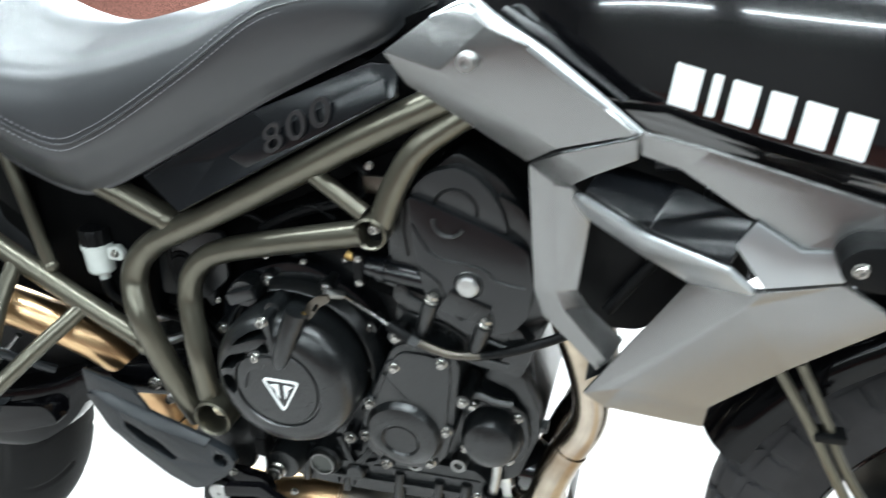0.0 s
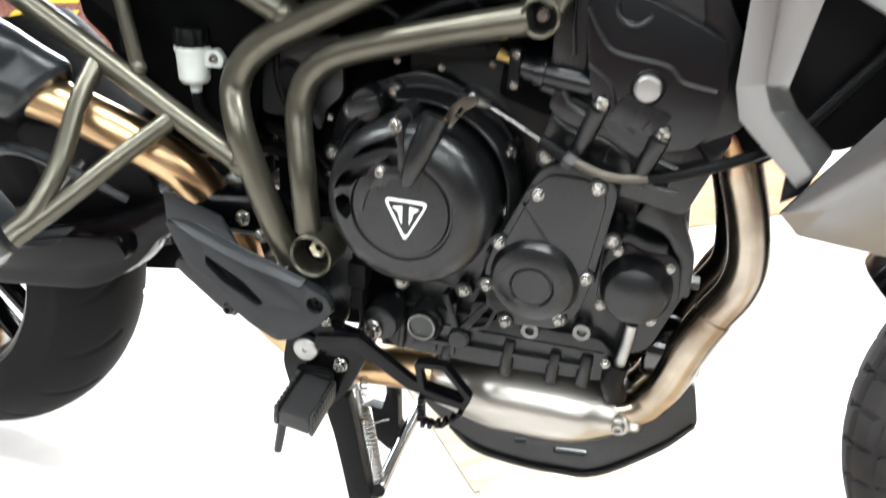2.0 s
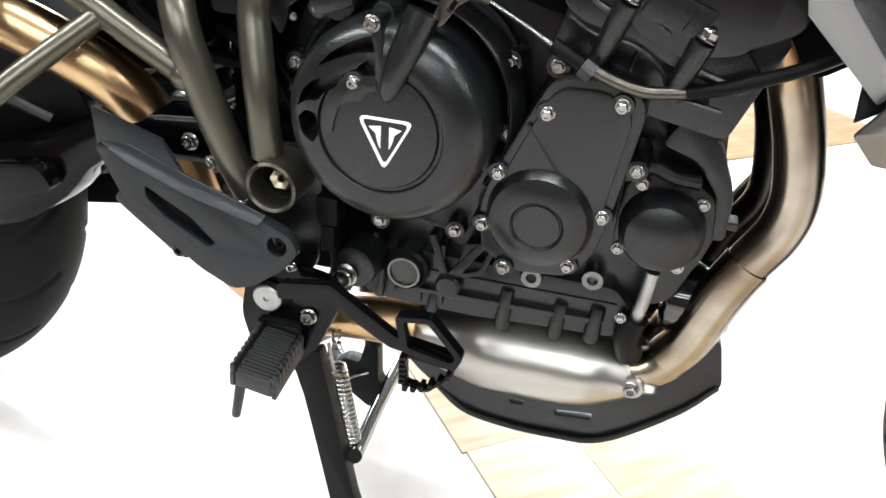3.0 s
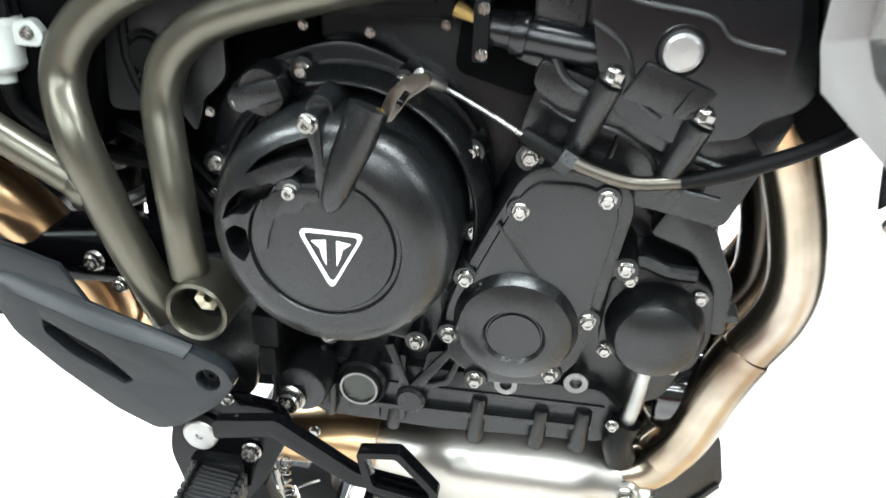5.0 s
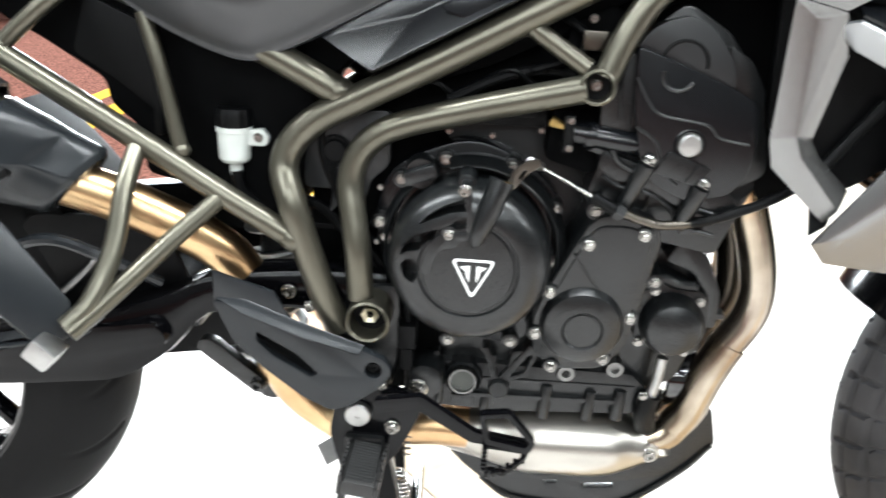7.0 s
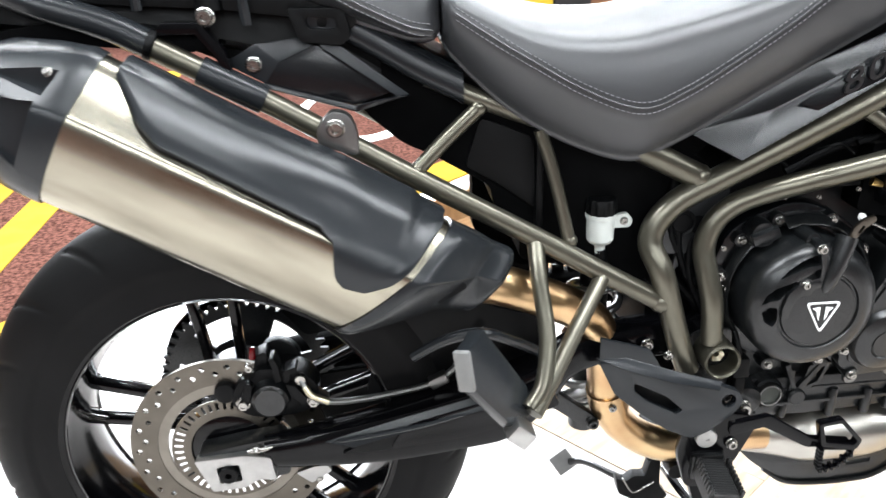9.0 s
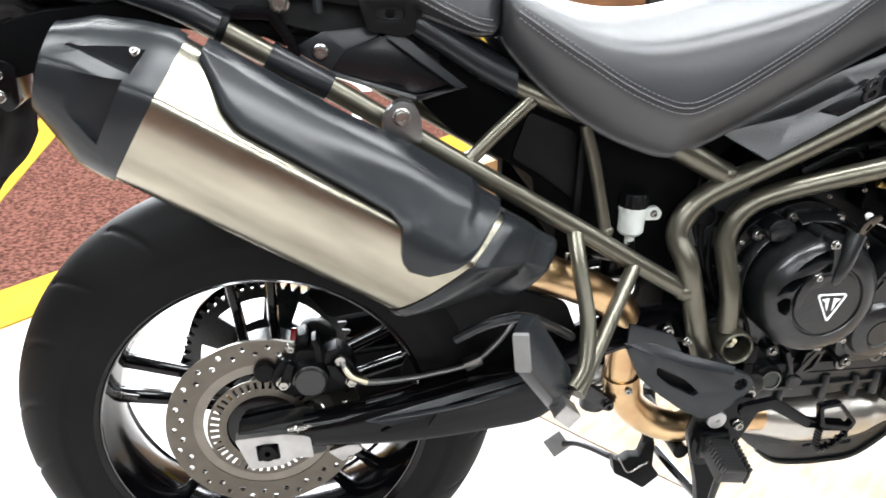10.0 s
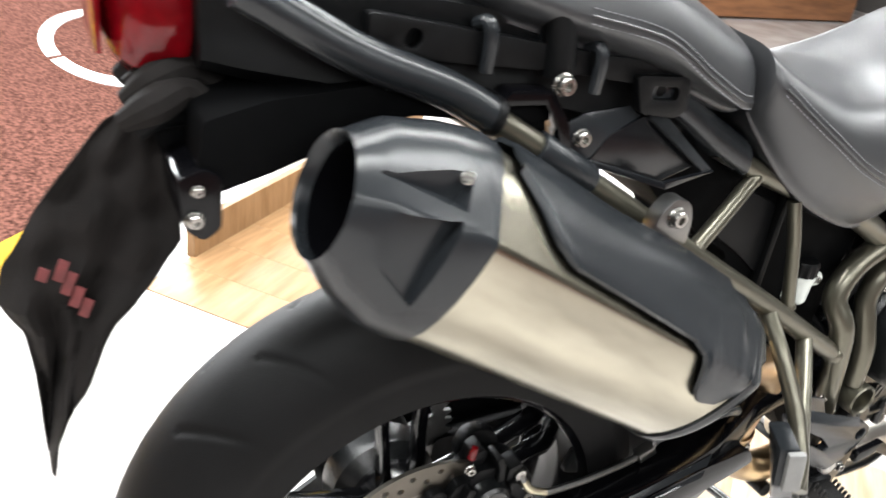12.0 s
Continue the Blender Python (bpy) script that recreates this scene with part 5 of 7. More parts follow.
def tyre(cx, cz, outer, rim_r, width, groove, name, label):
    """A tyre with slanted grooves cut into its tread."""
    n, m = 720, 60
    prof = []
    h = outer - rim_r
    for k in range(m + 1):
        a = -math.pi / 2 + math.pi * k / m
        s = math.sin(a)
        prof.append((rim_r + h * (math.cos(a) ** 0.72 if math.cos(a) > 1e-6 else 0), s * width / 2 * (1.0 if abs(s) < 0.97 else 0.97)))
    bm = bmesh.new()
    rings = []
    blocky = groove > 30
    for i in range(n):
        t = 2 * math.pi * i / n
        ring = []
        for k, (r, y) in enumerate(prof):
            f = abs(y) / (width / 2)
            depth = 0.0
            if r > rim_r + 0.42 * h:
                if blocky:
                    ph = (t * groove / (2 * math.pi) + 0.25 * f + (0.5 if y > 0 else 0)) % 1.0
                    if ph < 0.16 and f > 0.06 or 0.30 < f < 0.37 or 0.70 < f < 0.75:
                        depth = 0.0055
                elif 0.22 < f < 0.93:
                    ph = (t * groove / (2 * math.pi) + 0.75 * f + (0.5 if y > 0 else 0)) % 1.0
                    if ph < 0.14:
                        depth = 0.0032 * math.sin(math.pi * ph / 0.14) * min(1.0, (0.93 - f) / 0.25)
            rr = r - depth
            ring.append(bm.verts.new((cx + rr * math.cos(t), y, cz + rr * math.sin(t))))
        rings.append(ring)
    for i in range(n):
        a, b = rings[i], rings[(i + 1) % n]
        for k in range(m):
            bm.faces.new((a[k], b[k], b[k + 1], a[k + 1]))
    return bm


def cast_wheel(name, cx, cz, outer, rim_r, width, groove, spoke_turn, label, rubber):
    ty = part(name, tyre(cx, cz, outer, rim_r - 0.004, width, groove, name, label), rubber, bike, label)
    w = width * 0.40
    rimp = [(rim_r + 0.006, -w), (rim_r + 0.008, -w - 0.006), (rim_r - 0.002, -w - 0.009), (rim_r - 0.010, -w - 0.004), (rim_r - 0.014, -w + 0.012), (rim_r - 0.024, -0.02), (rim_r - 0.024, 0.02), (rim_r - 0.014, w - 0.012), (rim_r - 0.010, w + 0.004), (rim_r - 0.002, w + 0.009), (rim_r + 0.008, w + 0.006), (rim_r + 0.006, w)]
    for s_ in (-1, 1):
        part("rim_bead", lathe([(rim_r - 0.0105 + 0.0022 * math.cos(q), s_ * (w + 0.0035) + 0.0022 * math.sin(q)) for q in np.linspace(0, 2 * math.pi, 9)[:-1]], (cx, 0, cz), 96, closed=True), GLOSS, ty)
    part("rim", lathe(rimp, (cx, 0, cz), 96, closed=True), RIM, ty, "gloss black cast rim")
    spoke = bmesh.new()
    hub_r = 0.045
    for side_ in (-1, 1):
        y0 = 0.0
        off = 0.022
        prof = [(hub_r * 0.8, off * 0.9, 0.018), (rim_r * 0.55, off, 0.012), (rim_r - 0.02, off * 1.25, 0.014)]
        rings = []
        for r, o, t in prof:
            q = 0.0075
            rings.append([spoke.verts.new((r, y, side_ * o + d)) for y, d in ((-t, -q * 0.6), (-t, q * 0.6), (0, q), (t, q * 0.6), (t, -q * 0.6), (0, -q))])
        for a, b in zip(rings, rings[1:]):
            for k in range(6):
                spoke.faces.new((a[k], a[(k + 1) % 6], b[(k + 1) % 6], b[k]))
        spoke.faces.new(rings[0]), spoke.faces.new(rings[-1])
    bmesh.ops.recalc_face_normals(spoke, faces=spoke.faces)
    soften(spoke, 0.002, 2, 40)
    sm = finish(spoke, "spoke", RIM)
    for k in range(5):
        s = new("spoke", sm)
        s.parent = ty
        s.matrix_basis = Matrix.Translation((cx, 0, cz)) @ Euler((0, -radians(spoke_turn + 72 * k), 0)).to_matrix().to_4x4()
    part("hub", lathe([(0.0, -0.055), (0.040, -0.055), (0.046, -0.05), (0.050, -0.03), (0.050, 0.03), (0.046, 0.05), (0.040, 0.055), (0.0, 0.055)], (cx, 0, cz), 40), RIM, ty)
    return ty


rear = cast_wheel("rear_wheel", AX, AZ, 0.322, 0.220, 0.152, 20, 23, "black road tyre on a gloss black cast rear wheel", RUBBER)
part("valve", rod((AX - 0.205, -0.01, AZ + 0.025), (AX - 0.170, -0.02, AZ + 0.022), 0.004), ZINC, rear, "tyre valve")


def drilled(cx, cz, r0, r1, rows, per, y0, y1, hole):
    holes = [ring_of(cx, cz, r0, 56)]
    for k in range(per):
        a = 2 * math.pi * k / per
        for j, rr in enumerate(rows):
            aa = a + j * 2 * math.pi / per / len(rows)
            holes.append(ring_of(cx + rr * math.cos(aa), cz + rr * math.sin(aa), hole, 8))
    return prism(ring_of(cx, cz, r1, 96), y0, y1, 0.0, holes)


disc = part("brake_disc", drilled(AX, AZ, 0.093, 0.1275, (0.1085, 0.1175), 23, -0.0925, -0.0875, 0.0037), DISC, bike, "drilled steel rear brake disc")
part("disc_carrier", prism(ring_of(AX, AZ, 0.094, 56), -0.0915, -0.0885, 0.0, [ring_of(AX, AZ, 0.080, 48)]), DISC_INNER, disc, "paler unworn inner band")
tone_holes = [ring_of(AX, AZ, 0.050, 40)]
for k in range(44):
    a = 2 * math.pi * k / 44
    c, s = math.cos(a), math.sin(a)
    tone_holes.append([(AX + r * c - d * s, AZ + r * s + d * c) for r, d in ((0.060, -0.0020), (0.071, -0.0020), (0.071, 0.0020), (0.060, 0.0020))])
part("sensor_ring", prism(ring_of(AX, AZ, 0.0745, 64), -0.0995, -0.0975, 0.0, tone_holes), DISC, disc, "slotted steel sensor ring")
part("hub_cover", lathe([(0.0, -0.10), (0.042, -0.10), (0.052, -0.096), (0.058, -0.05)], (AX, 0, AZ), 40), RIM, disc)
# sprocket on the far side
n = 50
teeth = []
for k in range(n):
    for f, r in ((0.0, 0.1165), (0.3, 0.127), (0.5, 0.127), (0.8, 0.1165)):
        a = 2 * math.pi * (k + f) / n
        teeth.append((AX + r * math.cos(a), AZ + r * math.sin(a)))
wins = [ring_of(AX, AZ, 0.040, 32)]
for k in range(5):
    a0 = 2 * math.pi * k / 5 + 0.35
    wins.append([(AX + 0.102 * math.cos(a), AZ + 0.102 * math.sin(a)) for a in np.linspace(a0, a0 + 0.75, 8)] + [(AX + 0.066 * math.cos(a), AZ + 0.066 * math.sin(a)) for a in np.linspace(a0 + 0.68, a0 + 0.07, 6)])
part("sprocket", prism(teeth, 0.082, 0.088, 0.0, wins), CAST, bike, "toothed black rear sprocket")
chain_pts = [(AX - 0.125, 0.093, AZ), (AX - 0.088, 0.093, AZ + 0.088), (AX, 0.093, AZ + 0.125), (0.3, 0.093, 0.465), (0.60, 0.093, 0.478), (0.64, 0.093, 0.44), (0.60, 0.093, 0.40), (0.3, 0.093, 0.275), (AX, 0.093, AZ - 0.125), (AX - 0.088, 0.093, AZ - 0.088), (AX - 0.125, 0.093, AZ)]
links = bmesh.new()
line = catmull(chain_pts, 14)
for k, p in enumerate(line[:-1]):
    q = line[k + 1]
    a = math.atan2(q[2] - p[2], q[0] - p[0])
    box(-0.009, 0.009, -0.004, 0.006, -0.006, 0.006, 0, links, Matrix.Translation(tuple(p)) @ Euler((0, -a, 0)).to_matrix().to_4x4())
part("chain", links, CAST, bike, "dark drive chain")

# swing arm, right and left
def arm_ring(x, zl, zh, y0, y1, c=0.010):
    return [(x, y0, zl + c), (x, y0, zh - c), (x, y0 + c, zh), (x, y1 - c, zh), (x, y1, zh - c), (x, y1, zl + c), (x, y1 - c, zl), (x, y0 + c, zl)]


ARM = [(0.050, 0.322, 0.364, -0.142, -0.112), (0.10, 0.322, 0.372, -0.146, -0.108), (0.20, 0.326, 0.392, -0.150, -0.104), (0.30, 0.338, 0.416, -0.150, -0.100), (0.36, 0.348, 0.432, -0.146, -0.094), (0.41, 0.378, 0.446, -0.132, -0.082), (0.45, 0.418, 0.466, -0.120, -0.074), (0.54, 0.424, 0.474, -0.104, -0.06), (0.64, 0.410, 0.470, -0.086, -0.05)]
arm = part("swing_arm", skin([arm_ring(*a) for a in ARM], 3, 2), GUARD_BLACK, bike, "black pressed swing arm")
# far half of the same arm, blackened to take out the glare on it
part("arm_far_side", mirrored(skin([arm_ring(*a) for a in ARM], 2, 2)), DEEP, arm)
part("arm_bridge", box(0.37, 0.43, -0.09, 0.09, 0.385, 0.44, 0.012), SATIN, arm)
# thin paler strip laid on as the highlight along the arm's crease
part("arm_highlight", tube([(0.140, -0.1545, 0.3690), (0.160, -0.1575, 0.3730), (0.245, -0.1590, 0.3860), (0.330, -0.1560, 0.4030)], [0.001, 0.003, 0.003, 0.001], 8, 5), SATIN, arm)
part("arm_panel", prism(rounded([(0.205, 0.352), (0.225, 0.384), (0.330, 0.412), (0.405, 0.424), (0.42, 0.400), (0.36, 0.378), (0.30, 0.362)], 0.010), -0.156, -0.135, 0.004), GUARD_BLACK, arm)
part("arm_ridge", facets([(0.125, -0.150, 0.366), (0.160, -0.158, 0.360), (0.330, -0.160, 0.404), (0.350, -0.148, 0.424), (0.240, -0.150, 0.398)], [(0, 1, 2, 3, 4)], 0.004, 0.0015), SATIN, arm, "dark satin raised ridge")
part("arm_groove", prism(rounded([(0.145, 0.348), (0.18, 0.366), (0.315, 0.402), (0.33, 0.396), (0.315, 0.380), (0.20, 0.350)], 0.006), -0.1535, -0.149, 0.002), GRAINED, arm)
part("axle_fork", prism(rounded([(-0.034, 0.350), (0.02, 0.360), (0.075, 0.368), (0.080, 0.312), (0.02, 0.303), (-0.020, 0.303)], 0.008), -0.136, -0.105, 0.003), CAST, arm)
part("axle_adjuster", prism(rounded([(-0.036, 0.347), (0.026, 0.351), (0.058, 0.345), (0.062, 0.312), (0.040, 0.314), (0.022, 0.303), (-0.018, 0.300)], 0.004), -0.146, -0.130, 0.002, [rounded([(-0.010, 0.336), (0.018, 0.338), (0.020, 0.314), (-0.008, 0.312)], 0.003)]), ALLOY, arm, "bare alloy axle adjuster block")
part("axle_nut", lathe([(0.004, -0.150), (0.011, -0.150), (0.0125, -0.147), (0.0125, -0.12), (0.004, -0.12)], (0.004, 0, 0.325), 28, closed=True), GRAINED, arm)
part("adjuster_screw", rod((0.030, -0.138, 0.352), (0.070, -0.138, 0.356), 0.0045), ZINC, arm)
bolt(arm, 0.044, -0.138, 0.354, 0.008, "hex", (-1, 0, 0))
bolt(arm, 0.11, -0.10, 0.275, 0.006, "hex")
part("disc_tab", prism(rounded([(0.080, 0.288), (0.118, 0.300), (0.128, 0.288), (0.100, 0.270)], 0.004), -0.104, -0.098, 0.001), ALLOY, arm)
# caliper
since = mark()
cal = part("brake_caliper", prism(smooth_ring([(0.028, 0.392), (0.040, 0.420), (0.056, 0.424), (0.066, 0.436), (0.106, 0.432), (0.126, 0.422), (0.138, 0.398), (0.120, 0.372), (0.075, 0.366), (0.045, 0.372)], 3), -0.128, -0.088, 0.007), GRAINED, bike, "black rear brake caliper")
part("piston_cap", lathe([(0.0, -0.146), (0.0185, -0.146), (0.0205, -0.1435), (0.0225, -0.142), (0.0235, -0.13), (0.026, -0.126), (0.026, -0.115)], (0.078, 0, 0.398), 36), CAST, cal)
part("mount_arm", prism(rounded([(-0.01, 0.365), (0.015, 0.392), (0.12, 0.395), (0.15, 0.372), (0.14, 0.358), (0.02, 0.352)], 0.008), -0.105, -0.09, 0.003), CAST, cal)
part("guide_boot", rod((0.020, -0.125, 0.402), (0.020, -0.095, 0.402), 0.014, 0.014, 18, 0.004), GRAINED, cal)
part("bridge", prism(rounded([(0.058, 0.428), (0.062, 0.450), (0.074, 0.455), (0.078, 0.447), (0.072, 0.430)], 0.003), -0.118, -0.092, 0.004), GRAINED, cal)
for outline in ([(0.0855, 0.420), (0.0845, 0.440), (0.0800, 0.452), (0.0860, 0.455), (0.0915, 0.443), (0.0930, 0.422)], [(0.096, 0.420), (0.0975, 0.436), (0.1120, 0.441), (0.1140, 0.435), (0.1045, 0.431), (0.1030, 0.419)]):
    part("finger", prism(rounded(outline, 0.0018), -0.136, -0.112, 0.0015), GRAINED, cal)
part("web", prism(rounded([(0.098, 0.420), (0.110, 0.416), (0.124, 0.396), (0.118, 0.388), (0.104, 0.402)], 0.003), -0.140, -0.120, 0.002), GRAINED, cal)
part("web", prism(rounded([(0.040, 0.396), (0.050, 0.424), (0.058, 0.420), (0.052, 0.394)], 0.003), -0.139, -0.120, 0.002), GRAINED, cal)
part("rear_body", prism(smooth_ring([(0.062, 0.420), (0.068, 0.446), (0.085, 0.453), (0.105, 0.444), (0.114, 0.424), (0.100, 0.410)], 3), -0.086, -0.068, 0.005), GRAINED, cal)
bolt(cal, 0.044, -0.134, 0.393, 0.0098)
bolt(cal, 0.130, -0.130, 0.389, 0.0098)
bolt(cal, 0.054, -0.124, 0.438, 0.0065, "cap")
bolt(cal, 0.132, -0.112, 0.376, 0.0055, "cap")
part("bleed_cap", rod((0.058, -0.118, 0.447), (0.060, -0.118, 0.462), 0.0045, 0.0038, 12, 0.001), RED_LENS, cal, "small red bleed cap")
part("banjo", lathe([(0.0, -0.134), (0.0065, -0.134), (0.0075, -0.132), (0.0075, -0.12), (0.0, -0.12)], (0.116, 0, 0.420), 18), ZINC, cal, "metal banjo fitting")
part("brake_hose", tube([(0.116, -0.130, 0.420), (0.128, -0.138, 0.402), (0.146, -0.140, 0.392), (0.182, -0.140, 0.391), (0.230, -0.140, 0.397), (0.283, -0.138, 0.408), (0.318, -0.134, 0.434), (0.35, -0.12, 0.47)], 0.0042, 10, 5), HANGER, cal, "braided brake hose")
part("hose_ferrule", tube([(0.121, -0.134, 0.411), (0.130, -0.139, 0.400), (0.150, -0.140, 0.391)], 0.0045, 12, 3), PALE_BRASS, cal, "brassy hose ferrule")
part("hose_clamp", box(-0.012, 0.012, -0.007, 0.007, -0.007, 0.007, 0.002, None, Matrix.Translation((0.288, -0.138, 0.411)) @ Euler((0, radians(-25), 0)).to_matrix().to_4x4()), HANGER, cal)
moved(since, Matrix.Translation((-0.017, 0.022, 0.012)))
rear.location = (0.002, -0.024, 0)
part("cush_drive", lathe([(0.0, 0.092), (0.036, 0.092), (0.040, 0.088), (0.062, 0.086), (0.066, 0.080), (0.066, 0.045), (0.05, 0.03), (0.0, 0.03)], (AX, 0, AZ), 40), CAST, rear, "black sprocket carrier")
hug = bmesh.new()
hug_rows = []
for a in np.linspace(14, 56, 12):
    c_, s_ = math.cos(radians(a)), math.sin(radians(a))
    hug_rows.append([(AX + r * c_, y, AZ + r * s_) for y, r in ((-0.086, 0.300), (-0.088, 0.336), (-0.06, 0.348), (0.06, 0.348), (0.088, 0.336), (0.086, 0.300), (0.080, 0.300), (0.078, 0.330), (-0.078, 0.330), (-0.080, 0.300))])
rings_h = [[hug.verts.new(q) for q in r] for r in hug_rows]
for a, b in zip(rings_h, rings_h[1:]):
    for k in range(10):
        hug.faces.new((a[k], a[(k + 1) % 10], b[(k + 1) % 10], b[k]))
hug.faces.new(rings_h[0]), hug.faces.new(rings_h[-1])
part("lower_chain_guard", prism(rounded([(0.09, 0.222), (0.10, 0.325), (0.42, 0.365), (0.42, 0.275)], 0.01), 0.078, 0.110, 0.004), GRAINED, bike)
part("chain_guard", prism(rounded([(0.055, 0.440), (0.10, 0.474), (0.30, 0.502), (0.45, 0.520), (0.45, 0.455), (0.30, 0.428), (0.09, 0.395)], 0.01), 0.076, 0.108, 0.004), GRAINED, bike, "black plastic chain guard")
part("hugger", hug, DEEP, bike, "black plastic wheel hugger")
part("hugger_side", prism(rounded([(0.178, 0.392), (0.198, 0.455), (0.245, 0.512), (0.32, 0.515), (0.40, 0.49), (0.43, 0.42), (0.36, 0.385), (0.25, 0.372)], 0.01), -0.088, -0.080, 0.002), GRAINED, bike)
part("linkage", prism(rounded([(0.412, 0.350), (0.420, 0.362), (0.434, 0.360), (0.486, 0.318), (0.497, 0.306), (0.492, 0.294), (0.478, 0.298), (0.426, 0.338)], 0.005), -0.066, -0.050, 0.003), CAST, bike, "black suspension link")
bolt(bike, 0.486, -0.066, 0.307, 0.0095, "cap", mat=CAST)
for pts in ([(0.43, -0.02, 0.318), (0.47, -0.03, 0.332), (0.50, -0.03, 0.345)], [(0.44, 0.0, 0.30), (0.48, -0.01, 0.308), (0.52, -0.01, 0.33)]):
    part("link_tube", tube(pts, 0.010, 12, 4), ALLOY, bike, "bare metal link")


# --- foot controls, stand ---
heel = [(0.466, 0.452), (0.500, 0.450), (0.560, 0.428), (0.624, 0.407), (0.650, 0.396), (0.657, 0.381), (0.643, 0.362), (0.612, 0.338), (0.592, 0.331), (0.560, 0.346), (0.520, 0.376), (0.488, 0.405)]
peg_plate = part("foot_plate", prism(rounded(heel, 0.006), -0.150, -0.138, 0.003, [rounded([(0.512, 0.420), (0.555, 0.397), (0.578, 0.375), (0.570, 0.370), (0.530, 0.392), (0.512, 0.409)], 0.003), ring_of(0.637, 0.384, 0.0095, 18)]), SATIN, bike, "matte dark grey heel guard plate")
# dark plate added behind the slot, in place of the dark frame there
part("slot_filler", prism(rounded([(0.506, 0.402), (0.512, 0.424), (0.560, 0.400), (0.586, 0.374), (0.572, 0.362), (0.530, 0.384)], 0.004), -0.134, -0.130, 0.001), GRAINED, peg_plate)
part("guard_upper", facets([(0.467, -0.143, 0.485), (0.530, -0.140, 0.464), (0.552, -0.140, 0.428), (0.500, -0.142, 0.436), (0.467, -0.142, 0.446)], [(0, 1, 2, 3, 4)], 0.005), SATIN, peg_plate)
part("guard_crest", facets([(0.463, -0.146, 0.457), (0.500, -0.146, 0.455), (0.560, -0.146, 0.433), (0.627, -0.146, 0.411), (0.622, -0.154, 0.403), (0.560, -0.156, 0.420), (0.500, -0.156, 0.442)], [(0, 1, 6), (1, 2, 5, 6), (2, 3, 4, 5)], 0.004), SATIN, peg_plate)
bolt(peg_plate, 0.637, -0.138, 0.384, 0.0068, "cap", mat=GRAINED)
bolt(peg_plate, 0.645, -0.138, 0.360, 0.0055, "cap")
bolt(peg_plate, 0.538, -0.112, 0.452, 0.0085, "cap")
bolt(peg_plate, 0.563, -0.122, 0.440, 0.0065, "cap")
part("bracket", prism(rounded([(0.594, 0.340), (0.640, 0.352), (0.680, 0.345), (0.690, 0.325), (0.665, 0.270), (0.640, 0.235), (0.600, 0.235), (0.585, 0.290)], 0.010), -0.128, -0.115, 0.004), GUARD_BLACK, peg_plate, "gloss black peg bracket")
part("pivot_cap", lathe([(0.0, -0.1325), (0.0025, -0.1325), (0.003, -0.1340), (0.0125, -0.1340), (0.0140, -0.1325), (0.0140, -0.125)], (0.619, -0.006, 0.320), 32), ALLOY, peg_plate, "bare metal pivot cap")
bolt(peg_plate, 0.657, -0.130, 0.304, 0.0085, "cap")
# rider peg with toothed rubber
peg_bm = bmesh.new()
PEG_M = Matrix.Translation((0.630, -0.131, 0.274)) @ Euler((radians(12), radians(8), 0)).to_matrix().to_4x4() @ Matrix.Diagonal((0.88, 0.68, 1, 1))
box(-0.021, 0.021, -0.090, 0.0, -0.012, 0.010, 0.004, peg_bm, PEG_M)
peg = part("foot_peg", peg_bm, PEG_RUBBER, bike, "black toothed rubber foot peg")
for k in range(15):
    part("rubber_rib", box(-0.0185, 0.0185, -0.088 + 0.0058 * k, -0.0842 + 0.0058 * k, 0.006, 0.0125, 0.0015, None, PEG_M, 1), PEG_RUBBER, peg)
for sx in (-0.026, 0.021):
    rail = bmesh.new()
    for k in range(9):
        box(sx, sx + 0.005, -0.089 + 0.0098 * k, -0.0825 + 0.0098 * k, -0.004, 0.017, 0.001, rail, PEG_M, 1)
    box(sx, sx + 0.005, -0.091, -0.004, -0.012, 0.006, 0.001, rail, PEG_M, 1)
    part("tooth_rail", rail, PEG_RUBBER, peg)
part("feeler", rod((0.612, -0.181, 0.258), (0.604, -0.183, 0.212), 0.0052, 0.0045, 12, 0.001), CAST, peg)
part("hinge", box(0.604, 0.648, -0.135, -0.118, 0.252, 0.290, 0.004), CAST, peg)
# brake pedal with an open toothed pad
pedal = part("brake_pedal", prism(rounded([(0.640, 0.353), (0.690, 0.362), (0.750, 0.323), (0.806, 0.315), (0.806, 0.305), (0.745, 0.310), (0.684, 0.346), (0.640, 0.336)], 0.004), -0.158, -0.148, 0.002), GUARD_BLACK, bike, "gloss black brake pedal")
part("pad_frame", prism(rounded([(0.752, 0.351), (0.784, 0.356), (0.814, 0.322), (0.808, 0.308), (0.760, 0.316)], 0.004), -0.168, -0.156, 0.0015, [rounded([(0.7585, 0.3465), (0.7815, 0.3500), (0.8075, 0.3210), (0.8040, 0.3150), (0.7650, 0.3220)], 0.003)]), GUARD_BLACK, pedal)
part("pad_loop", prism(rounded([(0.760, 0.313), (0.808, 0.309), (0.805, 0.298), (0.784, 0.276), (0.761, 0.280)], 0.004), -0.166, -0.158, 0.001, [rounded([(0.7635, 0.3095), (0.8045, 0.3060), (0.8015, 0.2990), (0.7825, 0.2795), (0.7645, 0.2830)], 0.003)]), GUARD_BLACK, pedal)
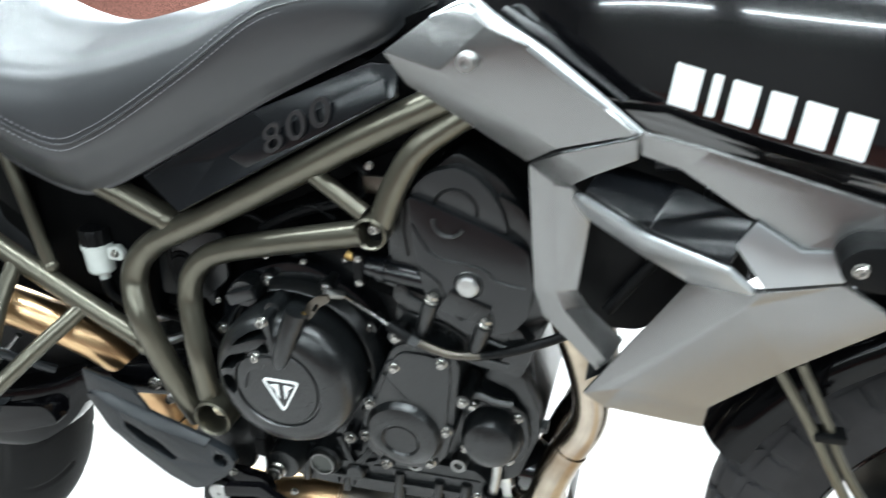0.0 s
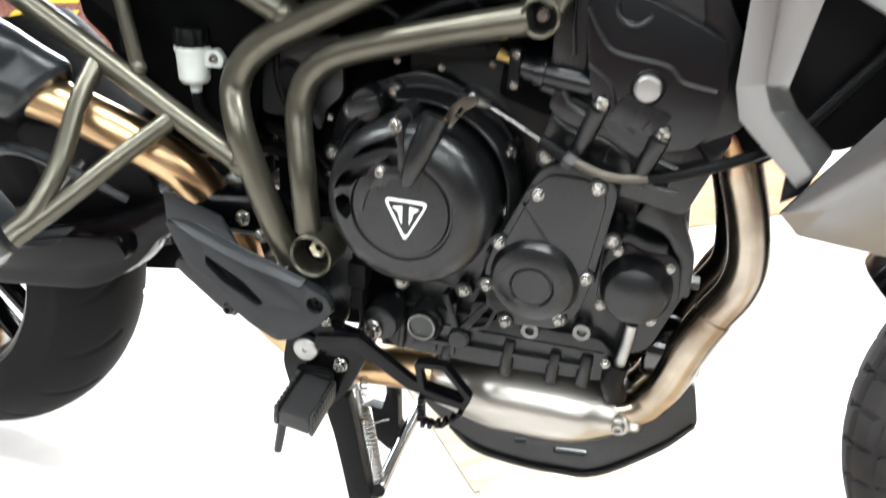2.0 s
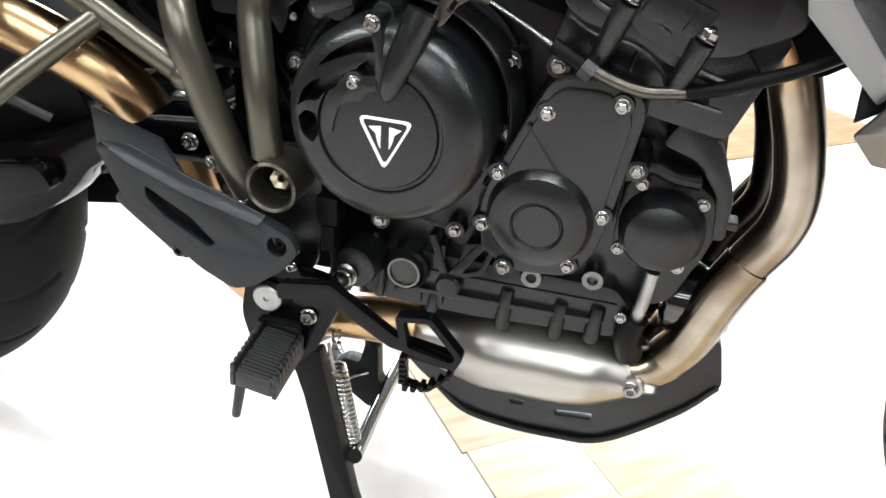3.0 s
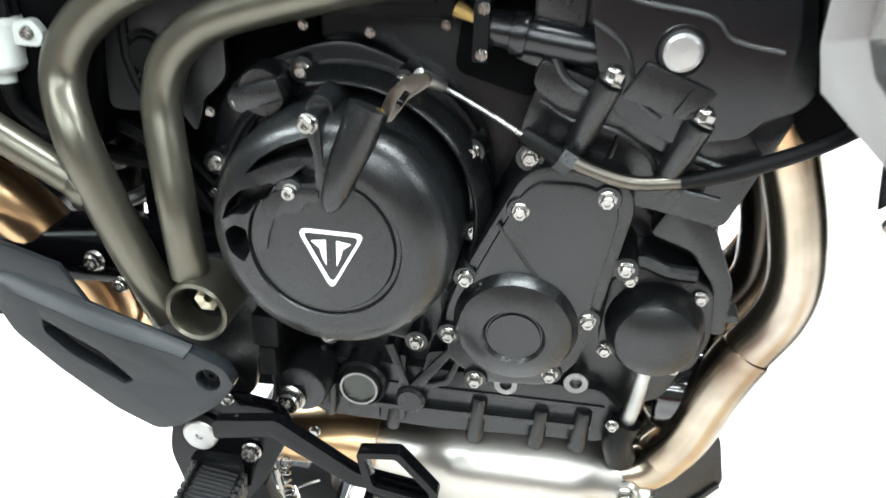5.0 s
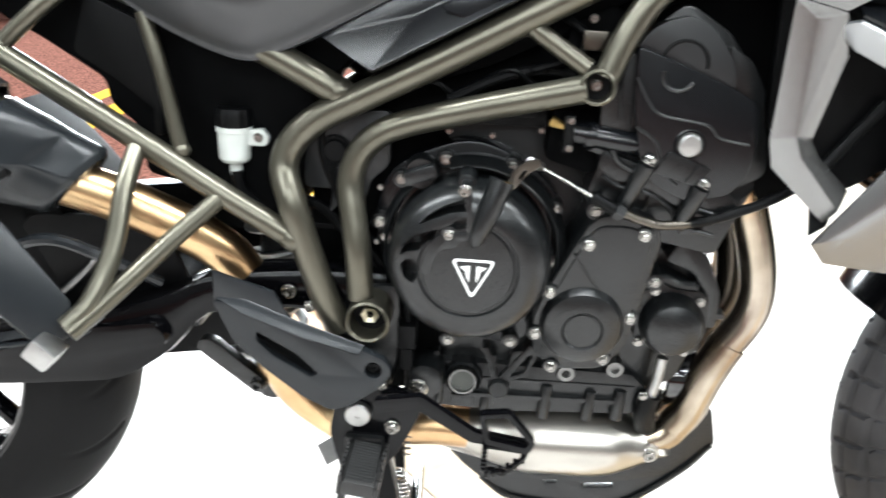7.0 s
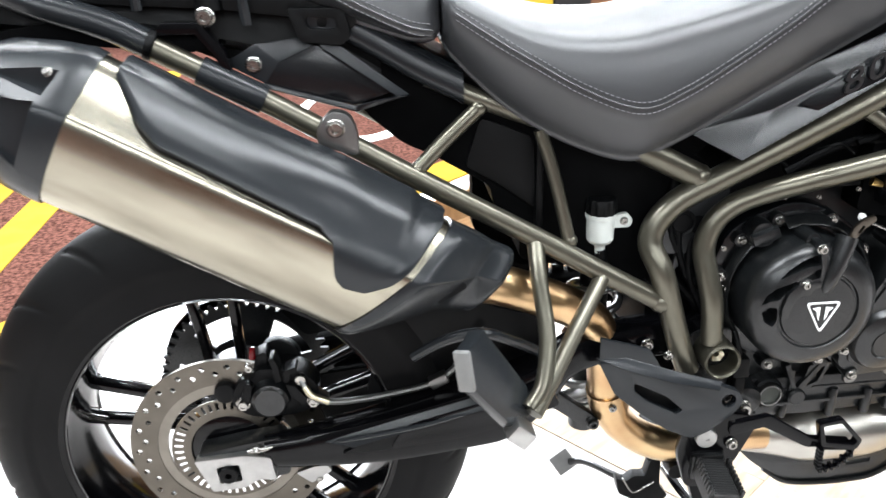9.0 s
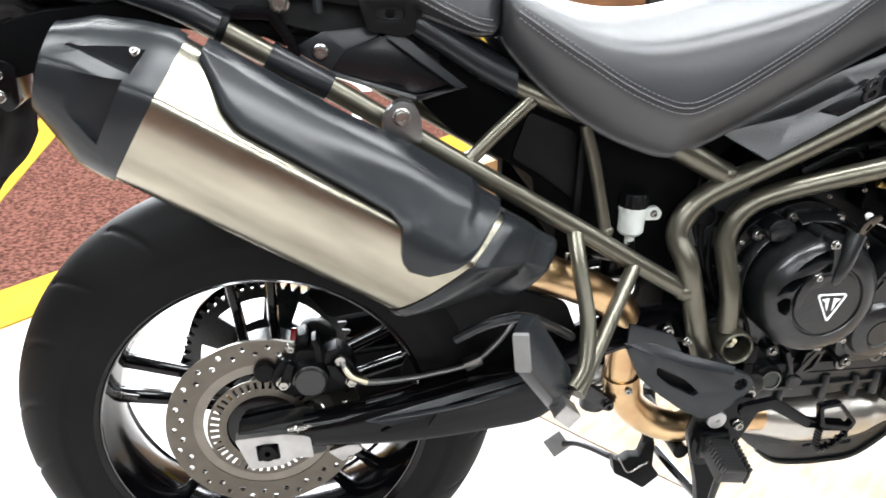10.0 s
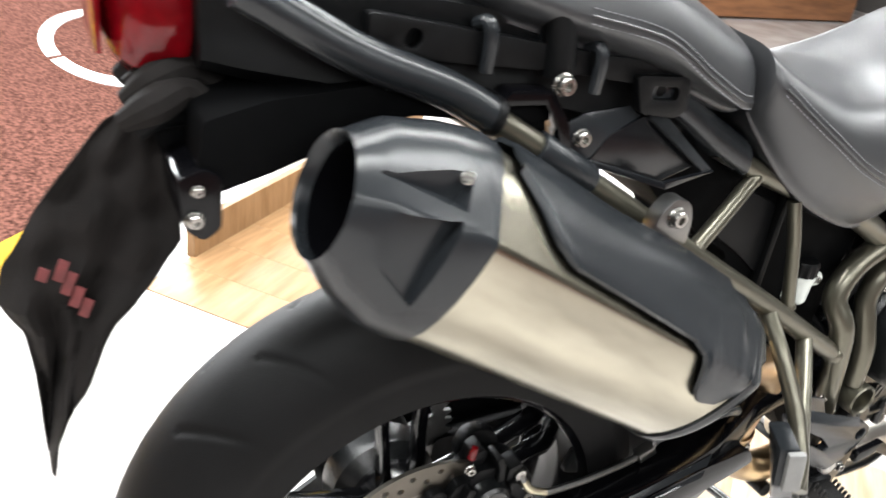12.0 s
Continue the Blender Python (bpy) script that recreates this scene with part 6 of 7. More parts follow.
for k in range(6):
    f = k / 5
    part("tooth", box(-0.0022, 0.0022, -0.006, 0.006, -0.0035, 0.0035, 0.0008, None, Matrix.Translation((0.764 + 0.038 * f, -0.164, 0.2785 + 0.0215 * f * f)), 1), GUARD_BLACK, pedal)
    part("tooth", box(-0.0030, 0.0030, -0.006, 0.006, -0.0020, 0.0020, 0.0008, None, Matrix.Translation((0.761, -0.164, 0.284 + 0.0052 * k)), 1), GUARD_BLACK, pedal)
part("pedal_spring", tube([(0.672 + 0.004 * math.cos(k), -0.10 + 0.004 * math.sin(k), 0.272 - 0.0012 * k) for k in range(20)], 0.001, 6, 3), ZINC, pedal)
# centre stand
stand = part("centre_stand", prism(rounded([(0.618, 0.222), (0.650, 0.236), (0.661, 0.185), (0.667, 0.150), (0.689, 0.046), (0.704, -0.010), (0.672, -0.014), (0.660, 0.036), (0.640, 0.137), (0.632, 0.175)], 0.004), -0.094, -0.078, 0.003), GRAINED, bike, "black centre stand holding the machine")
part("stand_foot", box(0.660, 0.716, -0.112, -0.070, -0.025, -0.007, 0.004), GRAINED, stand)
part("cross_bar", tube([(0.686, -0.084, 0.096), (0.684, -0.070, 0.092), (0.677, 0.020, 0.083), (0.671, 0.120, 0.073)], 0.0085, 14, 5), GLOSS, stand, "glossy dark stand cross bar")
part("far_leg", tube([(0.628, 0.098, 0.225), (0.636, 0.098, 0.170), (0.641, 0.098, 0.110)], 0.011, 12, 5), GRAINED, stand, "dark stand leg")
part("leg_bracket", prism(rounded([(0.576, 0.084), (0.592, 0.074), (0.606, 0.086), (0.626, 0.084), (0.634, 0.118), (0.650, 0.116), (0.652, 0.062), (0.668, 0.040), (0.640, 0.014), (0.612, 0.034), (0.582, 0.052)], 0.005), 0.088, 0.108, 0.004), GRAINED, stand, "dark stand bracket")
part("lift_lever", tube([(0.606, 0.106, 0.070), (0.588, 0.120, 0.063), (0.563, 0.160, 0.055), (0.545, 0.195, 0.042), (0.530, 0.213, 0.028)], [0.0060, 0.0060, 0.0055, 0.0060, 0.0070], 12, 5), CAST, stand, "dark lifting lever")
part("lever_pad", box(-0.019, 0.019, -0.018, 0.018, -0.0045, 0.0045, 0.002, None, Matrix.Translation((0.518, 0.220, 0.024)) @ Euler((radians(62), radians(-38), 0)).to_matrix().to_4x4()), PAD_GREY, stand, "dull grey lever pad")
part("bracket_spring", tube([(0.586, 0.084, 0.086), (0.604, 0.082, 0.058), (0.626, 0.082, 0.068), (0.640, 0.084, 0.074)], 0.0018, 8, 5), ZINC, stand)
part("stand_cross", rod((0.612, -0.07, 0.215), (0.612, 0.07, 0.215), 0.012), GRAINED, stand)
hook = [(0.656 + 0.020 * f + 0.0095 * math.cos(k * 1.05), -0.062 + 0.0095 * math.sin(k * 1.05), 0.195 - 0.108 * f) for k, f in ((k, k / 108) for k in range(109))]
part("stand_spring", tube(hook, 0.0023, 8, 2), ZINC, stand, "bare steel coil spring")
part("spring_eye", tube([(0.650, -0.068, 0.228), (0.652, -0.068, 0.214), (0.656, -0.068, 0.195)], 0.002, 7, 4), ZINC, stand)
part("spring_eye", tube([(0.676, -0.068, 0.087), (0.680, -0.070, 0.074), (0.672, -0.080, 0.062)], 0.002, 7, 4), ZINC, stand)
# passenger pegs
pass_peg = part("passenger_peg", facets([(0.294, -0.280, 0.556), (0.312, -0.244, 0.560), (0.362, -0.234, 0.480), (0.368, -0.240, 0.452), (0.350, -0.262, 0.436), (0.296, -0.286, 0.512)], [(0, 1, 2, 5), (2, 3, 4, 5)], 0.020, 0.004), SATIN, bike, "folded matte grey passenger foot peg")
part("rubber_pad", box(-0.009, 0.009, -0.004, 0.004, -0.023, 0.023, 0.003, None, Matrix.Translation((0.287, -0.284, 0.534)) @ Euler((0, radians(-8), radians(-25))).to_matrix().to_4x4()), PAD_GREY, pass_peg, "grey rubber end pad")
part("hinge_block", box(-0.010, 0.016, -0.014, 0.014, -0.011, 0.011, 0.003, None, Matrix.Translation((0.346, -0.264, 0.444)) @ Euler((0, radians(40), 0)).to_matrix().to_4x4()), ALLOY, pass_peg, "bare alloy hinge block")
part("side_loop", tube([(0.24, -0.15, 0.478), (0.275, -0.165, 0.505), (0.318, -0.17, 0.515), (0.36, -0.15, 0.49), (0.40, -0.12, 0.455)], 0.0065, 10, 5), SATIN, bike, "thin black hose loop")

# --- skid plate ---
skid = prism(rounded([(0.72, 0.208), (0.775, 0.180), (0.80, 0.162), (0.93, 0.162), (1.036, 0.258), (1.026, 0.300), (1.014, 0.300), (1.016, 0.268), (0.925, 0.178), (0.81, 0.176), (0.73, 0.220)], 0.004), 0.022, 0.085, 0.003)
skid_part = part("skid_plate", skid, CAST, bike, "black engine skid plate")
part("skid_cheek", prism(rounded([(0.740, 0.196), (0.790, 0.157), (0.828, 0.150), (0.886, 0.149), (0.933, 0.156), (0.952, 0.165), (1.005, 0.212), (1.042, 0.255), (1.031, 0.305), (1.017, 0.308), (0.985, 0.275), (0.945, 0.232), (0.860, 0.212), (0.825, 0.200), (0.811, 0.190), (0.774, 0.210), (0.730, 0.232), (0.715, 0.222)], 0.008), -0.036, -0.024, 0.004, [rounded([(0.840, 0.184), (0.856, 0.1858), (0.856, 0.1796), (0.842, 0.1785)], 0.0015), rounded([(0.888, 0.1835), (0.927, 0.1885), (0.927, 0.1800), (0.890, 0.1760)], 0.0015)]), CAST, skid_part, "bent black side lip")
part("skid_lip", tube([(0.760, -0.034, 0.180), (0.792, -0.038, 0.158), (0.835, -0.039, 0.151), (0.890, -0.039, 0.151), (0.942, -0.039, 0.161), (1.005, -0.038, 0.213), (1.038, -0.036, 0.254)], 0.0032, 8, 5), CAST, skid_part)

# --- front wheel, mudguard, fork ---
FX, FZ = 1.524, 0.307
front = cast_wheel("front_wheel", FX, FZ, 0.332, 0.243, 0.110, 46, 60, "black block-tread tyre, greyed as if lit, on a black front wheel", LIT_RUBBER)
part("mudguard", shell(skin([[(FX + (r + 0.004) * math.cos(radians(a)), y, FZ + r * math.sin(radians(a))) for y, r in ((-0.072, 0.330), (-0.070, 0.354), (-0.045, 0.372), (0, 0.380), (0.045, 0.372), (0.070, 0.354), (0.072, 0.330))] for a in (157, 154, 148, 134, 112, 90, 70, 50)], 4, 3, closed=False), 0.004), GUARD_BLACK, bike, "gloss black front mudguard")
for s in (-1, 1):
    fork = part("fork_leg", rod((FX - 0.02, s * 0.100, FZ), (FX - 0.245, s * 0.100, FZ + 0.52), 0.030, 0.030, 28, 0.004), CAST, bike, "black front fork leg")
    part("fork_tube", rod((FX - 0.225, s * 0.100, FZ + 0.46), (FX - 0.33, s * 0.100, FZ + 0.72), 0.0215, 0.0215, 24), ZINC, fork)
    fdisc = part("front_brake_disc", drilled(FX, FZ, 0.112, 0.154, (0.122, 0.135, 0.147), 16, s * 0.072 - 0.0025, s * 0.072 + 0.0025, 0.004), DISC, bike, "drilled front brake disc")
    part("front_caliper", prism(smooth_ring([(FX - 0.17, FZ + 0.05), (FX - 0.13, FZ + 0.11), (FX - 0.09, FZ + 0.10), (FX - 0.10, FZ + 0.02), (FX - 0.15, FZ + 0.0)], 3), s * 0.105, s * 0.055, 0.006), CAST, bike, "black front brake caliper")
for pts in ([(1.222, -0.120, 0.600), (1.262, -0.120, 0.535), (1.292, -0.12, 0.480), (1.325, -0.118, 0.425), (1.37, -0.11, 0.38)], [(1.246, -0.118, 0.598), (1.276, -0.117, 0.540), (1.300, -0.117, 0.488), (1.335, -0.116, 0.440), (1.40, -0.11, 0.40)]):
    part("brake_line", tube(pts, 0.0052, 10, 5), FRAME, bike, "olive brake line")
part("line_clip", box(1.268, 1.296, -0.128, -0.108, 0.520, 0.528, 0.002), GRAINED, bike)
# radiator between the front cowls
rad = part("radiator", box(1.150, 1.190, -0.125, 0.17, 0.585, 0.80, 0.004, None), GRAINED, bike, "dark radiator core")
for k in range(20):
    part("fin", box(1.146, 1.150, -0.122, 0.168, 0.590 + 0.0105 * k, 0.5925 + 0.0105 * k, 0), CAST, rad)


# --- tank, cowls, side panel ---
tank_sections = []
for x, zl, zh, w, top in ((0.90, 0.840, 0.925, 0.085, 0.935), (0.95, 0.838, 0.945, 0.120, 0.975), (1.02, 0.832, 0.960, 0.148, 1.010), (1.10, 0.815, 0.965, 0.165, 1.040), (1.20, 0.792, 0.955, 0.178, 1.050), (1.30, 0.772, 0.940, 0.180, 1.040), (1.38, 0.765, 0.920, 0.165, 1.010)):
    half = [(x, -w * 0.80, zl - 0.02), (x, -w * 0.97, zl + 0.01), (x, -w, zl + (zh - zl) * 0.28), (x, -w * 0.875, zh - 0.01), (x, -w * 0.66, zh + (top - zh) * 0.62), (x, -w * 0.35, top - 0.008)]
    tank_sections.append(half + [(x, 0, top)] + [(a, -b, c) for a, b, c in reversed(half)])
tank = part("fuel_tank", skin(tank_sections, 5, 4), GLOSS, bike, "gloss black fuel tank", 60)


hull = bmesh.new()
hull.from_mesh(tank.data)
HULL = BVHTree.FromBMesh(hull)
hull.free()


# plain slanted white blocks stand for the lettering
def slab_decal(u0, u1, v0, v1):
    """A slanted white bar laid on the tank: u along the lettering, v up, both in metres."""
    bm = bmesh.new()
    rows = []
    for i in range(7):
        u = u0 + (u1 - u0) * i / 6
        row = []
        for k in range(5):
            v = v0 + (v1 - v0) * k / 4
            x, z = 1.107 + u * 0.957 + v * 0.14, 0.845 - u * 0.222 + v * 0.98
            hit = HULL.ray_cast(Vector((x, -0.5, z)), Vector((0, 1, 0)))[0]
            row.append(bm.verts.new((x, (hit.y if hit else -0.17) - 0.0015, z)))
        rows.append(row)
    for a, b in zip(rows, rows[1:]):
        for k in range(4):
            bm.faces.new((a[k], b[k], b[k + 1], a[k + 1]))
    shell(bm, 0.001)
    part("decal_bar", bm, WHITE, tank, "plain white slanted decal bar")


at = 0.0
for w in (0.024, 0.010, 0.023, 0.021, 0.024, 0.024):
    slab_decal(at + 0.001, at + w - 0.002, 0.001, 0.0325)
    at += w + 0.0048
part("tank_trim", tube([(0.978, -0.160, 0.912), (1.02, -0.172, 0.888), (1.078, -0.184, 0.850)], [0.003, 0.005, 0.003], 8, 5), PANEL_BLACK, tank)

# front part of the silver cowl: a folded panel below the tank
cowl_a = facets([(0.874, -0.150, 0.874), (0.912, -0.150, 0.900), (0.948, -0.150, 0.913), (1.006, -0.174, 0.884), (1.093, -0.216, 0.836), (1.001, -0.157, 0.789), (0.893, -0.146, 0.847), (0.925, -0.160, 0.862), (1.030, -0.184, 0.811), (0.968, -0.170, 0.898)],
                [(0, 1, 7), (1, 2, 9, 7), (0, 7, 6), (9, 3, 4, 8, 7), (2, 3, 9), (6, 7, 8, 5)], 0.005, 0.002, 8)
cowl = part("side_cowl", cowl_a, SILVER, bike, "satin silver side cowl panel")
part("cowl_edge", tube([(0.915, -0.150, 0.902), (0.948, -0.151, 0.914), (0.968, -0.158, 0.903), (1.006, -0.176, 0.885), (1.050, -0.197, 0.860), (1.093, -0.217, 0.836)], [0.002, 0.0045, 0.006, 0.006, 0.005, 0.002], 10, 5), SILVER_EDGE, cowl, "bright silver edge")
bolt(cowl, 0.951, -0.171, 0.872, 0.0095, "cap", mat=ALLOY)
# radiator shroud: a frame of folded silver faces round a dark opening
TOP = [(1.001, -0.150, 0.786), (1.031, -0.181, 0.8075), (1.092, -0.212, 0.834)]
INNER_TOP = [(1.040, -0.168, 0.776), (1.060, -0.182, 0.792), (1.093, -0.202, 0.814)]
rear_rim = facets([TOP[0], (1.005, -0.134, 0.655), (1.013, -0.130, 0.628), (1.068, -0.138, 0.578), (1.086, -0.128, 0.606), (1.052, -0.128, 0.638), (1.043, -0.130, 0.656), (1.054, -0.148, 0.736), INNER_TOP[0], (1.022, -0.146, 0.770), (1.024, -0.142, 0.660), (1.032, -0.140, 0.640), (1.076, -0.142, 0.590)],
                  [(0, 1, 10, 9), (1, 2, 11, 10), (2, 3, 12, 11), (9, 10, 6, 7, 8), (10, 11, 5, 6), (11, 12, 4, 5), (0, 9, 8)], 0.006, 0.002, 8)
shroud = part("radiator_shroud", rear_rim, SILVER, bike, "satin silver radiator shroud with an open middle")
part("shroud_top", facets([*TOP, INNER_TOP[2], INNER_TOP[1], INNER_TOP[0]], [(0, 1, 4, 5), (1, 2, 3, 4)], 0.006, 0.002, 8), SILVER, shroud)
part("shroud_wing", facets([TOP[2], (1.142, -0.205, 0.822), (1.270, -0.212, 0.790), (1.300, -0.216, 0.760), (1.241, -0.216, 0.756), (1.214, -0.212, 0.752), (1.180, -0.205, 0.770), (1.123, -0.200, 0.804), INNER_TOP[2]], [(0, 1, 7, 8), (1, 2, 5, 6, 7), (2, 3, 4, 5)], 0.006, 0.002, 8), SILVER, shroud)
BAR = [(1.037, -0.158, 0.764), (1.050, -0.174, 0.769), (1.104, -0.190, 0.746), (1.168, -0.206, 0.732), (1.192, -0.212, 0.714), (1.142, -0.166, 0.697), (1.100, -0.172, 0.722), (1.055, -0.160, 0.744)]
part("shroud_bar", facets(BAR, [(0, 1, 7), (1, 2, 6, 7), (2, 3, 4, 5, 6)], 0.006, 0.0025, 8), SILVER_EDGE, shroud, "bright silver cross bar")
part("bar_top", facets([BAR[1], BAR[2], BAR[3], (1.180, -0.205, 0.768), (1.123, -0.150, 0.772), (1.060, -0.125, 0.778)], [(0, 1, 4, 5), (1, 2, 3, 4)], 0.004, 0.0015, 8), PANEL_BLACK, shroud, "semi-gloss black upper face of the bar")
part("shroud_lower", facets([(1.056, -0.150, 0.559), (1.074, -0.138, 0.538), (1.168, -0.134, 0.528), (1.170, -0.146, 0.560), (1.224, -0.190, 0.640), (1.290, -0.212, 0.704), (1.246, -0.212, 0.732), (1.192, -0.213, 0.719), (1.142, -0.166, 0.697), (1.090, -0.144, 0.566), (1.184, -0.204, 0.700)],
                             [(0, 1, 9), (1, 2, 3, 9), (0, 9, 10, 8), (9, 3, 4, 10), (4, 5, 6, 10), (10, 6, 7), (10, 7, 8)], 0.006, 0.002, 6), SILVER, shroud)
part("shroud_trim", facets([(1.168, -0.210, 0.750), (1.180, -0.212, 0.772), (1.214, -0.218, 0.754), (1.242, -0.220, 0.757), (1.246, -0.220, 0.733), (1.192, -0.218, 0.720)], [(0, 1, 2, 5), (2, 3, 4, 5)], 0.006, 0.002, 8), SILVER_EDGE, shroud, "bright silver trim piece")
part("shroud_toe", facets([(1.058, -0.120, 0.590), (1.086, -0.120, 0.606), (1.075, -0.130, 0.570), (1.056, -0.140, 0.562)], [(0, 1, 2, 3)], 0.006, 0.002, 8), GRAINED, shroud)
lining = prism(rounded([(1.005, 0.79), (1.09, 0.825), (1.26, 0.79), (1.24, 0.70), (1.10, 0.60), (1.065, 0.60), (1.012, 0.66)], 0.01), -0.100, -0.090, 0.002)
part("shroud_lining", lining, GRAINED, shroud, "black inner lining")
part("lining_rib", rod((1.070, -0.110, 0.625), (1.115, -0.110, 0.690), 0.006, 0.006, 12), GRAINED, shroud)
part("lining_rib", rod((1.105, -0.150, 0.790), (1.150, -0.165, 0.800), 0.006, 0.006, 12), SATIN, shroud)
lamp_pod = part("indicator_stalk", prism(rounded([(1.232, 0.760), (1.245, 0.774), (1.270, 0.776), (1.300, 0.770), (1.300, 0.740), (1.260, 0.740), (1.240, 0.744)], 0.008), -0.246, -0.216, 0.004), GRAINED, bike, "black indicator stalk")
bolt(lamp_pod, 1.248, -0.246, 0.757, 0.006, "cap")
part("indicator_body", rod((1.285, -0.235, 0.748), (1.33, -0.285, 0.72), 0.024, 0.030, 20, 0.006), GRAINED, lamp_pod)
# the same shroud on the far side, seen through gaps and in reflections
part("far_cowl", mirrored(prism(rounded([(0.88, 0.875), (0.95, 0.91), (1.09, 0.83), (1.27, 0.79), (1.28, 0.70), (1.16, 0.56), (1.06, 0.57), (1.0, 0.67), (1.0, 0.79)], 0.01), -0.20, -0.18, 0.004)), SILVER, bike)

# side panel with the raised number
side_panel = part("side_panel", facets([(0.572, -0.106, 0.722), (0.626, -0.130, 0.694), (0.872, -0.127, 0.828), (0.872, -0.112, 0.853), (0.842, -0.108, 0.853), (0.715, -0.106, 0.800), (0.668, -0.108, 0.748), (0.735, -0.113, 0.782), (0.850, -0.116, 0.838)],
                                       [(0, 1, 6), (1, 2, 8, 7, 6), (2, 3, 8), (3, 4, 8), (4, 5, 7, 8), (5, 0, 6, 7)], 0.006, 0.002, 6), PANEL_BLACK, bike, "semi-gloss black side panel with a raised number")
part("panel_fold", facets([(0.690, -0.121, 0.756), (0.715, -0.125, 0.745), (0.865, -0.129, 0.826), (0.860, -0.122, 0.843), (0.735, -0.123, 0.782)], [(0, 1, 2, 3, 4)], 0.003, 0.001), PANEL_BLACK, side_panel)
shear = Matrix(((1.45, 0.45, 0, 0), (0, 1, 0, 0), (0, 0, 1, 0), (0, 0, 0, 1)))
for k, digit in enumerate("800"):
    glyph = text_mesh(digit, 0.036, 0.0016)
    bmesh.ops.remove_doubles(glyph, verts=glyph.verts, dist=0.00002)
    bmesh.ops.transform(glyph, matrix=Matrix.Translation((0.772, -0.1275, 0.794)) @ Euler((radians(90), radians(-28), 0)).to_matrix().to_4x4() @ shear @ Matrix.Translation(((k - 1) * 0.0205, 0, 0)), verts=glyph.verts)
    part("digit", glyph, TEXT_GREY, side_panel, "raised dark grey number")

# --- seats ---
def seat_ring(x, zl, wl, zs, ws, zt, crown):
    half = [(x, -wl * 0.80, zl - 0.004), (x, -wl, zl + 0.004), (x, -(wl * 0.45 + ws * 0.55) - 0.004, (zl + zs) / 2), (x, -ws, zs), (x, -ws * 0.86, zs + (zt - zs) * crown), (x, -ws * 0.45, zt - 0.006)]
    return half + [(x, 0, zt)] + [(a, -b, c) for a, b, c in reversed(half)]


SEAT_ROWS = [(0.288, 0.836, 0.098, 0.878, 0.118, 0.912, 0.62), (0.300, 0.818, 0.104, 0.868, 0.126, 0.902, 0.62), (0.340, 0.778, 0.110, 0.842, 0.134, 0.884, 0.62), (0.385, 0.744, 0.112, 0.815, 0.140, 0.868, 0.62), (0.440, 0.715, 0.114, 0.784, 0.142, 0.858, 0.66),
             (0.500, 0.697, 0.114, 0.763, 0.142, 0.858, 0.70), (0.545, 0.712, 0.114, 0.776, 0.140, 0.866, 0.70), (0.600, 0.740, 0.112, 0.806, 0.136, 0.880, 0.66), (0.670, 0.778, 0.108, 0.850, 0.130, 0.900, 0.62), (0.740, 0.816, 0.104, 0.896, 0.118, 0.922, 0.62), (0.800, 0.845, 0.096, 0.910, 0.106, 0.935, 0.62), (0.846, 0.866, 0.082, 0.905, 0.088, 0.932, 0.62), (0.862, 0.880, 0.060, 0.904, 0.066, 0.925, 0.62)]
seat = part("rider_seat", skin([seat_ring(*r) for r in SEAT_ROWS], 5, 4), SEAT, bike, "dark grey vinyl rider seat with twin stitching", 60)
PASS_ROWS = [(-0.060, 0.935, 0.060, 0.955, 0.075, 0.985, 0.6), (-0.02, 0.920, 0.090, 0.950, 0.105, 0.995, 0.6), (0.06, 0.900, 0.100, 0.928, 0.120, 0.990, 0.6), (0.14, 0.880, 0.104, 0.912, 0.124, 0.972, 0.6), (0.20, 0.858, 0.104, 0.880, 0.124, 0.950, 0.6), (0.25, 0.840, 0.102, 0.856, 0.120, 0.928, 0.6), (0.276, 0.838, 0.098, 0.850, 0.112, 0.916, 0.6), (0.286, 0.846, 0.090, 0.856, 0.100, 0.905, 0.6)]
pass_seat = part("passenger_seat", skin([seat_ring(*r) for r in PASS_ROWS], 5, 4), SEAT, bike, "dark grey vinyl passenger seat with twin stitching", 60)


def stitching(rows, owner, lift):
    """Two rows of short stitches and the seam between them, along a seat's edge."""
    line = catmull([(r[0], -r[4] - 0.0005, r[3]) for r in rows], 40)
    bm = bmesh.new()
    for dz, step in ((0.0062, 0), (-0.0062, 0)):
        last, k = None, 0
        for p in line:
            q = Vector((p[0], p[1] + (0.001 if dz > 0 else -0.0002), p[2] + dz))
            if last is None:
                last = q
            elif (q - last).length > 0.0052:
                d = (q - last).normalized()
                rod(last + d * 0.0007, last + d * 0.0045, 0.00058, 0.00058, 5, 0, bm)
                last = q
    part("stitching", bm, THREAD, owner, "pale grey twin stitching")
    part("seam", tube([tuple(p) for p in line[::20]], 0.0012, 6, 4), SEAT, owner)


stitching(SEAT_ROWS[1:-2], seat, 0)
stitching(PASS_ROWS[2:-1], pass_seat, 0)


# --- tail: rack, grab rail, mudguard, lamp ---
tail = part("tail_unit", skin([[(x, -w, z0), (x, -w * 1.08, (z0 + z1) / 2), (x, -w * 0.9, z1), (x, w * 0.9, z1), (x, w * 1.08, (z0 + z1) / 2), (x, w, z0)] for x, w, z0, z1 in ((-0.232, 0.058, 0.868, 0.935), (-0.19, 0.075, 0.862, 0.945), (-0.10, 0.085, 0.850, 0.945), (0.02, 0.085, 0.842, 0.930), (0.14, 0.082, 0.815, 0.895), (0.22, 0.080, 0.775, 0.84))], 3, 3), GRAINED, bike, "black plastic tail unit")
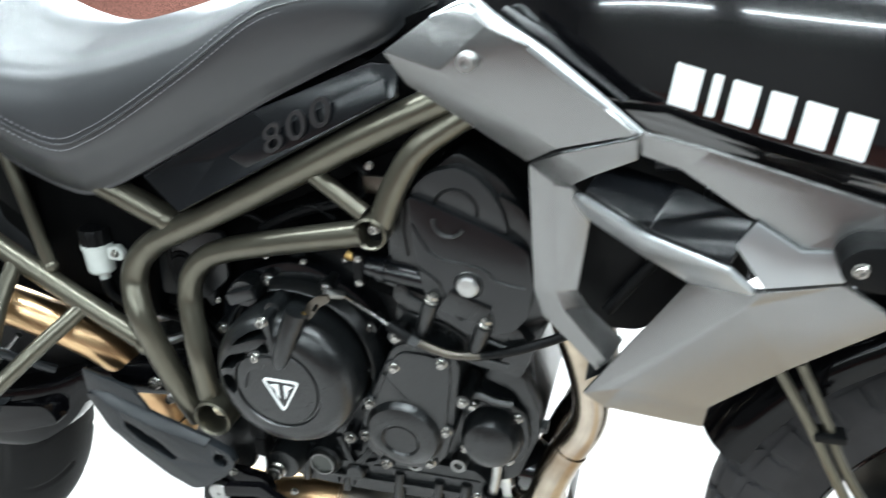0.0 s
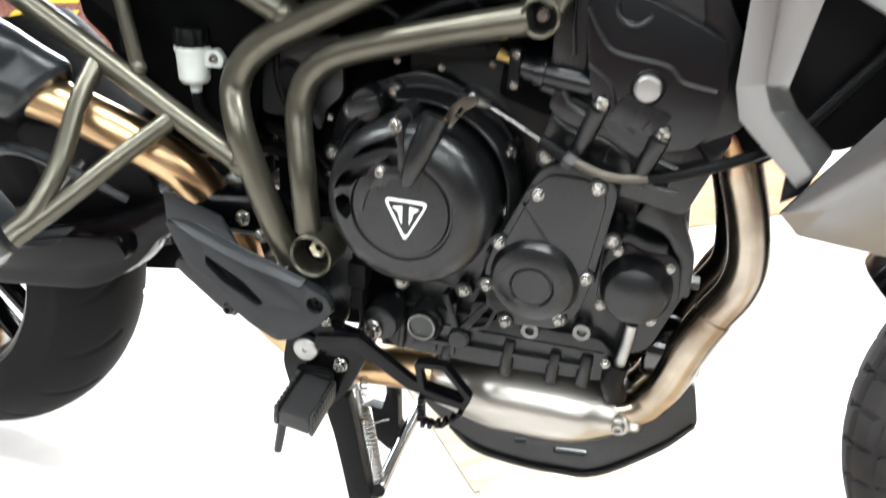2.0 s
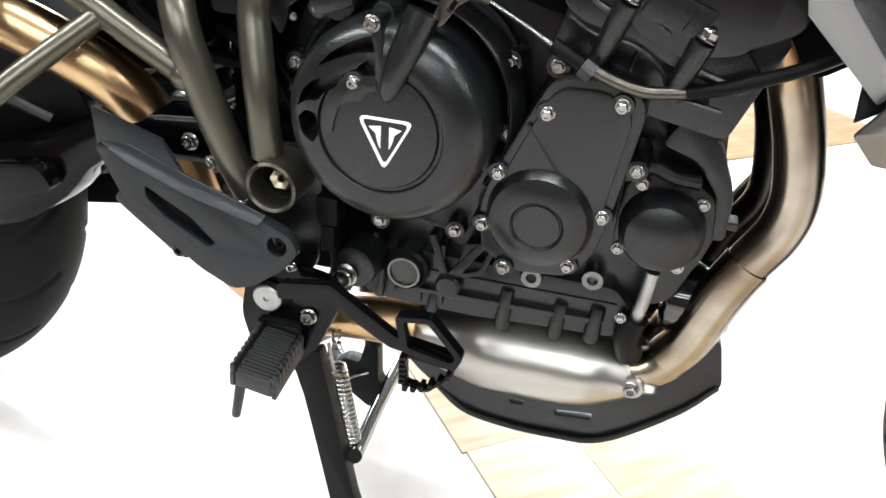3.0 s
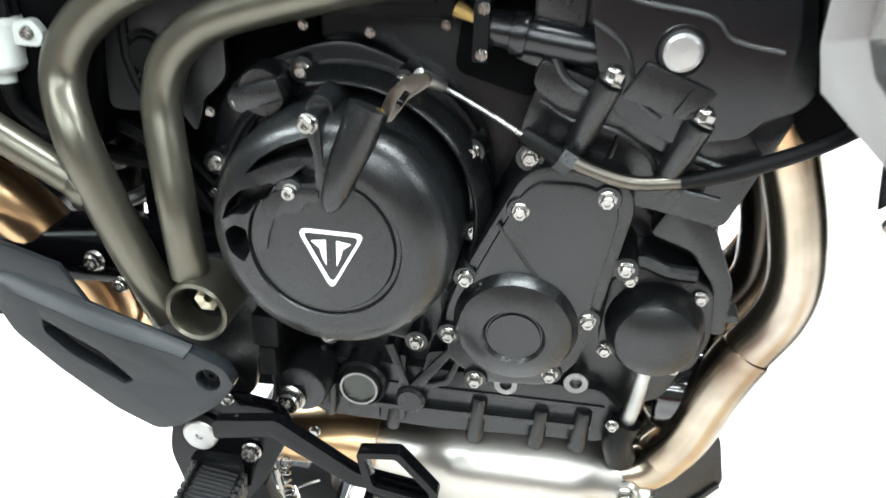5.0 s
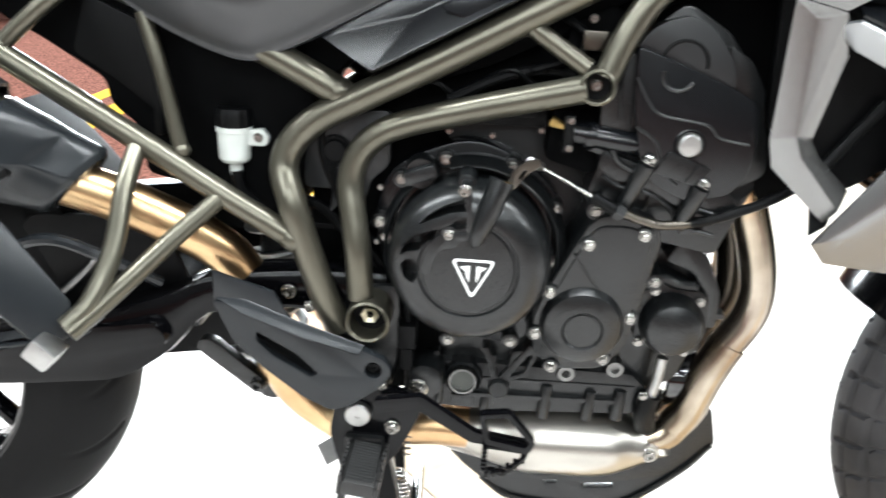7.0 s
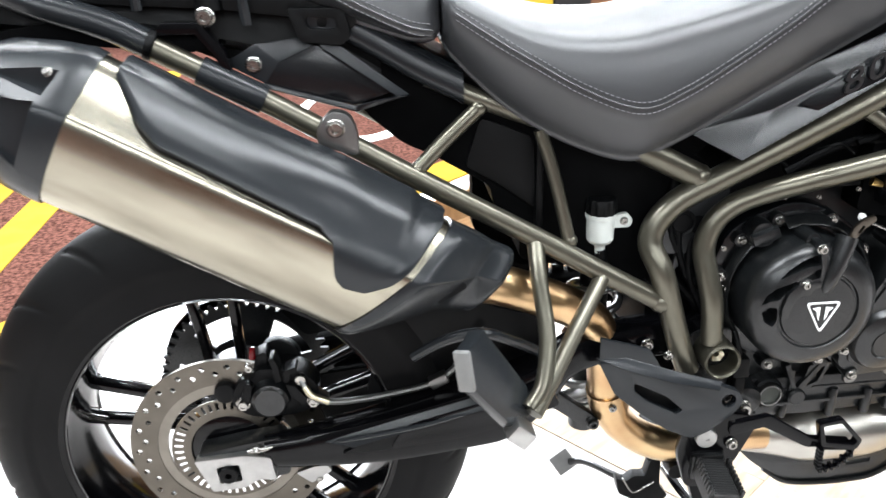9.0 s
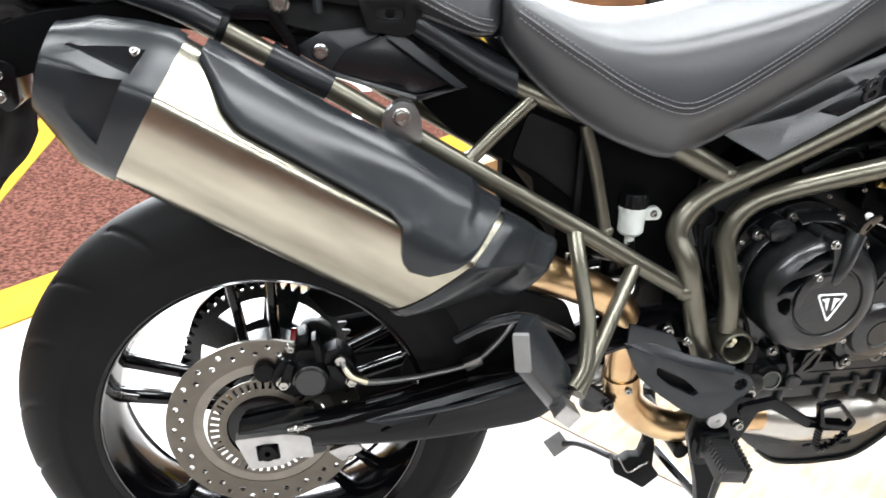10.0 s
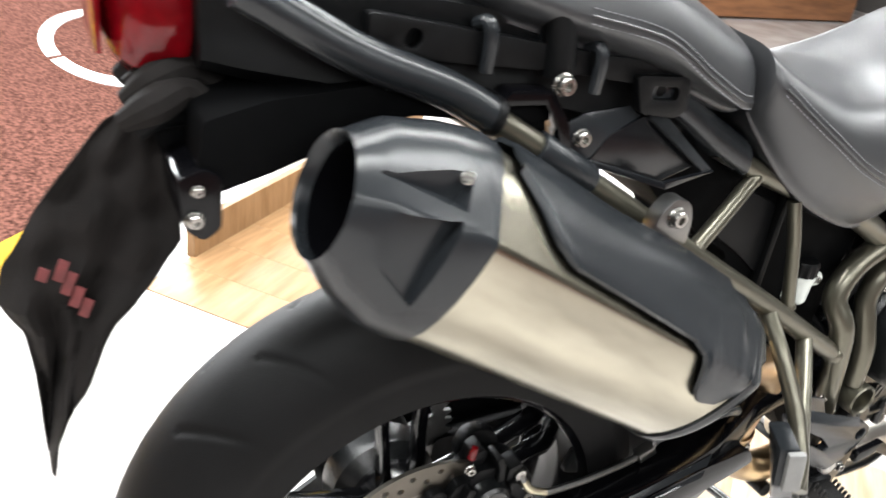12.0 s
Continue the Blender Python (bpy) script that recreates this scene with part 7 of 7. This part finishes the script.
guard = part("rear_mudguard", prism(rounded([(-0.240, 0.846), (-0.196, 0.860), (-0.110, 0.872), (-0.02, 0.866), (0.06, 0.842), (0.02, 0.836), (-0.083, 0.847), (-0.138, 0.828), (-0.190, 0.806), (-0.230, 0.792), (-0.243, 0.806)], 0.006), -0.112, 0.112, 0.006), DEEP, bike, "black plastic rear mudguard")
lamp_ = part("tail_lamp", skin([[(x, -w, z0), (x, -w, z1), (x, w, z1), (x, w, z0)] for x, w, z0, z1 in ((-0.292, 0.018, 0.890, 0.925), (-0.284, 0.034, 0.872, 0.940), (-0.268, 0.042, 0.862, 0.945), (-0.246, 0.044, 0.866, 0.94), (-0.234, 0.042, 0.872, 0.93))], 3, 3), RED_LENS, bike, "red tail lamp lens")
for k in range(3):
    part("lens_rib", box(-0.298 + 0.02 * k, -0.294 + 0.02 * k, -0.046, 0.046, 0.874, 0.93, 0.001), RED_LENS, lamp_)
plate = part("plate_holder", prism(rounded([(-0.270, 0.835), (-0.240, 0.845), (-0.222, 0.840), (-0.226, 0.770), (-0.248, 0.762), (-0.254, 0.795)], 0.006), -0.055, 0.055, 0.004), DEEP, bike, "black plate holder")
part("side_lug", prism(rounded([(-0.258, 0.806), (-0.240, 0.814), (-0.226, 0.806), (-0.227, 0.766), (-0.240, 0.757), (-0.254, 0.768)], 0.005), -0.116, -0.050, 0.004), GUARD_BLACK, plate, "gloss black side lug")
bolt(plate, -0.246, -0.116, 0.775, 0.007, "cap")
bolt(plate, -0.244, -0.116, 0.797, 0.005, "cap")
part("reflector_arm", tube([(-0.24, -0.05, 0.83), (-0.262, -0.06, 0.83), (-0.275, -0.06, 0.822)], 0.008, 10, 4), GRAINED, plate)
# grab rails and rack
rail = part("grab_rail", tube([(-0.215, -0.104, 0.935), (-0.134, -0.112, 0.894), (-0.06, -0.114, 0.868), (-0.018, -0.116, 0.847)], 0.0155, 18, 5), SATIN, bike, "black tubular grab rail")
part("rail_sleeve", rod((0.030, -0.1165, 0.8185), (0.094, -0.1150, 0.7835), 0.0160, 0.0160, 20, 0.002), SATIN, rail)
part("far_rail", mirrored(tube([(-0.215, -0.104, 0.935), (-0.134, -0.112, 0.894), (-0.06, -0.114, 0.868), (0.028, -0.117, 0.828)], 0.0155, 14, 4)), SATIN, rail)
part("rail_core", rod((-0.04, -0.1155, 0.857), (0.05, -0.116, 0.808), 0.0128, 0.0122, 18), FRAME, rail, "olive grey tube")
part("rail_collar", rod((-0.020, -0.116, 0.848), (-0.012, -0.116, 0.8445), 0.0172, 0.0172, 20, 0.002), GRAINED, rail)
part("rail_bracket", prism(rounded([(-0.012, 0.858), (-0.002, 0.868), (0.037, 0.867), (0.058, 0.838), (0.064, 0.818), (0.056, 0.813), (0.048, 0.833), (0.031, 0.856), (-0.006, 0.856)], 0.002), -0.122, -0.100, 0.002), GUARD_BLACK, rail, "angled black bracket")
rack = part("rack_bracket", prism(rounded([(-0.120, 0.896), (-0.122, 0.925), (-0.055, 0.912), (0.10, 0.880), (0.17, 0.872), (0.195, 0.870), (0.195, 0.838), (0.165, 0.834), (0.14, 0.852), (0.05, 0.870), (-0.055, 0.884)], 0.006), -0.108, -0.096, 0.003, [ring_of(-0.086, 0.904, 0.0075, 14)]), GRAINED, bike, "black rack mounting rail")
pad = part("pad_plate", prism(rounded([(0.124, 0.864), (0.184, 0.859), (0.188, 0.828), (0.176, 0.821), (0.134, 0.829)], 0.006), -0.116, -0.104, 0.003, [rounded([(0.142, 0.854), (0.174, 0.850), (0.174, 0.838), (0.144, 0.841)], 0.005)]), GRAINED, rack)
part("pad_recess", prism(rounded([(0.138, 0.857), (0.178, 0.853), (0.178, 0.834), (0.140, 0.837)], 0.005), -0.109, -0.103, 0.001, [ring_of(0.159, 0.846, 0.0055, 16)]), SATIN, rack)
part("upright", tube([(0.046, -0.106, 0.868), (0.044, -0.104, 0.905), (0.034, -0.098, 0.945), (0.02, -0.085, 0.985)], 0.0145, 14, 5), GRAINED, rack)
bolt(rack, 0.043, -0.121, 0.864, 0.0105, "cap")
for hx, hz in ((-0.025, 0.895), (0.082, 0.870)):
    part("strap_hook", tube([(hx, -0.112, hz - 0.018), (hx, -0.116, hz + 0.010), (hx - 0.002, -0.112, hz + 0.020), (hx - 0.004, -0.100, hz + 0.016)], 0.0058, 10, 5), SATIN, rack)
rack.matrix_basis = Matrix.Translation((-0.09, 0, 0.88)) @ Matrix.Rotation(radians(-3.7), 4, "Y") @ Matrix.Translation((0.09, 0, -0.88))
part("lower_cover", prism(rounded([(0.030, 0.918), (0.10, 0.895), (0.140, 0.880), (0.140, 0.868), (0.10, 0.868), (0.03, 0.89)], 0.005), -0.098, -0.085, 0.003), SATIN, rack)
part("tail_side_panel", prism(rounded([(-0.130, 0.868), (-0.01, 0.846), (0.055, 0.818), (0.097, 0.801), (0.190, 0.772), (0.243, 0.722), (0.300, 0.700), (0.345, 0.735), (0.330, 0.790), (0.20, 0.868), (0.0, 0.905), (-0.130, 0.912)], 0.008), -0.080, 0.080, 0.004), GRAINED, tail)
# the side fin: an outer frame of flat faces round a sunk dark triangle
fin = part("side_fin", facets([(0.052, -0.100, 0.822), (0.088, -0.104, 0.842), (0.136, -0.102, 0.847), (0.150, -0.104, 0.838), (0.112, -0.110, 0.822), (0.096, -0.110, 0.800)], [(0, 1, 4), (1, 2, 3, 4), (0, 4, 5)], 0.006, 0.0015, 6), SATIN, bike, "black faceted side fin below the seat")
part("fin_recess", facets([(0.096, -0.106, 0.800), (0.112, -0.106, 0.822), (0.150, -0.102, 0.838), (0.178, -0.096, 0.832), (0.232, -0.100, 0.785), (0.190, -0.102, 0.772)], [(0, 1, 2, 3, 4, 5)], 0.005, 0.0015), PANEL_BLACK, fin, "semi-gloss black sunk face")
part("fin_blade", facets([(0.150, -0.105, 0.850), (0.166, -0.107, 0.846), (0.249, -0.110, 0.783), (0.238, -0.114, 0.780), (0.158, -0.110, 0.836)], [(0, 1, 2, 3, 4)], 0.005, 0.0012), SATIN, fin)
part("fin_lip", facets([(0.094, -0.108, 0.801), (0.190, -0.108, 0.773), (0.238, -0.113, 0.783), (0.249, -0.110, 0.783), (0.191, -0.110, 0.766), (0.092, -0.110, 0.796)], [(0, 1, 4, 5), (1, 2, 3, 4)], 0.005, 0.001), PANEL_BLACK, fin)
part("fin_rib", tube([(0.118, -0.107, 0.806), (0.150, -0.104, 0.812), (0.172, -0.101, 0.813)], 0.0016, 8, 4), SATIN, fin)
bolt(fin, 0.085, -0.106, 0.820, 0.0092, "cap")
part("seat_side_cover", skin([[(x, -w - 0.004, z - 0.016), (x, -w - 0.008, z), (x, -w, z + 0.016), (x, -w + 0.02, z + 0.018), (x, -w + 0.02, z - 0.018)] for x, w, z in ((0.120, 0.088, 0.884), (0.175, 0.092, 0.860), (0.215, 0.095, 0.838), (0.26, 0.096, 0.810), (0.31, 0.096, 0.784))], 4, 3), SATIN, bike, "black plastic cover under the seat edge")

# cloth hung over the number plate
cloth = bmesh.new()
COLS, ROWS_N = 22, 34
gridc = []
for j in range(ROWS_N + 1):
    f = j / ROWS_N
    row = []
    for i in range(COLS + 1):
        g = i / COLS
        z = 0.822 - 0.300 * f
        left = np.interp(z, [0.521, 0.600, 0.636, 0.663, 0.693, 0.772, 0.814, 0.822], [-0.356, -0.358, -0.364, -0.378, -0.373, -0.328, -0.292, -0.280])
        right = np.interp(z, [0.521, 0.580, 0.650, 0.684, 0.715, 0.810, 0.822], [-0.352, -0.328, -0.292, -0.258, -0.240, -0.240, -0.262])
        ripple = 0.014 * math.sin(8 * g + 6 * f) * f + 0.007 * math.sin(19 * g - 9 * f) * (0.3 + f) + 0.004 * math.sin(31 * f + 7 * g)
        row.append(cloth.verts.new((left + (right - left) * g, -0.012 - 0.035 * g * f + ripple, z)))
    gridc.append(row)
for a, b in zip(gridc, gridc[1:]):
    for k in range(COLS):
        cloth.faces.new((a[k], a[k + 1], b[k + 1], b[k]))
shell(cloth, 0.0015)
banner = tagged(part("cloth_cover", cloth, CLOTH, None), "black cloth with faded red print hung over the number plate", "cloth")
for k, (x0_, x1_, y0_, z0_) in enumerate(((-0.285, -0.215, -0.058, 0.842), (-0.280, -0.205, -0.040, 0.852), (-0.275, -0.200, -0.018, 0.856), (-0.278, -0.205, 0.006, 0.856), (-0.272, -0.210, 0.030, 0.852))):
    part("cloth_fold", tube([(x0_, y0_, z0_ - 0.014), (x0_ * 0.7 + x1_ * 0.3, y0_ - 0.006, z0_ + 0.004 * (k % 2)), (x0_ * 0.35 + x1_ * 0.65, y0_ + 0.006, z0_ + 0.006), (x1_, y0_ - 0.002, z0_ - 0.008)], [0.008, 0.014, 0.012 + 0.002 * (k % 3), 0.007], 10, 5), CLOTH, banner, "bunched black cloth fold")
for cx, cz, h_ in ((-0.332, 0.700, 0.020), (-0.327, 0.688, 0.022), (-0.322, 0.675, 0.020), (-0.316, 0.664, 0.018), (-0.345, 0.698, 0.012)):
    part("print_bar", box(-0.004, 0.004, -0.001, 0.001, -h_ / 2, h_ / 2, 0.0004, None, Matrix.Translation((cx, -0.034, cz)) @ Euler((0, radians(20), radians(-24))).to_matrix().to_4x4()), CLOTH_RED, banner, "faded red printed bar")
